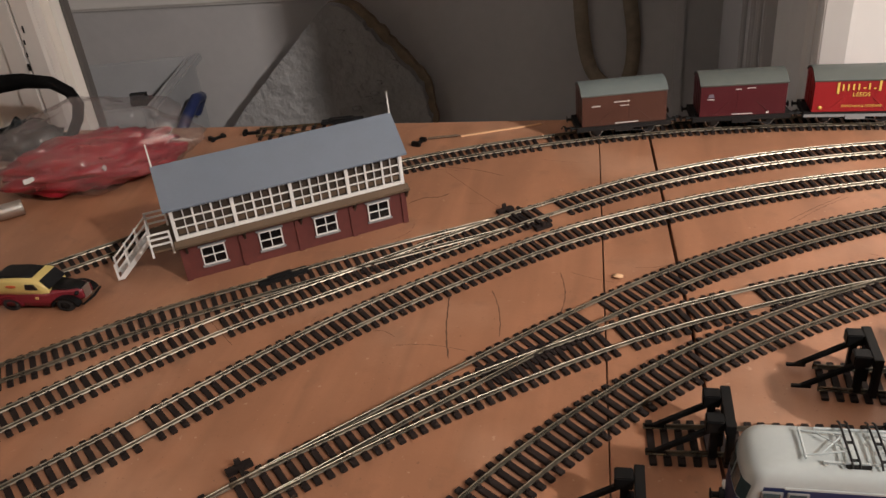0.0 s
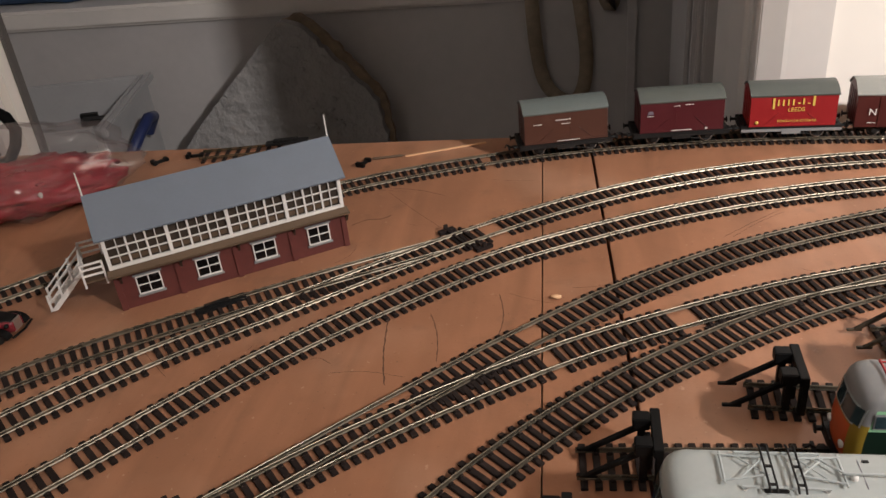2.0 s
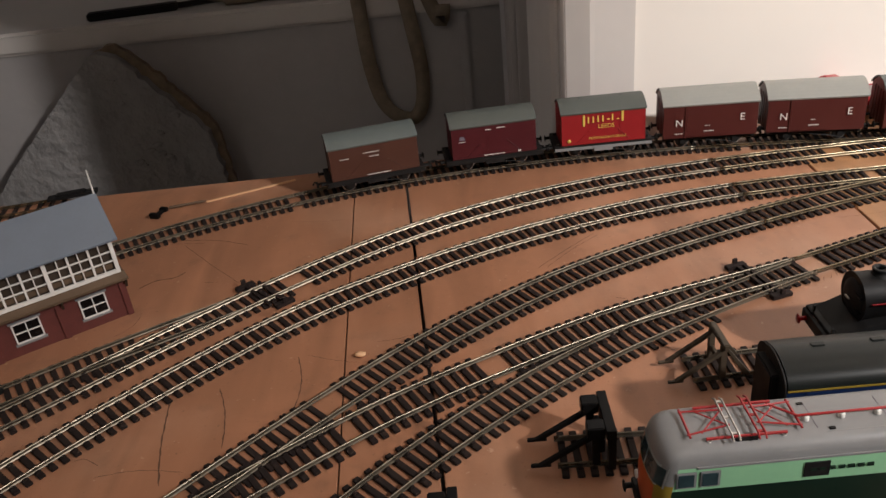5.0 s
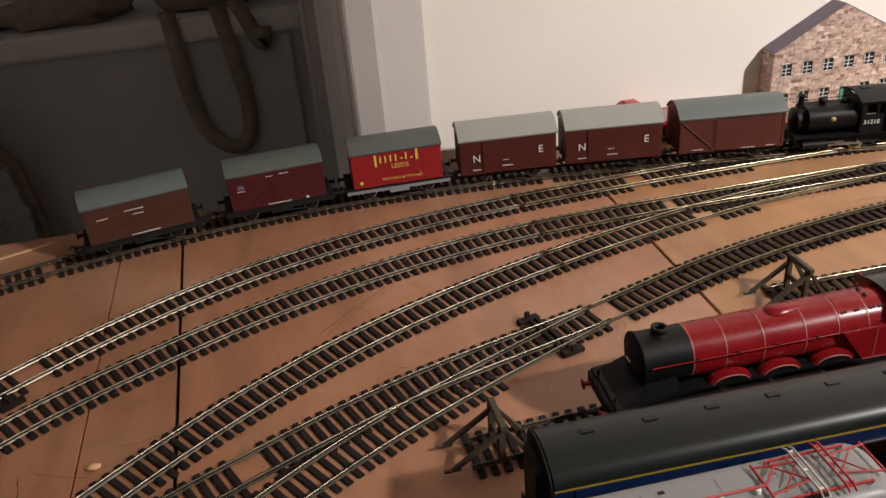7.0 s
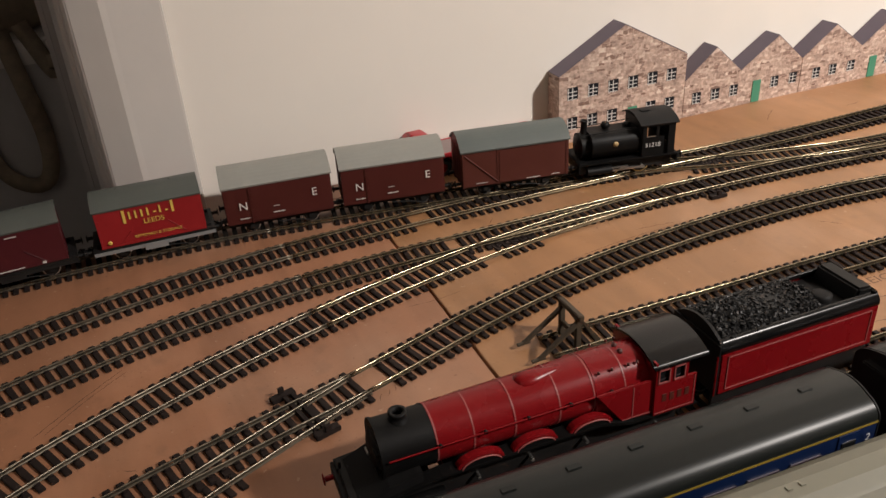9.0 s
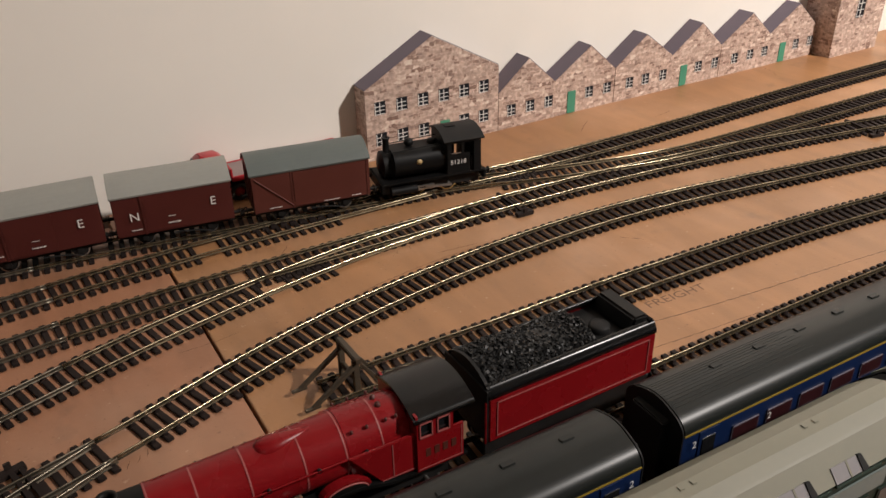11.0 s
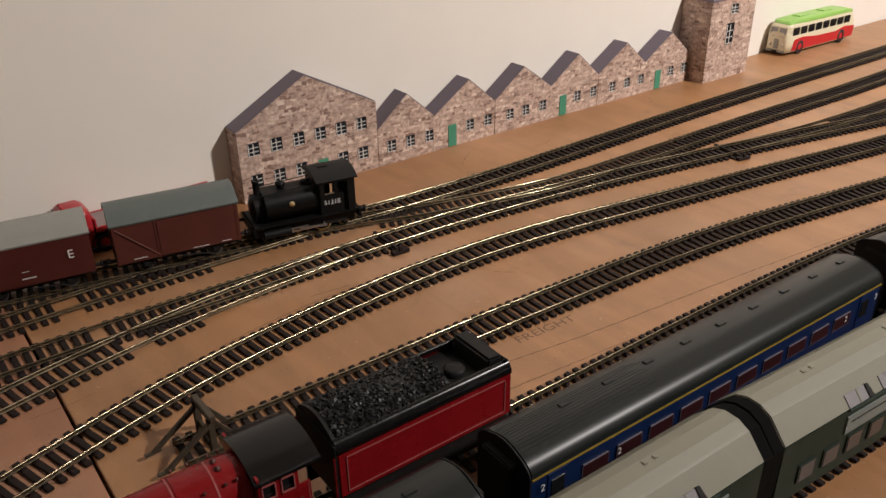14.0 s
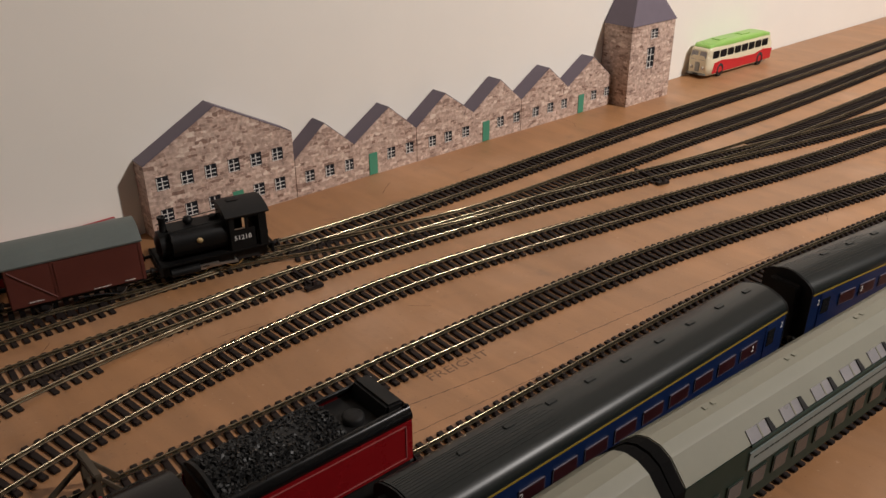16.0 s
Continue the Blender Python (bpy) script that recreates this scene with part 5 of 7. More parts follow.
def corridor_coach(x0, key, m, ribbed):
    """A blue main-line coach with a ribbed dark roof; x0 end to the left."""
    c = thing("passenger_coach", "blue passenger coach with yellow cantrail line and charcoal roof", "railway coach", m, "blue coaches")
    L, W, z0, ev, tp = 0.230, 0.0296, 0.0130, 0.0410, 0.0500
    h = L / 2
    part("body", Mesh().prism([(-W / 2 + 0.0012, z0), (W / 2 - 0.0012, z0), (W / 2, z0 + 0.008), (W / 2, ev), (-W / 2, ev), (-W / 2, z0 + 0.008)], -h, h, "x"), COACH_BLUE, c, bevel=0.0003)
    # roof: vertical at the gutter, a tight shoulder, then a gentle crown
    R, w = 0.0105, W / 2 + 0.0003
    out = [(-w + R * (1 - math.cos(t)), ev + 0.0076 * math.sin(t)) for t in np.linspace(0, math.pi / 2 * 0.80, 10)]
    y1, z1 = out[-1]
    out += [(y, z1 + (tp - z1) * (1 - (y / y1) ** 2)) for y in np.linspace(y1, 0, 7)[1:]]
    out += [(-y, zz) for y, zz in out[-2::-1]]
    rf = Mesh().prism(out[::-1], -h + 0.0006, h - 0.0006, "x", smooth=True)
    part("roof", rf, COACH_ROOF, c)
    rb = Mesh()
    for k in range(11):
        y = -0.0075 + k * 0.0014
        zz = z1 + (tp - z1) * (1 - (y / y1) ** 2)
        for x0, x1 in ((-h + 0.001, -h + 0.075),):
            rb.box(x0, x1 - 0.003 * (k % 4), y - 0.00010, y + 0.00010, zz - 0.0004, zz + 0.00014)
    if ribbed:
        part("roof_rib", rb, COACH_ROOF, c)
    for s in (-1, 1):
        q = s * (W / 2 + 0.0002)
        part("cantrail_line", Mesh().box(-h + 0.0005, h - 0.0005, q - 0.0003, q + 0.0003, ev - 0.0004, ev + 0.0004), YELLOW, c, "thin yellow line")
        part("solebar", Mesh().box(-h + 0.001, h - 0.001, s * 0.0130 - 0.0008, s * 0.0130 + 0.0008, z0 - 0.0035, z0), UNDER, c)
        part("waist_line", Mesh().box(-h + 0.0005, h - 0.0005, q - 0.0003, q + 0.0003, z0 + 0.0005, z0 + 0.0014), YELLOW, c, "thin yellow sole line")
        for k in range(10):
            x = -h + 0.0325 + k * 0.0184
            w = part("window", Mesh().box(x - 0.0067, x + 0.0067, q - 0.0004, q + 0.0002, 0.0280, 0.0342), WINDOW_RED, c, "framed window with red-brown seats behind")
            f = Mesh()
            for a, b, e0, e1 in ((x - 0.0070, x + 0.0070, 0.0276, 0.0281), (x - 0.0070, x + 0.0070, 0.0341, 0.0346), (x - 0.0070, x - 0.0065, 0.0276, 0.0346), (x + 0.0065, x + 0.0070, 0.0276, 0.0346), (x - 0.0067, x + 0.0067, 0.0322, 0.0325)):
                f.box(a, b, q - 0.0002 + s * 0.0001, q + 0.0002 + s * 0.0001, e0, e1)
            part("window_frame", f, FRAME_GREY, w)
        for x in (-h + 0.013, h - 0.013):
            d = part("door", Mesh().box(x - 0.0050, x + 0.0050, q - 0.0002, q + 0.0003, z0 + 0.002, ev - 0.0012), COACH_BLUE, c, bevel=0.0002)
            part("door_window", Mesh().box(x - 0.0032, x + 0.0032, q - 0.0002 + s * 0.0003, q + 0.0002 + s * 0.0003, 0.0272, 0.0362), GLASS, d)
        if s < 0:
            for x in (-h + 0.005, h - 0.005, -h + 0.0445, h - 0.030):
                sign("class_number", "2", 0.0046, LETTER, c, (x, -W / 2 - 0.0012, 0.0360 if abs(x) > 0.1 else 0.0322))
    for k in range(9):
        x = -h + (0.0309 + k * 0.02335 if ribbed else 0.0178 + k * 0.0240)
        part("roof_vent", Mesh().box(x - 0.0027, x + 0.0027, 0.0004, 0.0030, tp - 0.0012, tp + 0.0005), COACH_ROOF, c, bevel=0.0003)
    for s in (-1, 1):
        part("gangway", Mesh().box(min(s * h, s * (h + 0.0040)), max(s * h, s * (h + 0.0040)), -0.0085, 0.0085, 0.0130, 0.0440), MATT_BLACK, c, bevel=0.0006)
        part("coach_end", Mesh().prism([(-W / 2, z0), (W / 2, z0)] + [(y, zz) for y, zz in out[::-1]], min(s * h, s * (h + 0.0006)), max(s * h, s * (h + 0.0006)), "x"), MATT_BLACK, c)
        buffers(c, s * h, s, 0.0135)
        bogie(c, s * 0.076)
    part("underframe", Mesh().box(-0.030, 0.030, -0.010, 0.010, 0.0070, 0.0140), UNDER, c, bevel=0.0006)
    return c


for xm in (0.3855, 0.6345, 0.8895):
    corridor_coach(xm, "c", stand("c", xm), xm > 0.5)


def pantograph(parent, x, z, material, heads, span=0.034):
    """A folded diamond pantograph: thin arms from a pivot at each end to two collector heads side by side."""
    p = part("pantograph", Mesh().box(x - span * 0.42, x + span * 0.42, -0.0086, -0.0078, z, z + 0.0007).box(x - span * 0.42, x + span * 0.42, 0.0078, 0.0086, z, z + 0.0007), material, parent)
    for d in (-1, 1):
        part("pivot", Mesh().tube([(x + d * span * 0.58, -0.0075, z + 0.0009), (x + d * span * 0.58, 0.0075, z + 0.0009)], 0.0005, 6), material, p)
        for s in (-1, 1):
            part("arm", Mesh().tube([(x + d * span * 0.60, s * 0.0062, z + 0.0010), (x + d * 0.0048, s * 0.0040, z + 0.0022)], 0.00038, 6), material, p)
            part("arm", Mesh().tube([(x + d * span * 0.45, -s * 0.0060, z + 0.0012), (x + d * 0.0060, s * 0.0036, z + 0.0020)], 0.00030, 6), material, p)
            part("insulator", Mesh().lathe([(0.0008, -0.0024), (0.0011, -0.0016), (0.0008, -0.0008), (0.0011, 0.0)], (x + d * span * 0.39, s * 0.0082, z), "z", 10), LETTER, p)
        h = Mesh()
        for o in (0.0034, 0.0058):
            h.tube([(x + d * o, -0.0116, z + 0.0012), (x + d * o, -0.0094, z + 0.0025), (x + d * o, 0.0094, z + 0.0025), (x + d * o, 0.0116, z + 0.0012)], 0.00042, 6)
        for y in (-0.0085, 0.0, 0.0085):
            h.box(x + d * 0.0046 - 0.0013, x + d * 0.0046 + 0.0013, y - 0.0005, y + 0.0005, z + 0.0019, z + 0.0024)
        part("collector_head", h, heads if d > 0 or heads != material else STEEL, p)


def electric_loco(m, L, label, roof_m, side_hi, side_lo, front_m, corner_m, panto_m, head_m, pantos, group):
    """A bogie electric locomotive: a loaf-shaped shell with raked round noses, windscreens, roof gear."""
    e = thing("electric_locomotive", label, "locomotive", m, group)
    W, z0, ev, tp, h = 0.0276, 0.0120, 0.0425, 0.0500, L / 2
    lev = [(0.0120, 0.0006, 1.0), (0.0180, 0.0, 1.0), (0.0250, 0.0, 1.0), (0.0318, 0.0006, 1.0), (0.0321, 0.0007, 1.0), (0.0345, 0.0012, 1.0), (0.0400, 0.0022, 0.995), (0.0425, 0.0027, 0.985),
           (0.0442, 0.0030, 0.970), (0.0458, 0.0035, 0.945), (0.0472, 0.0043, 0.900), (0.0484, 0.0056, 0.83), (0.0493, 0.0078, 0.72), (0.0498, 0.0110, 0.54), (0.0500, 0.0160, 0.28)]

    def at(z):
        for (za, pa, ka), (zb, pb, kb) in zip(lev, lev[1:]):
            if z <= zb:
                f = (z - za) / (zb - za)
                return pa + f * (pb - pa), ka + f * (kb - ka)
        return lev[-1][1:]

    def nose(y, z):
        """How far along x the nose reaches at a height and a place across."""
        pull, k = at(z)
        w = W / 2 * k
        R = min(0.0062, w * 0.95)
        d = min(1.0, max(0.0, (abs(y) - (w - R)) / R))
        return h - pull - 0.0016 * (y / w) ** 2 - R * 0.8 * (1 - math.sqrt(max(0.0, 1 - d * d)))

    rows = []
    for z, pull, k in lev:
        w = W / 2 * k
        ys = [w * math.sin(math.pi / 2 * q) for q in np.linspace(-1, 1, 17)]
        rows.append([(nose(y, z), y, z) for y in ys] + [(-nose(y, z), y, z) for y in ys[::-1]])
    b = Mesh().grid(rows, smooth=True, close=True)
    n = len(rows[0])
    b.f += [tuple(range(n))[::-1], tuple(len(b.v) - n + i for i in range(n))]
    bo = part("body", b, roof_m, e)
    me = bo.data
    for mt in (side_hi, side_lo, front_m, corner_m):
        me.materials.append(mt)
    for p in me.polygons:
        c = p.center
        if c.z > ev + 0.0002:
            p.material_index = 0
        elif c.z < 0.0320:
            p.material_index = 2 if abs(c.x) < h - 0.012 else (3 if abs(c.y) < 0.0105 else 4)
        else:
            p.material_index = 1 if abs(c.x) < h - 0.012 else (4 if c.z < 0.034 else 0)

    def pane(name, s, y0, y1, za, zb, material, off, label=""):
        g = Mesh().grid([[(s * (nose(y, z) + off), y, z) for y in np.linspace(y0, y1, 5)] for z in np.linspace(za, zb, 4)])
        g.grid([[(s * (nose(y, z) - 0.0006), y, z) for y in np.linspace(y0, y1, 5)] for z in np.linspace(za, zb, 4)])
        return part(name, g, material, e, label)

    for s in (-1, 1):
        for y0, y1 in ((-0.0124, -0.0006), (0.0006, 0.0124)):
            pane("windscreen_frame", s, y0 - 0.0004, y1 + 0.0004, 0.0328, 0.0424, FRAME_WHITE, 0.00015)
            pane("windscreen", s, y0, y1, 0.0336, 0.0416, WINDSCREEN, 0.0004, "dark raked windscreen")
        for yy in (-0.0080, 0.0080):
            part("headlamp", Mesh().lathe([(0.0018, -0.0004), (0.0018, 0.0008), (0.0001, 0.0012)] if s > 0 else [(0.0018, 0.0004), (0.0018, -0.0008), (0.0001, -0.0012)], (s * nose(yy, 0.0205), yy, 0.0205), "x", 14), LETTER, e)
        part("buffer_beam", Mesh().box(min(s * (h - 0.004), s * (h + 0.0008)), max(s * (h - 0.004), s * (h + 0.0008)), -0.0125, 0.0125, 0.0090, 0.0145), UNDER, e, bevel=0.0003)
        buffers(e, s * h, s, 0.0120, UNDER)
        coupling(e, s * h, s)
        bogie(e, s * L * 0.29)
        # flanks
        q = s * (W / 2 + 0.0002)
        for d in (-1, 1):
            for o in (0.0120, 0.0205):
                x = d * (h - o)
                w = part("cab_window_frame", Mesh().box(x - 0.0036, x + 0.0038, q - 0.0003, q + 0.0003, 0.0336, 0.0412), LOCO_GREY, e, bevel=0.0003)
                part("cab_window", Mesh().box(x - 0.0031, x + 0.0031, q - 0.0003 + s * 0.0002, q + 0.0003 + s * 0.0002, 0.0342, 0.0406), WINDSCREEN, w, bevel=0.0003)
        for k in (-1, 1):
            x = k * L * 0.16
            part("grille", Mesh().box(x - 0.0045, x + 0.0045, q - 0.0002, q + 0.0003, 0.0340, 0.0406).box(x - 0.0047, x + 0.0047, q - 0.0002, q + 0.0005, 0.0370, 0.0376), UNDER, e)
        bx = Mesh()
        for k in range(7):
            bx.box(-0.030 + k * 0.0034, -0.0278 + k * 0.0034, q - 0.0003, q + 0.0004, 0.0366, 0.0380)
        part("lettering", bx, DARK_GREEN, e, "maker's lettering drawn as bars")
        part("frame", Mesh().box(-h + 0.008, h - 0.008, s * 0.0122 - 0.0008, s * 0.0122 + 0.0008, z0 - 0.002, z0 + 0.0005), UNDER, e)
        part("gutter", Mesh().box(-h + 0.016, h - 0.016, s * (W / 2 - 0.0002) - 0.0004, s * (W / 2 - 0.0002) + 0.0004, ev - 0.0003, ev + 0.0005), roof_m, e)
    for x in pantos:
        pantograph(e, x, tp + 0.0004, panto_m, head_m)
    # roof conductor on white insulators, with cross-overs at both ends
    ln = Mesh().tube([(pantos[0] + 0.012, 0.006, tp + 0.0016), (pantos[0] + 0.020, -0.0025, tp + 0.0024), (pantos[1] - 0.020, -0.0025, tp + 0.0024), (pantos[1] - 0.012, 0.006, tp + 0.0016)], 0.0005, 8)
    part("roof_conductor", ln, panto_m, e)
    for k in range(6):
        x = pantos[0] + 0.023 + k * (pantos[1] - pantos[0] - 0.046) / 5
        part("insulator", Mesh().lathe([(0.0008, 0), (0.0014, 0.0005), (0.0009, 0.0010), (0.0014, 0.0015), (0.0008, 0.0020), (0.0006, 0.0023)], (x, -0.0025, tp - 0.0002), "z", 12), LETTER, e)
    for x0, x1, y0, y1 in ((-0.024, 0.010, -0.0092, -0.0030), (0.018, 0.036, -0.0088, -0.0030), (-0.030, -0.004, 0.0045, 0.0088), (0.004, 0.030, 0.0040, 0.0088)):
        part("roof_hatch", Mesh().box(x0, x1, y0, y1, tp - 0.0030, tp - 0.0004), roof_m, e, bevel=0.0003)
        part("hatch_handle", Mesh().box(x0 + 0.002, x0 + 0.004, y0 + 0.001, y0 + 0.002, tp - 0.0004, tp + 0.0004), UNDER, e)
    for x in (-0.62, -0.30, 0.0, 0.30, 0.62):
        part("roof_seam", Mesh().prism([(-0.0105, 0.0484), (-0.0060, 0.0496), (0.0060, 0.0496), (0.0105, 0.0484), (0.0105, 0.0487), (0.0060, 0.05008), (-0.0060, 0.05008), (-0.0105, 0.0487)], x * h - 0.00015, x * h + 0.00015, "x"), FRAME_GREY, e)
    for x in (-0.6, 0.62):
        part("roof_resistor", Mesh().box(x * h - 0.004, x * h + 0.004, -0.0095, -0.0075, tp - 0.003, tp + 0.0006), UNDER, e, bevel=0.0003)
    return e


electric_loco(stand("b", 0.292), 0.172, "two-tone green electric locomotive with grey roof and red pantographs", LOCO_GREY, PALE_GREEN, DARK_GREEN, ORANGE, YELLOW, PANTO_RED, PANTO_RED, (-0.0515, 0.0590), "electric locomotives")
electric_loco(stand("a", 0.226), 0.197, "blue electric locomotive with white roof and grey pantographs", LOCO_WHITE, COACH_BLUE, COACH_BLUE, COACH_BLUE, COACH_BLUE, FRAME_WHITE, UNDER, (-0.056, 0.056), "electric locomotives")


def double_decker(m, L, first):
    """A double-deck coach; the upper windows lie on the sloping roof side, from `first` on, each with a black wedge for
    shade.
    """
    c = thing("double_deck_coach", "dark green double-deck coach with long cream roof and upper windows", "railway coach", m, "double-deck coaches")
    W, z0, ev, tp = 0.0330, 0.0100, 0.0410, 0.0524
    h = L / 2
    prof = [(-W / 2, ev), (-W / 2 + 0.0082, 0.0500), (-W / 2 + 0.0092, 0.0505), (-0.003, tp), (0.003, tp), (W / 2 - 0.0092, 0.0505), (W / 2 - 0.0082, 0.0500), (W / 2, ev)]
    part("body", Mesh().box(-h, h, -W / 2 + 0.0003, W / 2 - 0.0003, z0, ev), DARK_GREEN, c, bevel=0.0004)
    part("roof", Mesh().prism(prof[::-1], -h, h, "x"), CREAM_ROOF, c, bevel=0.0005)
    slope = math.degrees(math.atan2(0.0082, 0.0092))
    x = -h + first
    for k in range(8):
        if x > h - 0.036:
            break
        a = Matrix.Translation((x, -W / 2 + 0.0033, 0.0448)) @ pose(0, 0, 0, -slope, 0, 0)
        w = part("upper_window", Mesh().box(0, 0.0128, -0.0003, 0.0003, -0.0046, 0.0010, m=a), WINDOW_GREY, c, "grey upper-deck pane")
        part("window_bar", Mesh().box(0.0070, 0.0078, -0.0005, 0.0003, -0.0046, 0.0010, m=a), CREAM_ROOF, w)
        # black wedge painted in for the shaded side of the window recess
        cheek = [(0, -0.0046), (0.0, 0.0012), (0.0018, 0.0010), (0.0030, -0.0046)]
        part("window_cheek", Mesh().prism([(0.0128 + u, v) for u, v in cheek], -0.0008, 0.0008, "y", m=a), MATT_BLACK, w, "black wedge standing for a shaded window cheek")
        part("drip_rail", Mesh().box(-0.0006, 0.0220, -0.0005, 0.0005, -0.0056, -0.0048, m=a), DARK_GREEN, w)
        x += 0.0253 if L < 0.2 else 0.0226
    n = int(L / 0.0155) - 1
    for k in range(n):
        x = -h + 0.018 + k * 0.0155
        for s in (-1, 1):
            q = s * W / 2
            f = part("lower_window_frame", Mesh().box(x - 0.0052, x + 0.0052, q - 0.0003, q + 0.0003, 0.0170, 0.0260), FRAME_GREEN, c)
            part("lower_window", Mesh().box(x - 0.0044, x + 0.0044, q - 0.0003 + s * 0.0002, q + 0.0003 + s * 0.0002, 0.0175, 0.0255), GLASS, f)
    for k in range(int(L / 0.0560)):
        x = -h + 0.034 + k * 0.0560
        for o in (-0.0026, 0.0026):
            part("roof_vent", Mesh().box(x + o - 0.0011, x + o + 0.0011, 0.0, 0.0022, tp - 0.0014, tp + 0.0004), CREAM_ROOF, c, bevel=0.0003)
    for s in (-1, 1):
        q = s * W / 2
        part("name_panel", Mesh().box(-h + 0.040, h - 0.060 if L > 0.2 else h - 0.02, q - 0.0003, q + 0.0004, 0.0285, 0.0372), NAME_PANEL, c, "pale grey-green name panel")
        tx = Mesh()
        for k in range(34 if L > 0.2 else 24):
            tx.box(-h + 0.043 + k * 0.0035, -h + 0.0458 + k * 0.0035, q - 0.0005, q + 0.0006, 0.0338, 0.0345)
        part("name_line", tx, FRAME_GREEN, c, "faint unreadable lettering drawn as bars")
        part("coach_end", Mesh().prism(([(-W / 2 + 0.001, z0), (W / 2 - 0.001, z0)] + [(y * 0.985, zz - 0.0004) for y, zz in prof[::-1]]), min(s * h, s * (h + 0.0056)), max(s * h, s * (h + 0.0056)), "x"), BELLOWS, c, "black rubber corridor end")
        bogie(c, s * (h - 0.035))
    return c


double_decker(stand("b", 0.5010), 0.189, 0.040)
double_decker(stand("b", 0.7210), 0.226, 0.040)


# ---- buffer stops ----
def buffer_stop(m, material, label, splay=False):
    b = thing("buffer_stop", label, "buffer stop", m @ Matrix.Diagonal((0.78, 0.86, 0.66, 1) if splay else (0.92, 0.88, 0.74, 1)), "buffer stops")
    xf = 0.0410
    for s in (-1, 1):
        y = s * 0.0090
        w = 0.0013 if splay else 0.0018
        part("upright", Mesh().box(0.0215 if splay else 0.0190, 0.0255 if splay else 0.0226, y - w, y + w, 0.0030, 0.0320 if splay else 0.0300), material, b, bevel=0.0004)
        part("raking_strut", Mesh().prism([(-0.0060, 0.0050), (-0.0020, 0.0050), (0.0225, 0.0245), (0.0225, 0.0285)], y - 0.0013, y + 0.0013, "y"), material, b, bevel=0.0003)
        if not splay:
            part("front_post", Mesh().box(0.0258, 0.0292, s * 0.0125 - 0.0020, s * 0.0125 + 0.0020, 0.0030, 0.0270), material, b, bevel=0.0003)
            part("buffer_block", Mesh().box(0.0165, 0.0245, y - 0.0038, y + 0.0038, 0.0246, 0.0328), material, b, bevel=0.0006)
        else:
            part("front_strut", Mesh().prism([(0.0240, 0.0330), (0.0250, 0.0285), (xf - 0.0042, 0.0050), (xf, 0.0050)], y - 0.0013, y + 0.0013, "y"), material, b, bevel=0.0003)
        part("foot", Mesh().box(-0.0095, 0.0000, y - 0.0010, y + 0.0010, 0.0036, 0.0056), material, b, bevel=0.0003)
    if splay:
        part("buffer_beam", Mesh().box(0.0222, 0.0262, -0.0120, 0.0120, 0.0300, 0.0345), material, b, bevel=0.0006)
        part("cross_member", Mesh().box(0.0225, 0.0248, -0.0090, 0.0090, 0.0120, 0.0165), material, b, bevel=0.0004)
    else:
        part("buffer_beam", Mesh().box(0.0247, 0.0292, -0.0150, 0.0150, 0.0262, 0.0326), material, b, bevel=0.0003)
        part("cross_member", Mesh().box(0.0218, 0.0250, -0.0090, 0.0090, 0.0105, 0.0205), material, b, bevel=0.0004)
    return b


BLK = "black plastic buffer stop with raking struts on track end"
buffer_stop(pose(0.0715, 0.2805, 0, 0, 0, 0), BLACK, BLK)
buffer_stop(pose(0.1090, 0.3310, 0, 0, 0, -1), BLACK, BLK)
buffer_stop(pose(0.1770, 0.3785, 0, 0, 0, -2), BLACK, BLK)
buffer_stop(pose(0.2475, 0.4242, 0, 0, 0, 1), WOOD_STOP, "weathered brown buffer stop with raking struts on track end", True)
buffer_stop(pose(0.4330, 0.4910, 0, 0, 0, 1), WOOD_STOP, "weathered brown buffer stop with raking struts on track end", True)


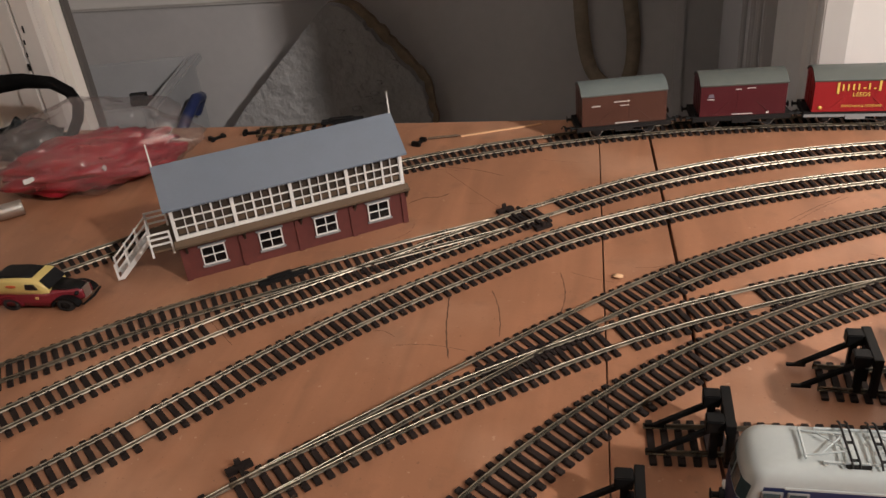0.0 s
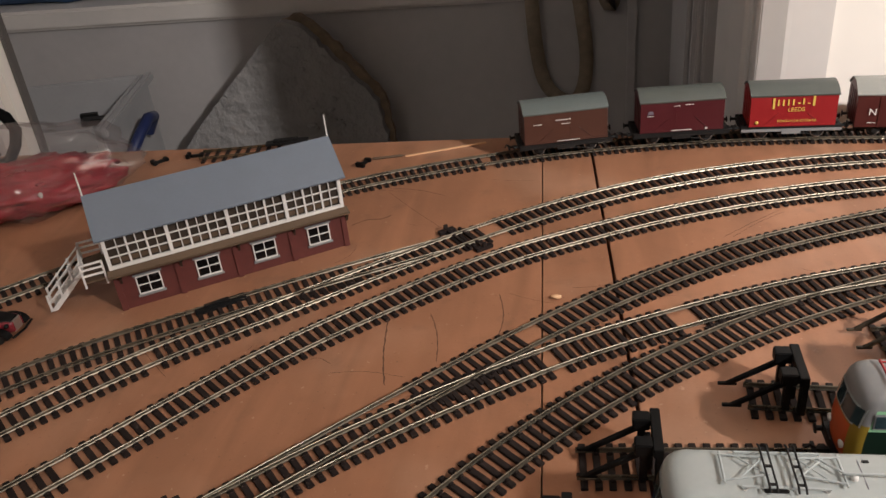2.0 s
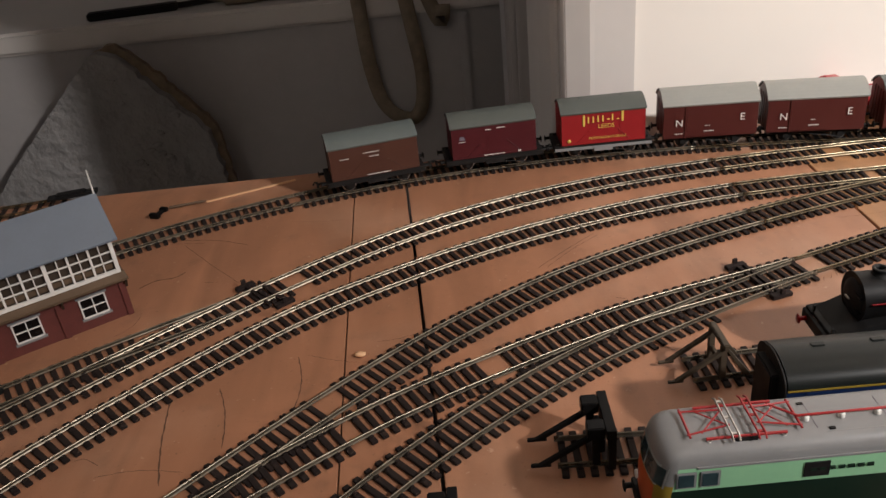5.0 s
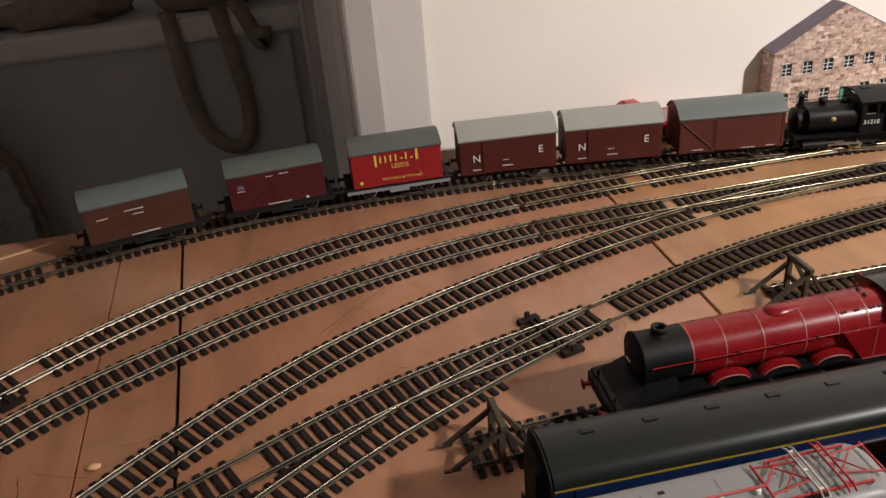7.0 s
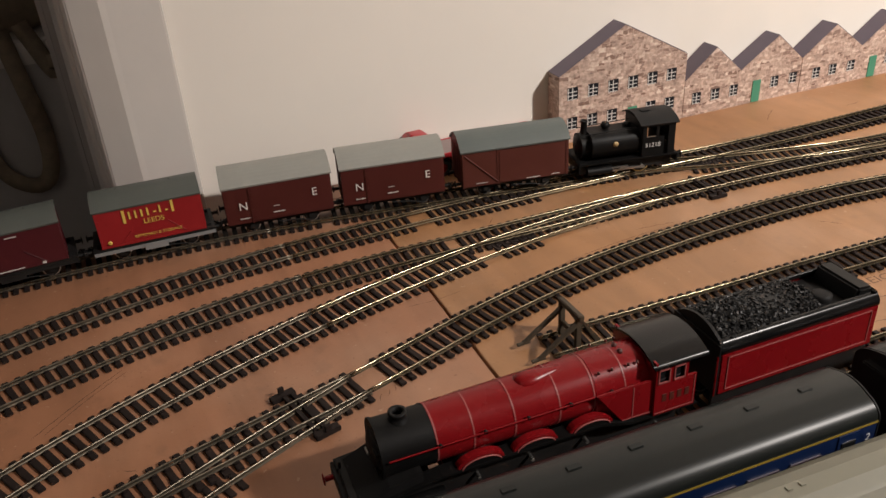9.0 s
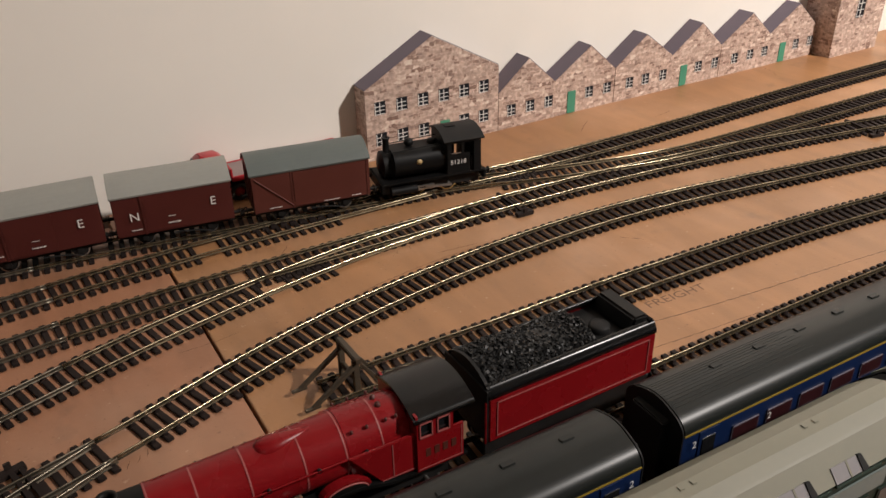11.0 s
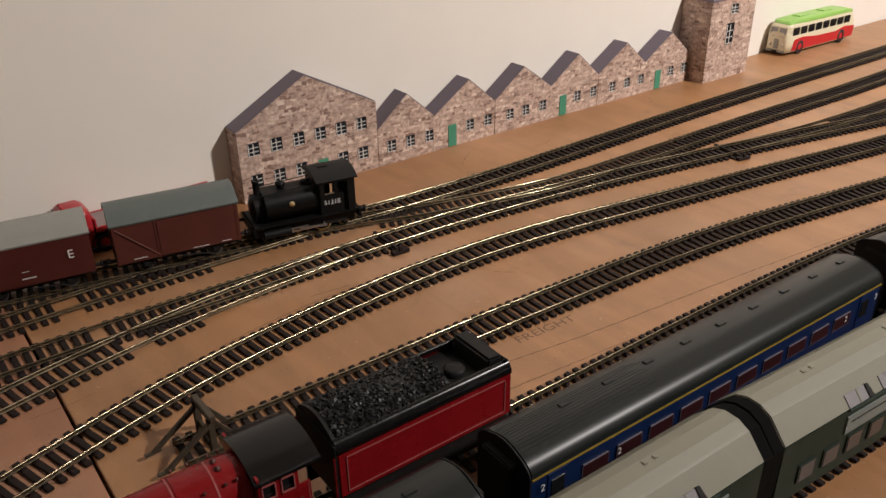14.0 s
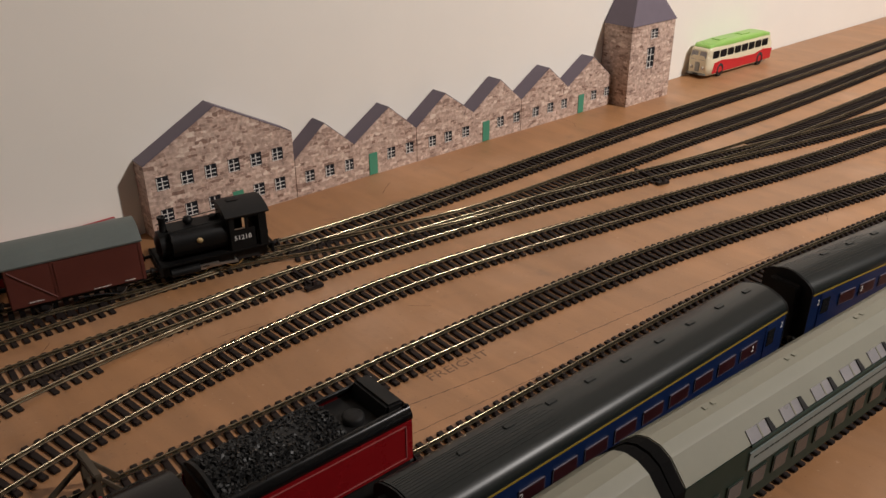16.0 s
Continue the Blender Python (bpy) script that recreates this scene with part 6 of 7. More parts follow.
# ---- signal box ----
def signal_box():
    u = math.degrees(math.atan2(0.079, 0.126))
    b = thing("signal_box", "brick signal box with long white windows and slate-grey roof", "signal box", pose(-0.1785, 0.4560, 0, 0, 0, u))
    L, D = 0.1490, 0.0440
    part("brick_base", Mesh().box(0, L, 0, D, 0, 0.0252), BRICK_RED, b, bevel=0.0003)
    pil = [0.0008, 0.0375, 0.0745, 0.1115, L - 0.0008]
    for x in pil:
        part("pilaster", Mesh().box(x - 0.0018, x + 0.0018, -0.0011, 0, 0, 0.0230), BRICK_RED, b, bevel=0.0002)
        part("bracket", Mesh().prism([(-0.0042, 0.0240), (0, 0.0240), (0, 0.0185)], x + 0.0018, x + 0.0032, "x"), SHELF_DARK, b)
    part("walkway", Mesh().box(-0.0035, L + 0.0035, -0.0050, D + 0.002, 0.0252, 0.0270), BOX_BAND, b, "brown timber walkway", bevel=0.0003)
    part("fascia", Mesh().prism([(-0.0008, 0.0297), (-0.0046, 0.0270), (-0.0040, 0.0258), (0.0005, 0.0258)], -0.0030, L + 0.0030, "x"), BOX_BAND, b, "sloping brown timber band")
    for x in (0.0190, 0.0560, 0.0930, 0.1300):
        w = part("base_window", Mesh().box(x - 0.0072, x + 0.0072, -0.0005, 0.0002, 0.0085, 0.0205), ROOM_BLACK, b, "black shadowed panes")
        part("lintel", Mesh().box(x - 0.0088, x + 0.0088, -0.0016, 0, 0.0213, 0.0220), LOCO_GREY, w)
        f = Mesh()
        for a, c, e, g in ((-0.0076, 0.0076, 0.0080, 0.0088), (-0.0076, 0.0076, 0.0202, 0.0212), (-0.0076, -0.0068, 0.0080, 0.0212), (0.0068, 0.0076, 0.0080, 0.0212), (-0.0003, 0.0003, 0.008, 0.021), (-0.007, 0.007, 0.0142, 0.0148)):
            f.box(x + a, x + c, -0.0012, -0.0002, e, g)
        part("window_frame", f, TOY_WHITE, w)
        part("sill", Mesh().box(x - 0.0086, x + 0.0086, -0.0019, 0, 0.0068, 0.0079), LOCO_GREY, w)
    # upper storey: dark room behind the white glazing
    part("upper_room", Mesh().box(0.001, L - 0.001, 0.0012, D - 0.001, 0.0262, 0.0515), ROOM_DARK, b, "dim brown interior")
    part("floor_inside", Mesh().box(0.002, L - 0.002, 0.0005, 0.0011, 0.0330, 0.0360), BOX_BAND, b)
    zb, zt = 0.0298, 0.0516
    fr = Mesh()
    for z0, z1 in ((zb, zb + 0.0020), (zt - 0.0018, zt)):
        fr.box(-0.0005, L + 0.0005, -0.0014, 0.0004, z0, z1)
    n = 4
    for k in range(n + 1):
        x = L * k / n
        fr.box(x - 0.0011, x + 0.0011, -0.0016, 0.0004, zb, zt)
    part("window_frame", fr, TOY_WHITE, b, "white outer frames")
    for k in range(n):
        xa, xb = L * k / n + 0.0011, L * (k + 1) / n - 0.0011
        g = Mesh()
        za, zc = zb + 0.0020, zt - 0.0018
        for i in range(1, 6):
            x = xa + (xb - xa) * i / 6
            w = 0.00062 if i % 2 == 0 else 0.00030
            g.box(x - w, x + w, -0.0010, 0.0003, za, zc)
        for i in (1, 2):
            z = za + (zc - za) * i / 3
            g.box(xa, xb, -0.0010, 0.0003, z - 0.0003, z + 0.0003)
        part("glazing_bar", g, TOY_WHITE, b)
    # glazed ends
    for x in (-0.0006, L + 0.0006):
        g = Mesh()
        for y in np.linspace(0.0006, D - 0.0006, 7):
            g.box(x - 0.0005, x + 0.0005, y - 0.0005, y + 0.0005, zb, zt)
        for z in np.linspace(zb, zt, 4):
            g.box(x - 0.0005, x + 0.0005, 0, D, z - 0.0005, z + 0.0005)
        part("end_window", g, TOY_WHITE, b)
    rz, ov = 0.0710, 0.0040
    for s in (0, 1):
        ya, yb = (-ov, D / 2) if s == 0 else (D + ov, D / 2)
        pr = [(ya, zt - 0.0008), (yb, rz), (yb, rz + 0.0013), (ya, zt + 0.0005)]
        part("roof", Mesh().prism(pr if s else pr[::-1], -0.0045, L + 0.0045, "x"), BOX_ROOF, b, bevel=0.0002)
    for x in (-0.0035, L + 0.0035):
        part("gable", Mesh().prism([(-ov + 0.001, zt - 0.0008), (D + ov - 0.001, zt - 0.0008), (D / 2, rz)], x - 0.0006, x + 0.0006, "x"), SHELF_DARK if x < 0 else TOY_WHITE, b)
        part("finial", Mesh().tube([(x, D / 2, rz - 0.002), (x, D / 2, rz + 0.0160)], [0.0006, 0.0004], 8), TOY_WHITE, b, "thin white finial")
    # white outside stairs at the west end
    part("landing", Mesh().box(-0.0165, -0.0036, 0.0005, 0.0350, 0.0242, 0.0256), BOX_BAND, b, bevel=0.0002)
    x1, z1, x0, z0 = -0.0165, 0.0250, -0.0430, 0.0010
    for y in (0.0232, 0.0345):
        part("stringer", Mesh().prism([(x0, z0), (x0 + 0.0045, z0), (x1 + 0.0025, z1 - 0.001), (x1, z1 + 0.001)], y - 0.0005, y + 0.0005, "y"), TOY_WHITE, b)
        h = Mesh()
        for o in (0.0055, 0.0105):
            h.tube([(x0 + 0.0005, y, z0 + o), (x1, y, z1 + o)], 0.0006, 6)
        for k in range(4):
            x = x0 + 0.001 + (x1 - x0 - 0.001) * k / 3
            z = z0 + (z1 - z0) * k / 3
            h.box(x - 0.0007, x + 0.0007, y - 0.0005, y + 0.0005, z, z + 0.0118)
        part("stair_rail", h, TOY_WHITE, b)
    for k in range(9):
        x = x0 + 0.003 + (x1 - x0 - 0.002) * k / 9
        part("tread", Mesh().box(x, x + 0.0030, 0.0236, 0.0341, z0 + (z1 - z0) * (k + 0.6) / 9, z0 + (z1 - z0) * (k + 0.6) / 9 + 0.0007), TOY_WHITE, b)
    for ya, yb, xa, xb in ((0.0002, 0.0010, -0.0165, -0.0036), (0.0342, 0.0350, -0.0165, -0.0036), (0.0002, 0.0232, -0.0169, -0.0161)):
        for o in (0.0045, 0.0085, 0.0120):
            part("landing_rail", Mesh().box(xa, xb, ya, yb, 0.0250 + o - 0.0006, 0.0250 + o + 0.0006), TOY_WHITE, b)
    for x, y in ((-0.0165, 0.0006), (-0.0040, 0.0006), (-0.0165, 0.0346), (-0.0040, 0.0346), (-0.0165, 0.0232)):
        part("rail_post", Mesh().box(x - 0.0006, x + 0.0006, y - 0.0006, y + 0.0006, 0.0215, 0.0376), TOY_WHITE, b)


signal_box()


# ---- road vehicles ----
def wheel(parent, x, y, r, w, hub):
    t = part("wheel", Mesh().lathe([(r * 0.55, -w / 2), (r * 0.92, -w / 2), (r, -w * 0.3), (r, w * 0.3), (r * 0.92, w / 2), (r * 0.55, w / 2)], (x, y, r), "y", 20), TYRE, parent)
    part("hub", Mesh().lathe([(0.0001, -w * 0.42), (r * 0.30, -w * 0.42), (r * 0.56, -w * 0.25), (r * 0.56, w * 0.25), (r * 0.30, w * 0.42), (0.0001, w * 0.42)], (x, y, r), "y", 16), hub, t)


def body_loft(stations, n=10):
    """A vehicle body from stations (x, half width, bottom, top, roundness)."""
    rows = []
    for x, w, z0, z1, rd in stations:
        pts = [(x, -w, z0)]
        for k in range(n + 1):
            a = math.pi * (1 - k / n)
            c, s = math.cos(a), math.sin(a)
            pts.append((x, w * math.copysign(abs(c) ** rd, c), z0 + (z1 - z0) * (0.45 + 0.55 * abs(s) ** rd) if True else 0))
        pts.append((x, w, z0))
        rows.append(pts)
    m = Mesh().grid(rows, smooth=True, close=True)
    k = len(rows[0])
    m.f += [tuple(range(k))[::-1], tuple(len(m.v) - k + i for i in range(k))]
    return m


def flatbed():
    t = thing("flatbed_lorry", "red diecast six-wheel flatbed lorry with grey-brown bed", "toy lorry", pose(0.447, 0.7250, 0, 0, 0, 1.0))
    part("cab", body_loft([(0.0000, 0.0110, 0.0060, 0.0165, 0.5), (0.0012, 0.0122, 0.0055, 0.0205, 0.45), (0.0045, 0.0126, 0.0055, 0.0305, 0.42), (0.0075, 0.0126, 0.0055, 0.0325, 0.42), (0.0180, 0.0126, 0.0055, 0.0325, 0.42), (0.0215, 0.0124, 0.0055, 0.0300, 0.42)]), LORRY_RED, t)
    part("cab_peak", Mesh().box(0.006, 0.0085, -0.0045, 0.0045, 0.0318, 0.0338), LORRY_RED, t, bevel=0.0006)
    part("radiator", Mesh().box(-0.0008, 0.0006, -0.0048, 0.0048, 0.0070, 0.0158), MATT_BLACK, t, bevel=0.0005)
    part("front_bumper", Mesh().box(-0.0018, 0.0004, -0.0126, 0.0126, 0.0042, 0.0060), LETTER, t, "pale front bumper", bevel=0.0005)
    for s in (-1, 1):
        part("windscreen", Mesh().add([(0.0009, s * 0.0012, 0.0205), (0.0012, s * 0.0108, 0.0205), (0.0042, s * 0.0105, 0.0285), (0.0040, s * 0.0012, 0.0285), (0.0000, s * 0.0012, 0.0205), (0.0003, s * 0.0108, 0.0205), (0.0033, s * 0.0105, 0.0285), (0.0031, s * 0.0012, 0.0285)], [(0, 1, 2, 3), (7, 6, 5, 4), (0, 4, 5, 1), (1, 5, 6, 2), (2, 6, 7, 3), (3, 7, 4, 0)]), GLASS, t)
        part("side_window", Mesh().box(0.0068, 0.0108, s * 0.0126 - 0.0003, s * 0.0126 + 0.0003, 0.0205, 0.0280).box(0.0122, 0.0170, s * 0.0126 - 0.0003, s * 0.0126 + 0.0003, 0.0205, 0.0280), GLASS, t, bevel=0.0002)
        part("headlamp", Mesh().lathe([(0.0014, -0.0003), (0.0012, -0.0012), (0.0001, -0.0014)], (0.0002, s * 0.0085, 0.0112), "x", 12), LETTER, t)
        part("bed_side", Mesh().box(0.0222, 0.1100, s * 0.0132 - 0.0006, s * 0.0132 + 0.0006, 0.0150, 0.0186), LORRY_RED, t, bevel=0.0002)
        part("chassis_rail", Mesh().box(0.018, 0.105, s * 0.0060 - 0.0010, s * 0.0060 + 0.0010, 0.0090, 0.0150), LORRY_RED, t)
        part("tank", Mesh().tube([(0.046, s * 0.0095, 0.0105), (0.056, s * 0.0095, 0.0105)], 0.0024, 12).tube([(0.060, s * 0.0095, 0.0105), (0.070, s * 0.0095, 0.0105)], 0.0024, 12), LORRY_RED, t)
        for x in (0.0100, 0.0270, 0.0830):
            wheel(t, x, s * 0.0108, 0.0066, 0.0050, LORRY_RED)
            part("mudguard", Mesh().prism([(x + 0.0085 * math.cos(a), 0.0066 + 0.0085 * math.sin(a)) for a in np.linspace(0.15, math.pi - 0.15, 10)] + [(x + 0.0077 * math.cos(a), 0.0066 + 0.0077 * math.sin(a)) for a in np.linspace(math.pi - 0.15, 0.15, 10)], s * 0.0108 - 0.0026, s * 0.0108 + 0.0026, "y"), LORRY_RED if x < 0.02 else MATT_BLACK, t)
    part("bed", Mesh().box(0.0222, 0.1100, -0.0128, 0.0128, 0.0160, 0.0180), LORRY_BED, t, "grey-brown plank bed", bevel=0.0002)
    part("headboard", Mesh().box(0.0222, 0.0236, -0.0128, 0.0128, 0.0180, 0.0240), LORRY_RED, t, bevel=0.0003)
    part("rear_lamp_bar", Mesh().box(0.104, 0.1085, -0.0110, 0.0110, 0.0095, 0.0112), MATT_BLACK, t)


flatbed()


def coach_bus():
    b = thing("toy_bus", "green, cream and red vintage diecast single-deck bus", "toy bus", pose(1.243, 0.7250, 0, 0, 0, -1.0) @ Matrix.Diagonal((1.0, 1.1, 1.18, 1)))
    part("lower_body", body_loft([(0.0, 0.0095, 0.0040, 0.022, 0.5), (0.002, 0.0118, 0.0035, 0.024, 0.4), (0.010, 0.0126, 0.0035, 0.0245, 0.35), (0.130, 0.0126, 0.0035, 0.0245, 0.35), (0.139, 0.0118, 0.0040, 0.024, 0.4), (0.143, 0.0085, 0.0060, 0.020, 0.5)]), BUS_CREAM, b)
    part("upper_body", body_loft([(0.0015, 0.0090, 0.0180, 0.0255, 0.5), (0.004, 0.0112, 0.0180, 0.0300, 0.45), (0.010, 0.0122, 0.0180, 0.0320, 0.42), (0.120, 0.0122, 0.0180, 0.0320, 0.42), (0.134, 0.0116, 0.0180, 0.0305, 0.45), (0.1405, 0.0090, 0.0180, 0.0250, 0.5)]), BUS_CREAM, b)
    rf = body_loft([(0.006, 0.0092, 0.0270, 0.0318, 0.5), (0.010, 0.0112, 0.0265, 0.0334, 0.45), (0.040, 0.0116, 0.0265, 0.0345, 0.45), (0.120, 0.0116, 0.0265, 0.0342, 0.45), (0.133, 0.0108, 0.0265, 0.0322, 0.5), (0.1385, 0.0080, 0.0260, 0.0285, 0.5)])
    part("roof", rf, BUS_GREEN, b, "bright green domed roof")
    for x in (0.040, 0.088):
        part("roof_hatch", Mesh().box(x - 0.009, x + 0.009, -0.0050, 0.0050, 0.0335, 0.0350), BUS_GREEN, b, bevel=0.0005)
    for s in (-1, 1):
        q = s * 0.0124
        for k in range(8):
            x = 0.0155 + k * 0.0150
            part("window", Mesh().box(x - 0.0062, x + 0.0062, q - 0.0006, q + 0.0006, 0.0195, 0.0268), GLASS, b, bevel=0.0004)
        part("flash", Mesh().prism([(0.010, 0.0045), (0.137, 0.0045), (0.139, 0.0150), (0.118, 0.0165), (0.100, 0.0135), (0.060, 0.0140), (0.030, 0.0165), (0.014, 0.0150)], s * 0.0127 - 0.0004, s * 0.0127 + 0.0004, "y"), BUS_RED, b, "sweeping red side panel", bevel=0.0002)
        part("wing", Mesh().prism([(0.026 + 0.0110 * math.cos(a), 0.0060 + 0.0100 * math.sin(a)) for a in np.linspace(0, math.pi, 12)], s * 0.0128 - 0.0006, s * 0.0128 + 0.0006, "y"), BUS_RED, b)
        for x in (0.026, 0.112):
            wheel(b, x, s * 0.0112, 0.0070, 0.0048, BUS_RED)
        part("headlamp", Mesh().lathe([(0.0014, -0.0002), (0.0012, -0.0010), (0.0001, -0.0012)], (0.0005, s * 0.0070, 0.0110), "x", 12), LETTER, b)
    part("grille", Mesh().box(-0.0008, 0.0008, -0.0028, 0.0028, 0.0065, 0.0160), ROOF_GREY, b, bevel=0.0006)
    part("front_bumper", Mesh().box(-0.0016, 0.0006, -0.0115, 0.0115, 0.0035, 0.0055), ROOF_GREY, b, bevel=0.0005)
    part("number_plate", Mesh().box(-0.0020, -0.0015, -0.0030, 0.0030, 0.0034, 0.0052), MATT_BLACK, b)

    for y in (-1, 1):
        w = part("windscreen_frame", Mesh().prism([(0.0002, 0.0172), (0.0040, 0.0172), (0.0052, 0.0276), (0.0018, 0.0276)], min(y * 0.0004, y * 0.0100), max(y * 0.0004, y * 0.0100), "y"), BUS_CREAM, b, bevel=0.0003)
        part("windscreen", Mesh().prism([(-0.0001, 0.0180), (0.0030, 0.0180), (0.0042, 0.0268), (0.0014, 0.0268)], min(y * 0.0011, y * 0.0092), max(y * 0.0011, y * 0.0092), "y"), WINDOW_GREY, w, "grey cloudy windscreen pane", bevel=0.0003)
        part("headlamp", Mesh().lathe([(0.0016, 0.0004), (0.0017, -0.0008), (0.0001, -0.0012)], (0.0006, y * 0.0068, 0.0105), "x", 12), STEEL, b)
    part("roof_dome", body_loft([(0.0040, 0.0082, 0.0270, 0.0300, 0.5), (0.0062, 0.0100, 0.0268, 0.0322, 0.48), (0.0105, 0.0114, 0.0266, 0.0336, 0.45)]), BUS_GREEN, b)


coach_bus()


def small_van():
    v = thing("toy_van", "cream-yellow and maroon vintage diecast delivery van with black bonnet", "toy van", pose(-0.2910, 0.4285, 0, 0, 0, 1.0) @ Matrix.Diagonal((1.10, 1.05, 0.80, 1)))
    part("lower_body", body_loft([(0.0, 0.0092, 0.0050, 0.0150, 0.35), (0.002, 0.0105, 0.0045, 0.0160, 0.3), (0.034, 0.0105, 0.0045, 0.0160, 0.3), (0.038, 0.0080, 0.0060, 0.0165, 0.4), (0.050, 0.0058, 0.0070, 0.0162, 0.45), (0.053, 0.0046, 0.0075, 0.0150, 0.5)]), CAR_MAROON, v)
    part("upper_body", body_loft([(0.0006, 0.0088, 0.0130, 0.0235, 0.4), (0.003, 0.0100, 0.0130, 0.0272, 0.38), (0.018, 0.0100, 0.0130, 0.0282, 0.38), (0.030, 0.0098, 0.0130, 0.0272, 0.4), (0.0355, 0.0090, 0.0130, 0.0190, 0.5)]), CAR_YELLOW, v)
    part("roof", body_loft([(0.002, 0.0068, 0.0250, 0.0272, 0.4), (0.005, 0.0074, 0.0250, 0.0287, 0.38), (0.018, 0.0074, 0.0250, 0.0293, 0.38), (0.0265, 0.0068, 0.0250, 0.0286, 0.4)]), MATT_BLACK, v, "black roof panel")
    part("bonnet", body_loft([(0.036, 0.0066, 0.0120, 0.0188, 0.5), (0.044, 0.0058, 0.0110, 0.0178, 0.5), (0.052, 0.0042, 0.0080, 0.0165, 0.5)]), BLACK, v)
    part("radiator", Mesh().box(0.0518, 0.0532, -0.0038, 0.0038, 0.0060, 0.0158), STEEL, v, bevel=0.0006)
    part("windscreen", Mesh().add([(0.0310, -0.0078, 0.0255), (0.0310, 0.0078, 0.0255), (0.0358, 0.0082, 0.0185), (0.0358, -0.0082, 0.0185), (0.0318, -0.0078, 0.0260), (0.0318, 0.0078, 0.0260), (0.0366, 0.0082, 0.0190), (0.0366, -0.0082, 0.0190)], [(0, 1, 2, 3), (7, 6, 5, 4), (0, 4, 5, 1), (1, 5, 6, 2), (2, 6, 7, 3), (3, 7, 4, 0)]), GLASS, v)
    for s in (-1, 1):
        part("side_window", Mesh().prism([(0.0225, 0.0192), (0.0300, 0.0192), (0.0282, 0.0238), (0.0230, 0.0238)], s * 0.0100 - 0.0004, s * 0.0100 + 0.0004, "y"), GLASS, v)
        part("emblem", Mesh().lathe([(0.0001, 0), (0.0026, 0), (0.0026, 0.0003), (0.0001, 0.0003)], (0, 0, 0), "y", 16, Matrix.Translation((0.0135, s * 0.0101, 0.0215)) @ Matrix.Diagonal((1.3, 1, 0.5, 1))), ORANGE, v)
        part("crest", Mesh().box(0.0270, 0.0290, s * 0.0106 - 0.0002, s * 0.0106 + 0.0002, 0.0110, 0.0130), CAR_YELLOW, v)
        for x in (0.0100, 0.0440):
            wheel(v, x, s * 0.0092, 0.0055, 0.0030, MATT_BLACK)
            part("mudguard", Mesh().prism([(x + 0.0085 * math.cos(a), 0.0050 + 0.0075 * math.sin(a)) for a in np.linspace(0.0, math.pi, 12)] + [(x + 0.0068 * math.cos(a), 0.0050 + 0.0062 * math.sin(a)) for a in np.linspace(math.pi, 0.0, 12)], s * 0.0090 - 0.0026, s * 0.0090 + 0.0026, "y"), BLACK if x > 0.02 else CAR_MAROON, v, bevel=0.0003)
        part("headlamp", Mesh().lathe([(0.0017, 0), (0.0015, 0.0012), (0.0001, 0.0015)], (0.0500, s * 0.0062, 0.0135), "x", 12), BLACK, v)
    part("front_bumper", Mesh().tube([(0.0545, -0.0095, 0.0060), (0.0560, 0, 0.0060), (0.0545, 0.0095, 0.0060)], 0.0008, 8), BLACK, v)


small_van()


# ---- small things on the baseboard ----
def lump(n, m, size, centre, amp, freq, seed, flat=None):
    """An uneven rounded body; flat: its lower limit."""
    rows = []
    off = Vector((seed * 3.1, seed * 1.7, seed * 0.9))
    for i in range(n + 1):
        th = math.pi * i / n
        row = []
        for j in range(m):
            ph = 2 * math.pi * j / m
            d = Vector((math.sin(th) * math.cos(ph), math.sin(th) * math.sin(ph), math.cos(th)))
            k = 1 + amp * noise.fractal(d * freq + off, 0.8, 2.0, 4)
            p = Vector((d.x * size[0] * k, d.y * size[1] * k, d.z * size[2] * k)) + Vector(centre)
            if flat is not None and p.z < flat:
                p.z = flat + 0.0002 * (j % 2)
            row.append(tuple(p))
        rows.append(row)
    return Mesh().grid(rows, close=True)


bag = thing("plastic_bag", "clear polythene bag full of bright red plastic pieces", "plastic bag", pose(-0.335, 0.612, 0, 0, 0, 28))
film = part("bag_film", lump(26, 40, (0.082, 0.056, 0.034), (0, 0, 0.028), 0.20, 2.3, 4, 0.0004), FILM, bag, "crinkled clear film")
part("filling", lump(26, 44, (0.068, 0.045, 0.018), (0, 0, 0.0160), 0.24, 5.0, 9, 0.0006), BAG_RED, bag, "mass of red plastic mouldings")
rng = random.Random(11)
bits = Mesh()
for i in range(90):
    a, r = rng.uniform(0, 6.283), math.sqrt(rng.random())
    x, y = 0.064 * r * math.cos(a), 0.041 * r * math.sin(a)
    zz = 0.013 + (0.75 + 0.25 * rng.random()) * 0.021 * (1 - r * r * 0.9)
    bits.box(-rng.uniform(0.003, 0.009), rng.uniform(0.003, 0.009), -0.003, rng.uniform(0.001, 0.004), -0.001, rng.uniform(0.0005, 0.0015), m=pose(x, y, zz, rng.uniform(-16, 16), rng.uniform(-16, 16), rng.uniform(0, 360)))
tagged(part("red_piece", bits, BAG_RED, bag, "heaped red plastic mouldings"), kind="stuff")
for x, y, a in ((-0.045, -0.036, 20), (0.012, -0.040, 80)):
    part("paper_tag", Mesh().box(-0.004, 0.004, -0.002, 0.002, 0, 0.0008), TOY_WHITE, bag).matrix_local = pose(x, y, 0.022, 60, 0, a)

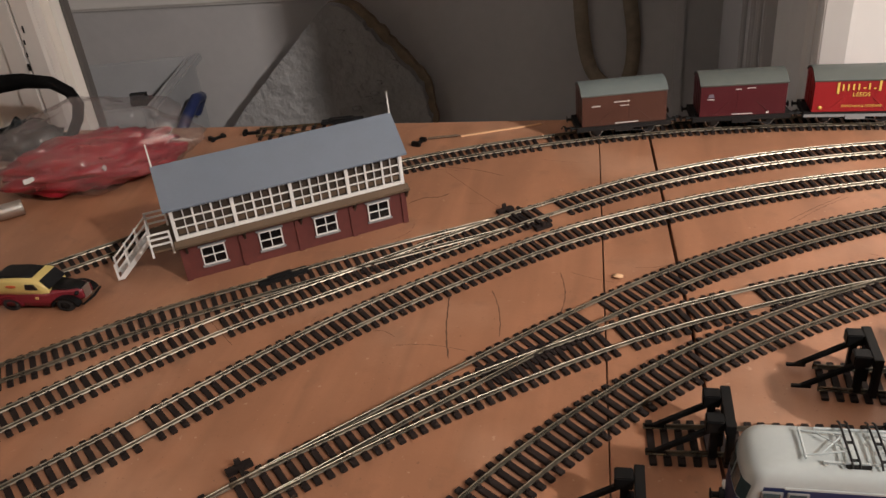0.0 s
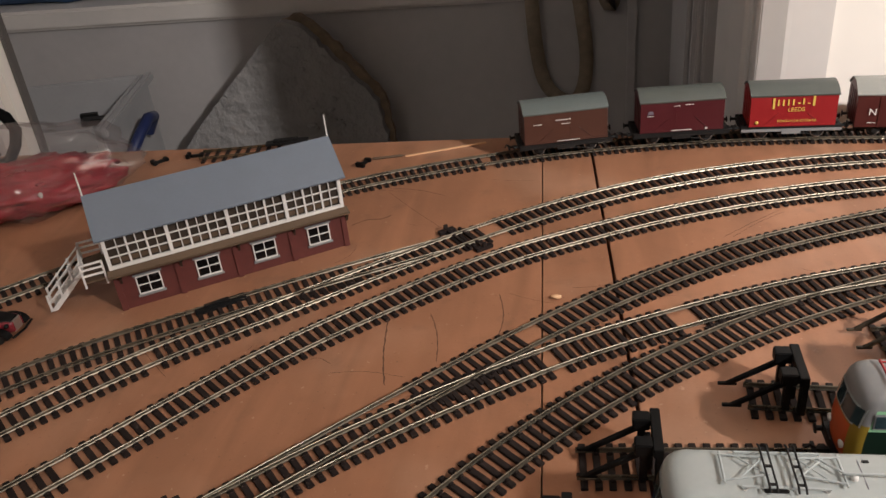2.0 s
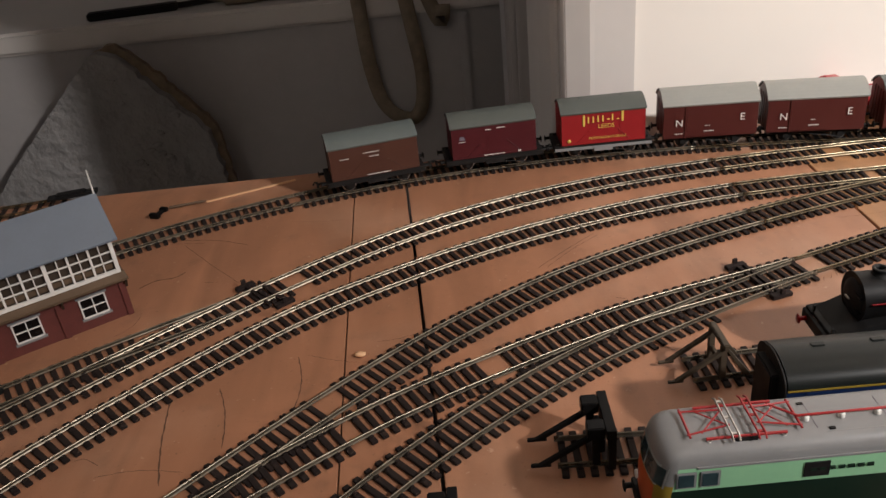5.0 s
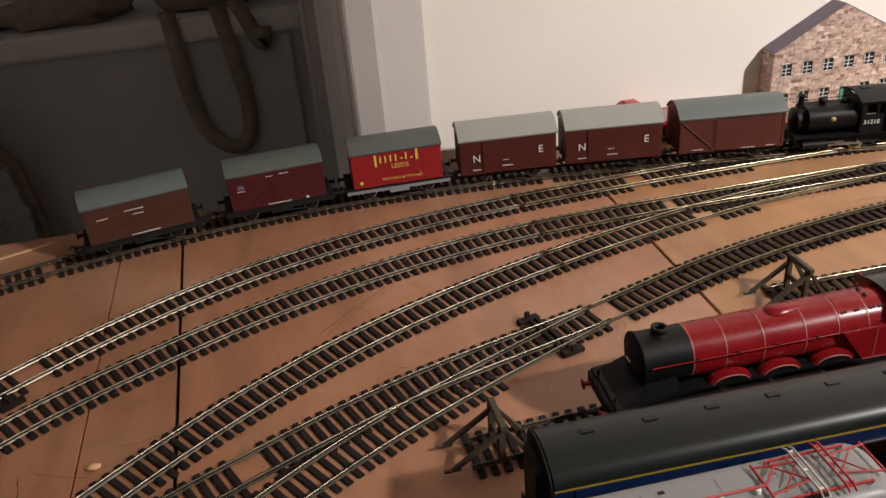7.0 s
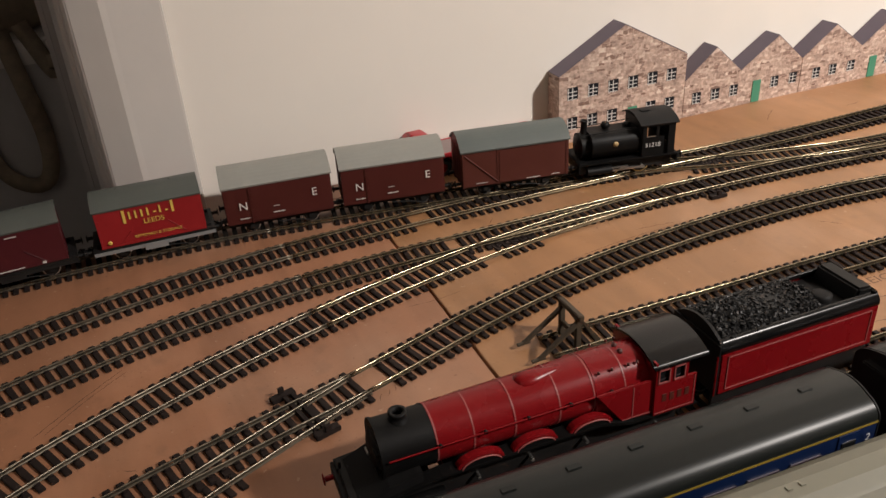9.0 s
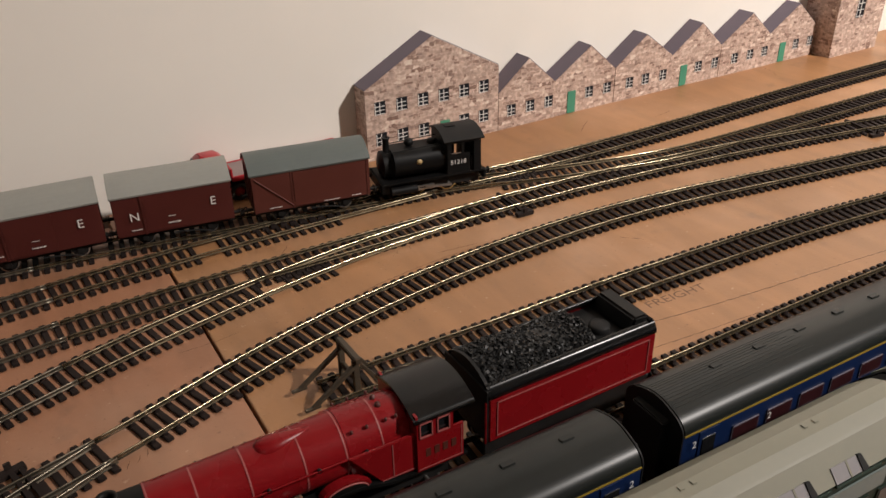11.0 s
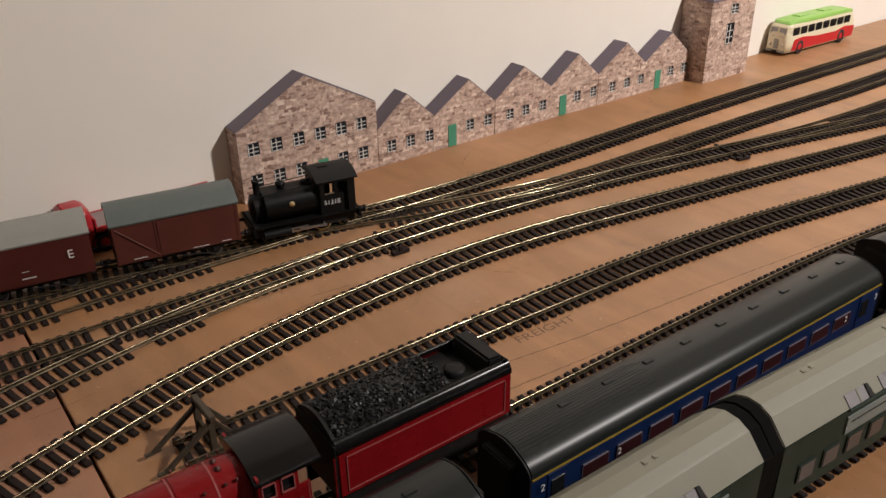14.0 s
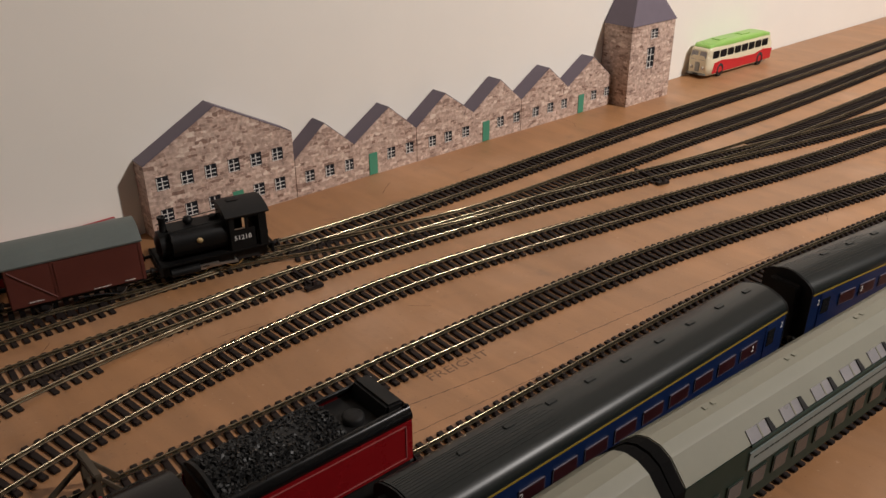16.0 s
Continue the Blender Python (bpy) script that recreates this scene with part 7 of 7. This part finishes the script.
strap = Mesh()
pts = [(-0.66, 0.69, 0.004), (-0.60, 0.685, 0.040), (-0.53, 0.68, 0.058), (-0.470, 0.68, 0.0600), (-0.430, 0.68, 0.0635), (-0.403, 0.68, 0.0610), (-0.388, 0.68, 0.0520), (-0.383, 0.68, 0.0400), (-0.390, 0.682, 0.0250), (-0.405, 0.685, 0.008), (-0.430, 0.69, 0.0035)]
strap.tube(pts, [0.010, 0.010, 0.010, 0.0090, 0.0068, 0.0056, 0.0052, 0.0052, 0.0050, 0.005, 0.0034], 12)
solid("cable_loop", strap, BELLOWS, "thick black padded strap arching over the board", "strap")
FOIL = mat("black_shiny_plastic", (0.02, 0.022, 0.024), 0.18, var=0.4, scale=60, bump=1.0, bscale=90)
solid("plastic_wrap", lump(16, 24, (0.030, 0.022, 0.018), (0, 0, 0.015), 0.35, 3.0, 9, 0.0004), FOIL, "crumpled shiny black plastic wrapping", "wrapping", pose(-0.425, 0.655, 0))
solid("white_tub", Mesh().lathe([(0.0001, 0.0), (0.016, 0.0), (0.019, 0.006), (0.020, 0.026), (0.0175, 0.032), (0.0001, 0.033)], (0, 0, 0), "z", 24), TOY_WHITE, "small rounded white plastic tub", "tub", pose(-0.482, 0.640, 0))
solid("metal_tube", Mesh().tube([(-0.015, 0, 0.0062), (0.015, 0, 0.0062)], 0.006, 18).tube([(-0.017, 0, 0.0062), (-0.015, 0, 0.0062)], 0.0062, 18), STEEL, "short bright metal tube lying down", "tube", pose(-0.372, 0.537, 0, 0, 0, 40))

solid("wood_strip", Mesh().box(-0.0352, 0.0352, -0.0011, 0.0011, 0, 0.0012), STICK, "thin pale strip of bare wood", "wood strip", pose(-0.005, 0.697, 0.0001, 0, 0, 20), bevel=0.0002)
solid("pencil", Mesh().tube([(-0.014, 0, 0.0012), (0.010, 0, 0.0012), (0.014, 0, 0.0012)], [0.0011, 0.0011, 0.0002], 6), BOX_BAND, "short brown pencil stub", "pencil", pose(-0.052, 0.683, 0.0001, 0, 0, 12))
loose = thing("loose_track", "short loose length of track lying behind the signal box", "railway track", pose(-0.190, 0.703, 0, 0, 0, 9))
for y in (-GAUGE / 2, GAUGE / 2):
    part("rail", Mesh().box(-0.036, 0.036, y - 0.0005, y + 0.0005, SL_H, RAIL_TOP), RAIL, loose)
for k in range(8):
    o = part("sleeper", SLEEPER_MESH, SLEEPER, loose)
    o.matrix_local = pose(-0.032 + k * 0.0092, 0, 0.0001)
solid("black_strip", Mesh().box(-0.019, 0.019, -0.0045, 0.0045, 0, 0.0022).box(-0.012, 0.010, -0.003, 0.003, 0.0022, 0.0040), MATT_BLACK, "flat black plastic moulding", "plastic part", pose(-0.150, 0.7135, 0.0051, 0, 0, 12), bevel=0.0004)
for x, y, a in ((-0.262, 0.690, 50), (-0.233, 0.700, 10), (-0.071, 0.672, 70)):
    solid("point_part", Mesh().box(-0.007, 0.007, -0.0016, 0.0016, 0, 0.0024).box(-0.0075, -0.004, -0.004, 0.004, 0, 0.0040).box(0.004, 0.0075, -0.003, 0.003, 0, 0.0032), BLACK, "small loose black point lever moulding", "plastic part", pose(x, y, 0.0001, 0, 0, a), bevel=0.0004, group="loose plastic parts")

solid("point_motor", Mesh().box(-0.0160, 0.0160, -0.0030, 0.0030, 0, 0.0030).box(-0.0100, 0.0060, -0.0022, 0.0022, 0.0030, 0.0042), MATT_BLACK, "flat black plastic turnout motor beside the sleepers", "turnout motor", pose(-0.1160, 0.4600, 0.0001, 0, 0, 36.7), bevel=0.0004)

# hand levers at the turnouts
for key, x, side in (("2", 0.030, -1), ("2", 0.026, 1), ("4b", -0.066, 1), ("4b", 0.318, -1), ("4b", 0.312, 1), ("3", 0.625, -1), ("3", 0.935, -1)):
    px, py, a = on_line(key, x)
    lv = thing("point_lever", "black plastic turnout lever beside the sleepers", "point lever", pose(px, py, 0, 0, 0, a), "turnout levers")
    part("lever_box", Mesh().box(-0.0062, 0.0062, side * 0.0178 - 0.0022, side * 0.0178 + 0.0022, 0.0001, 0.0027), SLEEPER, lv, bevel=0.0003)
    part("handle", Mesh().box(-0.0014, 0.0014, side * 0.0190 - 0.0008, side * 0.0190 + 0.0008, 0.0027, 0.0058), SLEEPER, lv, bevel=0.0002)
    part("tie_bar", Mesh().box(-0.0010, 0.0010, -0.0150, 0.0150, 0.0010, 0.0030), SLEEPER, lv)


# pencil lines, hairline splits and scribbles on the boards
def mark(pts, w, wobble=0.0008):
    rng = random.Random(int(pts[0][0] * 9000))
    p = spline(pts, 0.0025) if len(pts) > 2 else np.linspace(pts[0], pts[1], 24)
    p = p + np.array([[rng.uniform(-1, 1) * wobble * 0.3, rng.uniform(-1, 1) * wobble * 0.3] for _ in p])
    m = Mesh()
    d = np.gradient(p, axis=0)
    d /= np.linalg.norm(d, axis=1)[:, None] + 1e-9
    rows = []
    for i, (q, t) in enumerate(zip(p, d)):
        ww = w * (0.5 + 0.5 * math.sin(i * 0.9) ** 2) * (0.3 if i in (0, len(p) - 1) else 1) / 2
        rows.append([(q[0] - t[1] * ww, q[1] + t[0] * ww, 0.00006), (q[0] + t[1] * ww, q[1] - t[0] * ww, 0.00006)])
    m.grid(rows, smooth=False)
    part("pencil_mark", m, PENCIL, base)


mark([(0.585, 0.459), (0.656, 0.449), (0.716, 0.443), (0.80, 0.434), (0.92, 0.418)], 0.0006)
mark([(0.575, 0.440), (0.641, 0.434), (0.715, 0.427), (0.80, 0.421)], 0.0005)
mark([(-0.057, 0.563), (-0.045, 0.572), (-0.036, 0.573), (-0.030, 0.579)], 0.0011)
mark([(-0.045, 0.625), (-0.019, 0.620), (0.008, 0.607)], 0.0007)
mark([(-0.040, 0.618), (-0.010, 0.580), (0.020, 0.545)], 0.0004)
mark([(-0.007, 0.447), (-0.003, 0.41), (0.003, 0.383)], 0.0010)
mark([(0.017, 0.452), (0.024, 0.43), (0.027, 0.405)], 0.0007)
mark([(0.056, 0.472), (0.060, 0.45), (0.058, 0.425)], 0.0007)
mark([(0.196, 0.538), (0.216, 0.556), (0.238, 0.574)], 0.0005)
mark([(0.201, 0.537), (0.220, 0.556), (0.241, 0.572)], 0.0004)
mark([(0.46, 0.555), (0.52, 0.568), (0.60, 0.572)], 0.0004)
rng = random.Random(3)
for x, y, a, n in ((0.619, 0.4705, 0, 7), (0.642, 0.5405, 12, 5), (0.525, 0.588, 10, 4), (0.350, 0.492, 20, 4), (-0.083, 0.415, 35, 5), (0.700, 0.534, -5, 4), (0.030, 0.352, 30, 3)):
    for k in range(n):
        cx, cy = x + k * 0.0048 * math.cos(radians(a)), y + k * 0.0048 * math.sin(radians(a))
        mark([(cx, cy), (cx + rng.uniform(-0.001, 0.002), cy + 0.003), (cx + rng.uniform(0.001, 0.003), cy + rng.uniform(0.003, 0.006))], 0.00045)
for k in range(46):
    cx, cy, a, ln = rng.uniform(-0.15, 1.15), rng.uniform(0.37, 0.70), rng.uniform(0, 3.14), rng.uniform(0.008, 0.05)
    bend = rng.uniform(-0.004, 0.004)
    mark([(cx, cy), (cx + ln / 2 * math.cos(a) + bend, cy + ln / 2 * math.sin(a) * 0.6 - bend), (cx + ln * math.cos(a), cy + ln * math.sin(a) * 0.6)], rng.uniform(0.00025, 0.0005))
sign("pencil_writing", "FREIGHT", 0.0085, PENCIL_GREY, base, (0.6356, 0.4672, 0.00007), -3.0, 1.25, 0.0)
solid("pebble", lump(8, 10, (0.0034, 0.0022, 0.0012), (0, 0, 0.0011), 0.3, 2, 2, 0.0), STICK, "small pale splinter lying on the board", "splinter", pose(0.090, 0.467, 0.0001))
for x, y in ((0.057, 0.7115), (0.084, 0.7110)):
    part("filled_screw_hole", Mesh().lathe([(0.0001, 0.0001), (0.0028, 0.0001), (0.0030, 0.00002)], (x, y, 0), "z", 14), STICK, base)

# ---- things in the space beyond the doorway ----
sl_out = [(-0.78, -0.888), (-0.245, -0.888), (-0.250, -0.30), (-0.258, -0.225), (-0.300, -0.172), (-0.345, -0.118), (-0.380, -0.083), (-0.402, -0.064), (-0.430, -0.066), (-0.470, -0.104), (-0.540, -0.172), (-0.620, -0.250), (-0.690, -0.330)]
def ragged(pts, step, amp, seed):
    """A closed outline broken into short uneven steps, as a torn edge is."""
    r, out = random.Random(seed), []
    for (xa, za), (xb, zb) in zip(pts, pts[1:] + pts[:1]):
        n = max(1, int(math.hypot(xb - xa, zb - za) / step)) if max(za, zb) > -0.45 else 1
        for k in range(n):
            w = amp if xa > -0.42 else amp * 0.35
            out.append((xa + (xb - xa) * k / n + r.uniform(-w, w), za + (zb - za) * k / n + r.uniform(-w, w)))
    return out


slabt = thing("plaster_slab", "broken grey plaster slab with crumbled brown edge leaning upright", "plaster slab", pose(0, 1.50, -0.012))
part("face", Mesh().prism(ragged(sl_out, 0.012, 0.0032, 4), 0.0, 0.022, "y"), PLASTER, slabt)
back = [(x + (0.010 if x > -0.42 else 0.002), z + (0.010 if x > -0.42 and z > -0.5 else 0.001 if z > -0.5 else 0)) for x, z in sl_out]
part("broken_edge", Mesh().prism(ragged(back, 0.010, 0.0028, 8), 0.0225, 0.036, "y"), PLASTER_EDGE, slabt)
rng = random.Random(21)
for k in range(16):
    cx, cz, r = rng.uniform(-0.42, -0.28), rng.uniform(-0.27, -0.10), rng.uniform(0.002, 0.006)
    if cz < -0.064 - abs(cx + 0.41) * 0.9:
        part("chip", lump(6, 9, (r * 1.6, 0.0016, r), (cx, -0.0002, cz), 0.5, 1.8, k + 3), PLASTER, slabt)
crate = thing("storage_unit", "white plastic storage box with papers in its open top", "storage box", pose(-0.795, 1.310, 0, 0, 0, 12))
for a in ((-0.13, -0.118, -0.145, 0.145), (0.118, 0.13, -0.145, 0.145), (-0.118, 0.118, -0.145, -0.133), (-0.118, 0.118, 0.133, 0.145)):
    part("panel", Mesh().box(*a, -0.90, -0.150), SHADE_WHITE, crate, bevel=0.003)
for xr in (-0.135, 0.135):
    part("rim", Mesh().box(xr - 0.007, xr + 0.007, -0.155, 0.155, -0.166, -0.150), SHADE_WHITE, crate, bevel=0.003)
part("base", Mesh().box(-0.117, 0.117, -0.132, 0.132, -0.245, -0.232), SHADE_WHITE, crate)
for k in range(5):
    part("paper", Mesh().box(-0.10 + 0.02 * k, 0.05 + 0.012 * k, -0.10 + 0.01 * k, 0.06, -0.2315 + 0.006 * k, -0.2285 + 0.006 * k), ROOF_GREY if k % 2 else SHADE_WHITE, crate)
part("dark_clip", Mesh().box(0.03, 0.08, 0.03, 0.05, -0.204, -0.192), MATT_BLACK, crate)
part("dark_clip", Mesh().box(-0.02, 0.02, -0.03, -0.02, -0.204, -0.194), MATT_BLACK, crate)
part("dark_clip", Mesh().box(0.02, 0.05, 0.06, 0.07, -0.204, -0.190), MATT_BLACK, crate)
part("carry_handle", Mesh().tube([(0.134, -0.070, -0.235), (0.152, -0.050, -0.205), (0.160, -0.002, -0.190), (0.156, 0.045, -0.202), (0.136, 0.058, -0.235)], 0.010, 10), NAVY, crate, "navy blue carrying handle")
hb = thing("shoulder_bag", "brown canvas shoulder bag with its strap hanging down", "bag", pose(0.10, 1.66, 0))
part("bag_body", lump(14, 22, (0.11, 0.05, 0.06), (0, 0.0, 0.012), 0.18, 1.6, 3, -0.0445), STRAP, hb)
def band(pts, w):
    """A flat strap hanging in a plane that faces the doorway."""
    p = spline([(a, b) for a, b, _ in pts], 0.01)
    m = Mesh()
    rows = []
    d = np.gradient(p, axis=0)
    d /= np.linalg.norm(d, axis=1)[:, None]
    for i, (q, t) in enumerate(zip(p, d)):
        nx, nz = -t[1], t[0]
        rows.append([(q[0] - nx * w, -0.080 + 0.004 * math.sin(i * 0.4), q[1] - nz * w), (q[0] + nx * w, -0.083 + 0.004 * math.sin(i * 0.4 + 1), q[1] + nz * w), (q[0] + nx * w, -0.077 + 0.004 * math.sin(i * 0.4 + 1), q[1] + nz * w), (q[0] - nx * w, -0.074 + 0.004 * math.sin(i * 0.4), q[1] - nz * w)])
    m.grid(rows, close=True)
    return m


part("hanging_strap", band([(-0.070, -0.03, 0), (-0.066, -0.12, 0), (-0.058, -0.20, 0), (-0.030, -0.262, 0), (0.006, -0.275, 0), (0.030, -0.215, 0), (0.026, -0.14, 0), (0.016, -0.07, 0), (0.010, -0.02, 0)], 0.013), STRAP, hb)
part("hanging_strap", band([(0.040, -0.02, 0), (0.055, -0.06, 0), (0.074, -0.10, 0), (0.080, -0.06, 0)], 0.013), STRAP, hb)
solid("cloth", lump(14, 24, (0.10, 0.05, 0.032), (0, 0, 0.026), 0.35, 2.0, 6, -0.0005), STRAP, "dark brown bundle of cloth on the worktop", "cloth", pose(-0.14, 1.665, -0.0445))
solid("hand_tool", Mesh().box(-0.10, 0.06, -0.012, 0.012, 0, 0.014).tube([(0.06, 0, 0.007), (0.14, 0.01, 0.007)], 0.006, 8), MATT_BLACK, "dark hand tool lying on the worktop", "tool", pose(-0.36, 1.640, -0.0448, 0, 0, 8), bevel=0.003)
solid("folded_cloth", lump(10, 24, (0.24, 0.06, 0.030), (0, 0, 0.024), 0.25, 2.2, 12, -0.0005), DULL_BLUE, "folded dull blue cloth lying on the worktop", "cloth", pose(-0.98, 1.70, -0.0445))
for k, (x, z, w) in enumerate(((-0.4534, 0.083, 0.0014), (-0.4578, 0.058, 0.0024), (-0.4550, 0.071, 0.0010), (-0.4500, 0.094, 0.0012))):
    part("scuff_mark", Mesh().box(x - w / 2, x + w / 2, WY - 0.0146, WY - 0.0132, z, z + 0.0045 + 0.002 * (k % 2)), MATT_BLACK, bpy.data.objects["trim_west"], "small dark scuff")
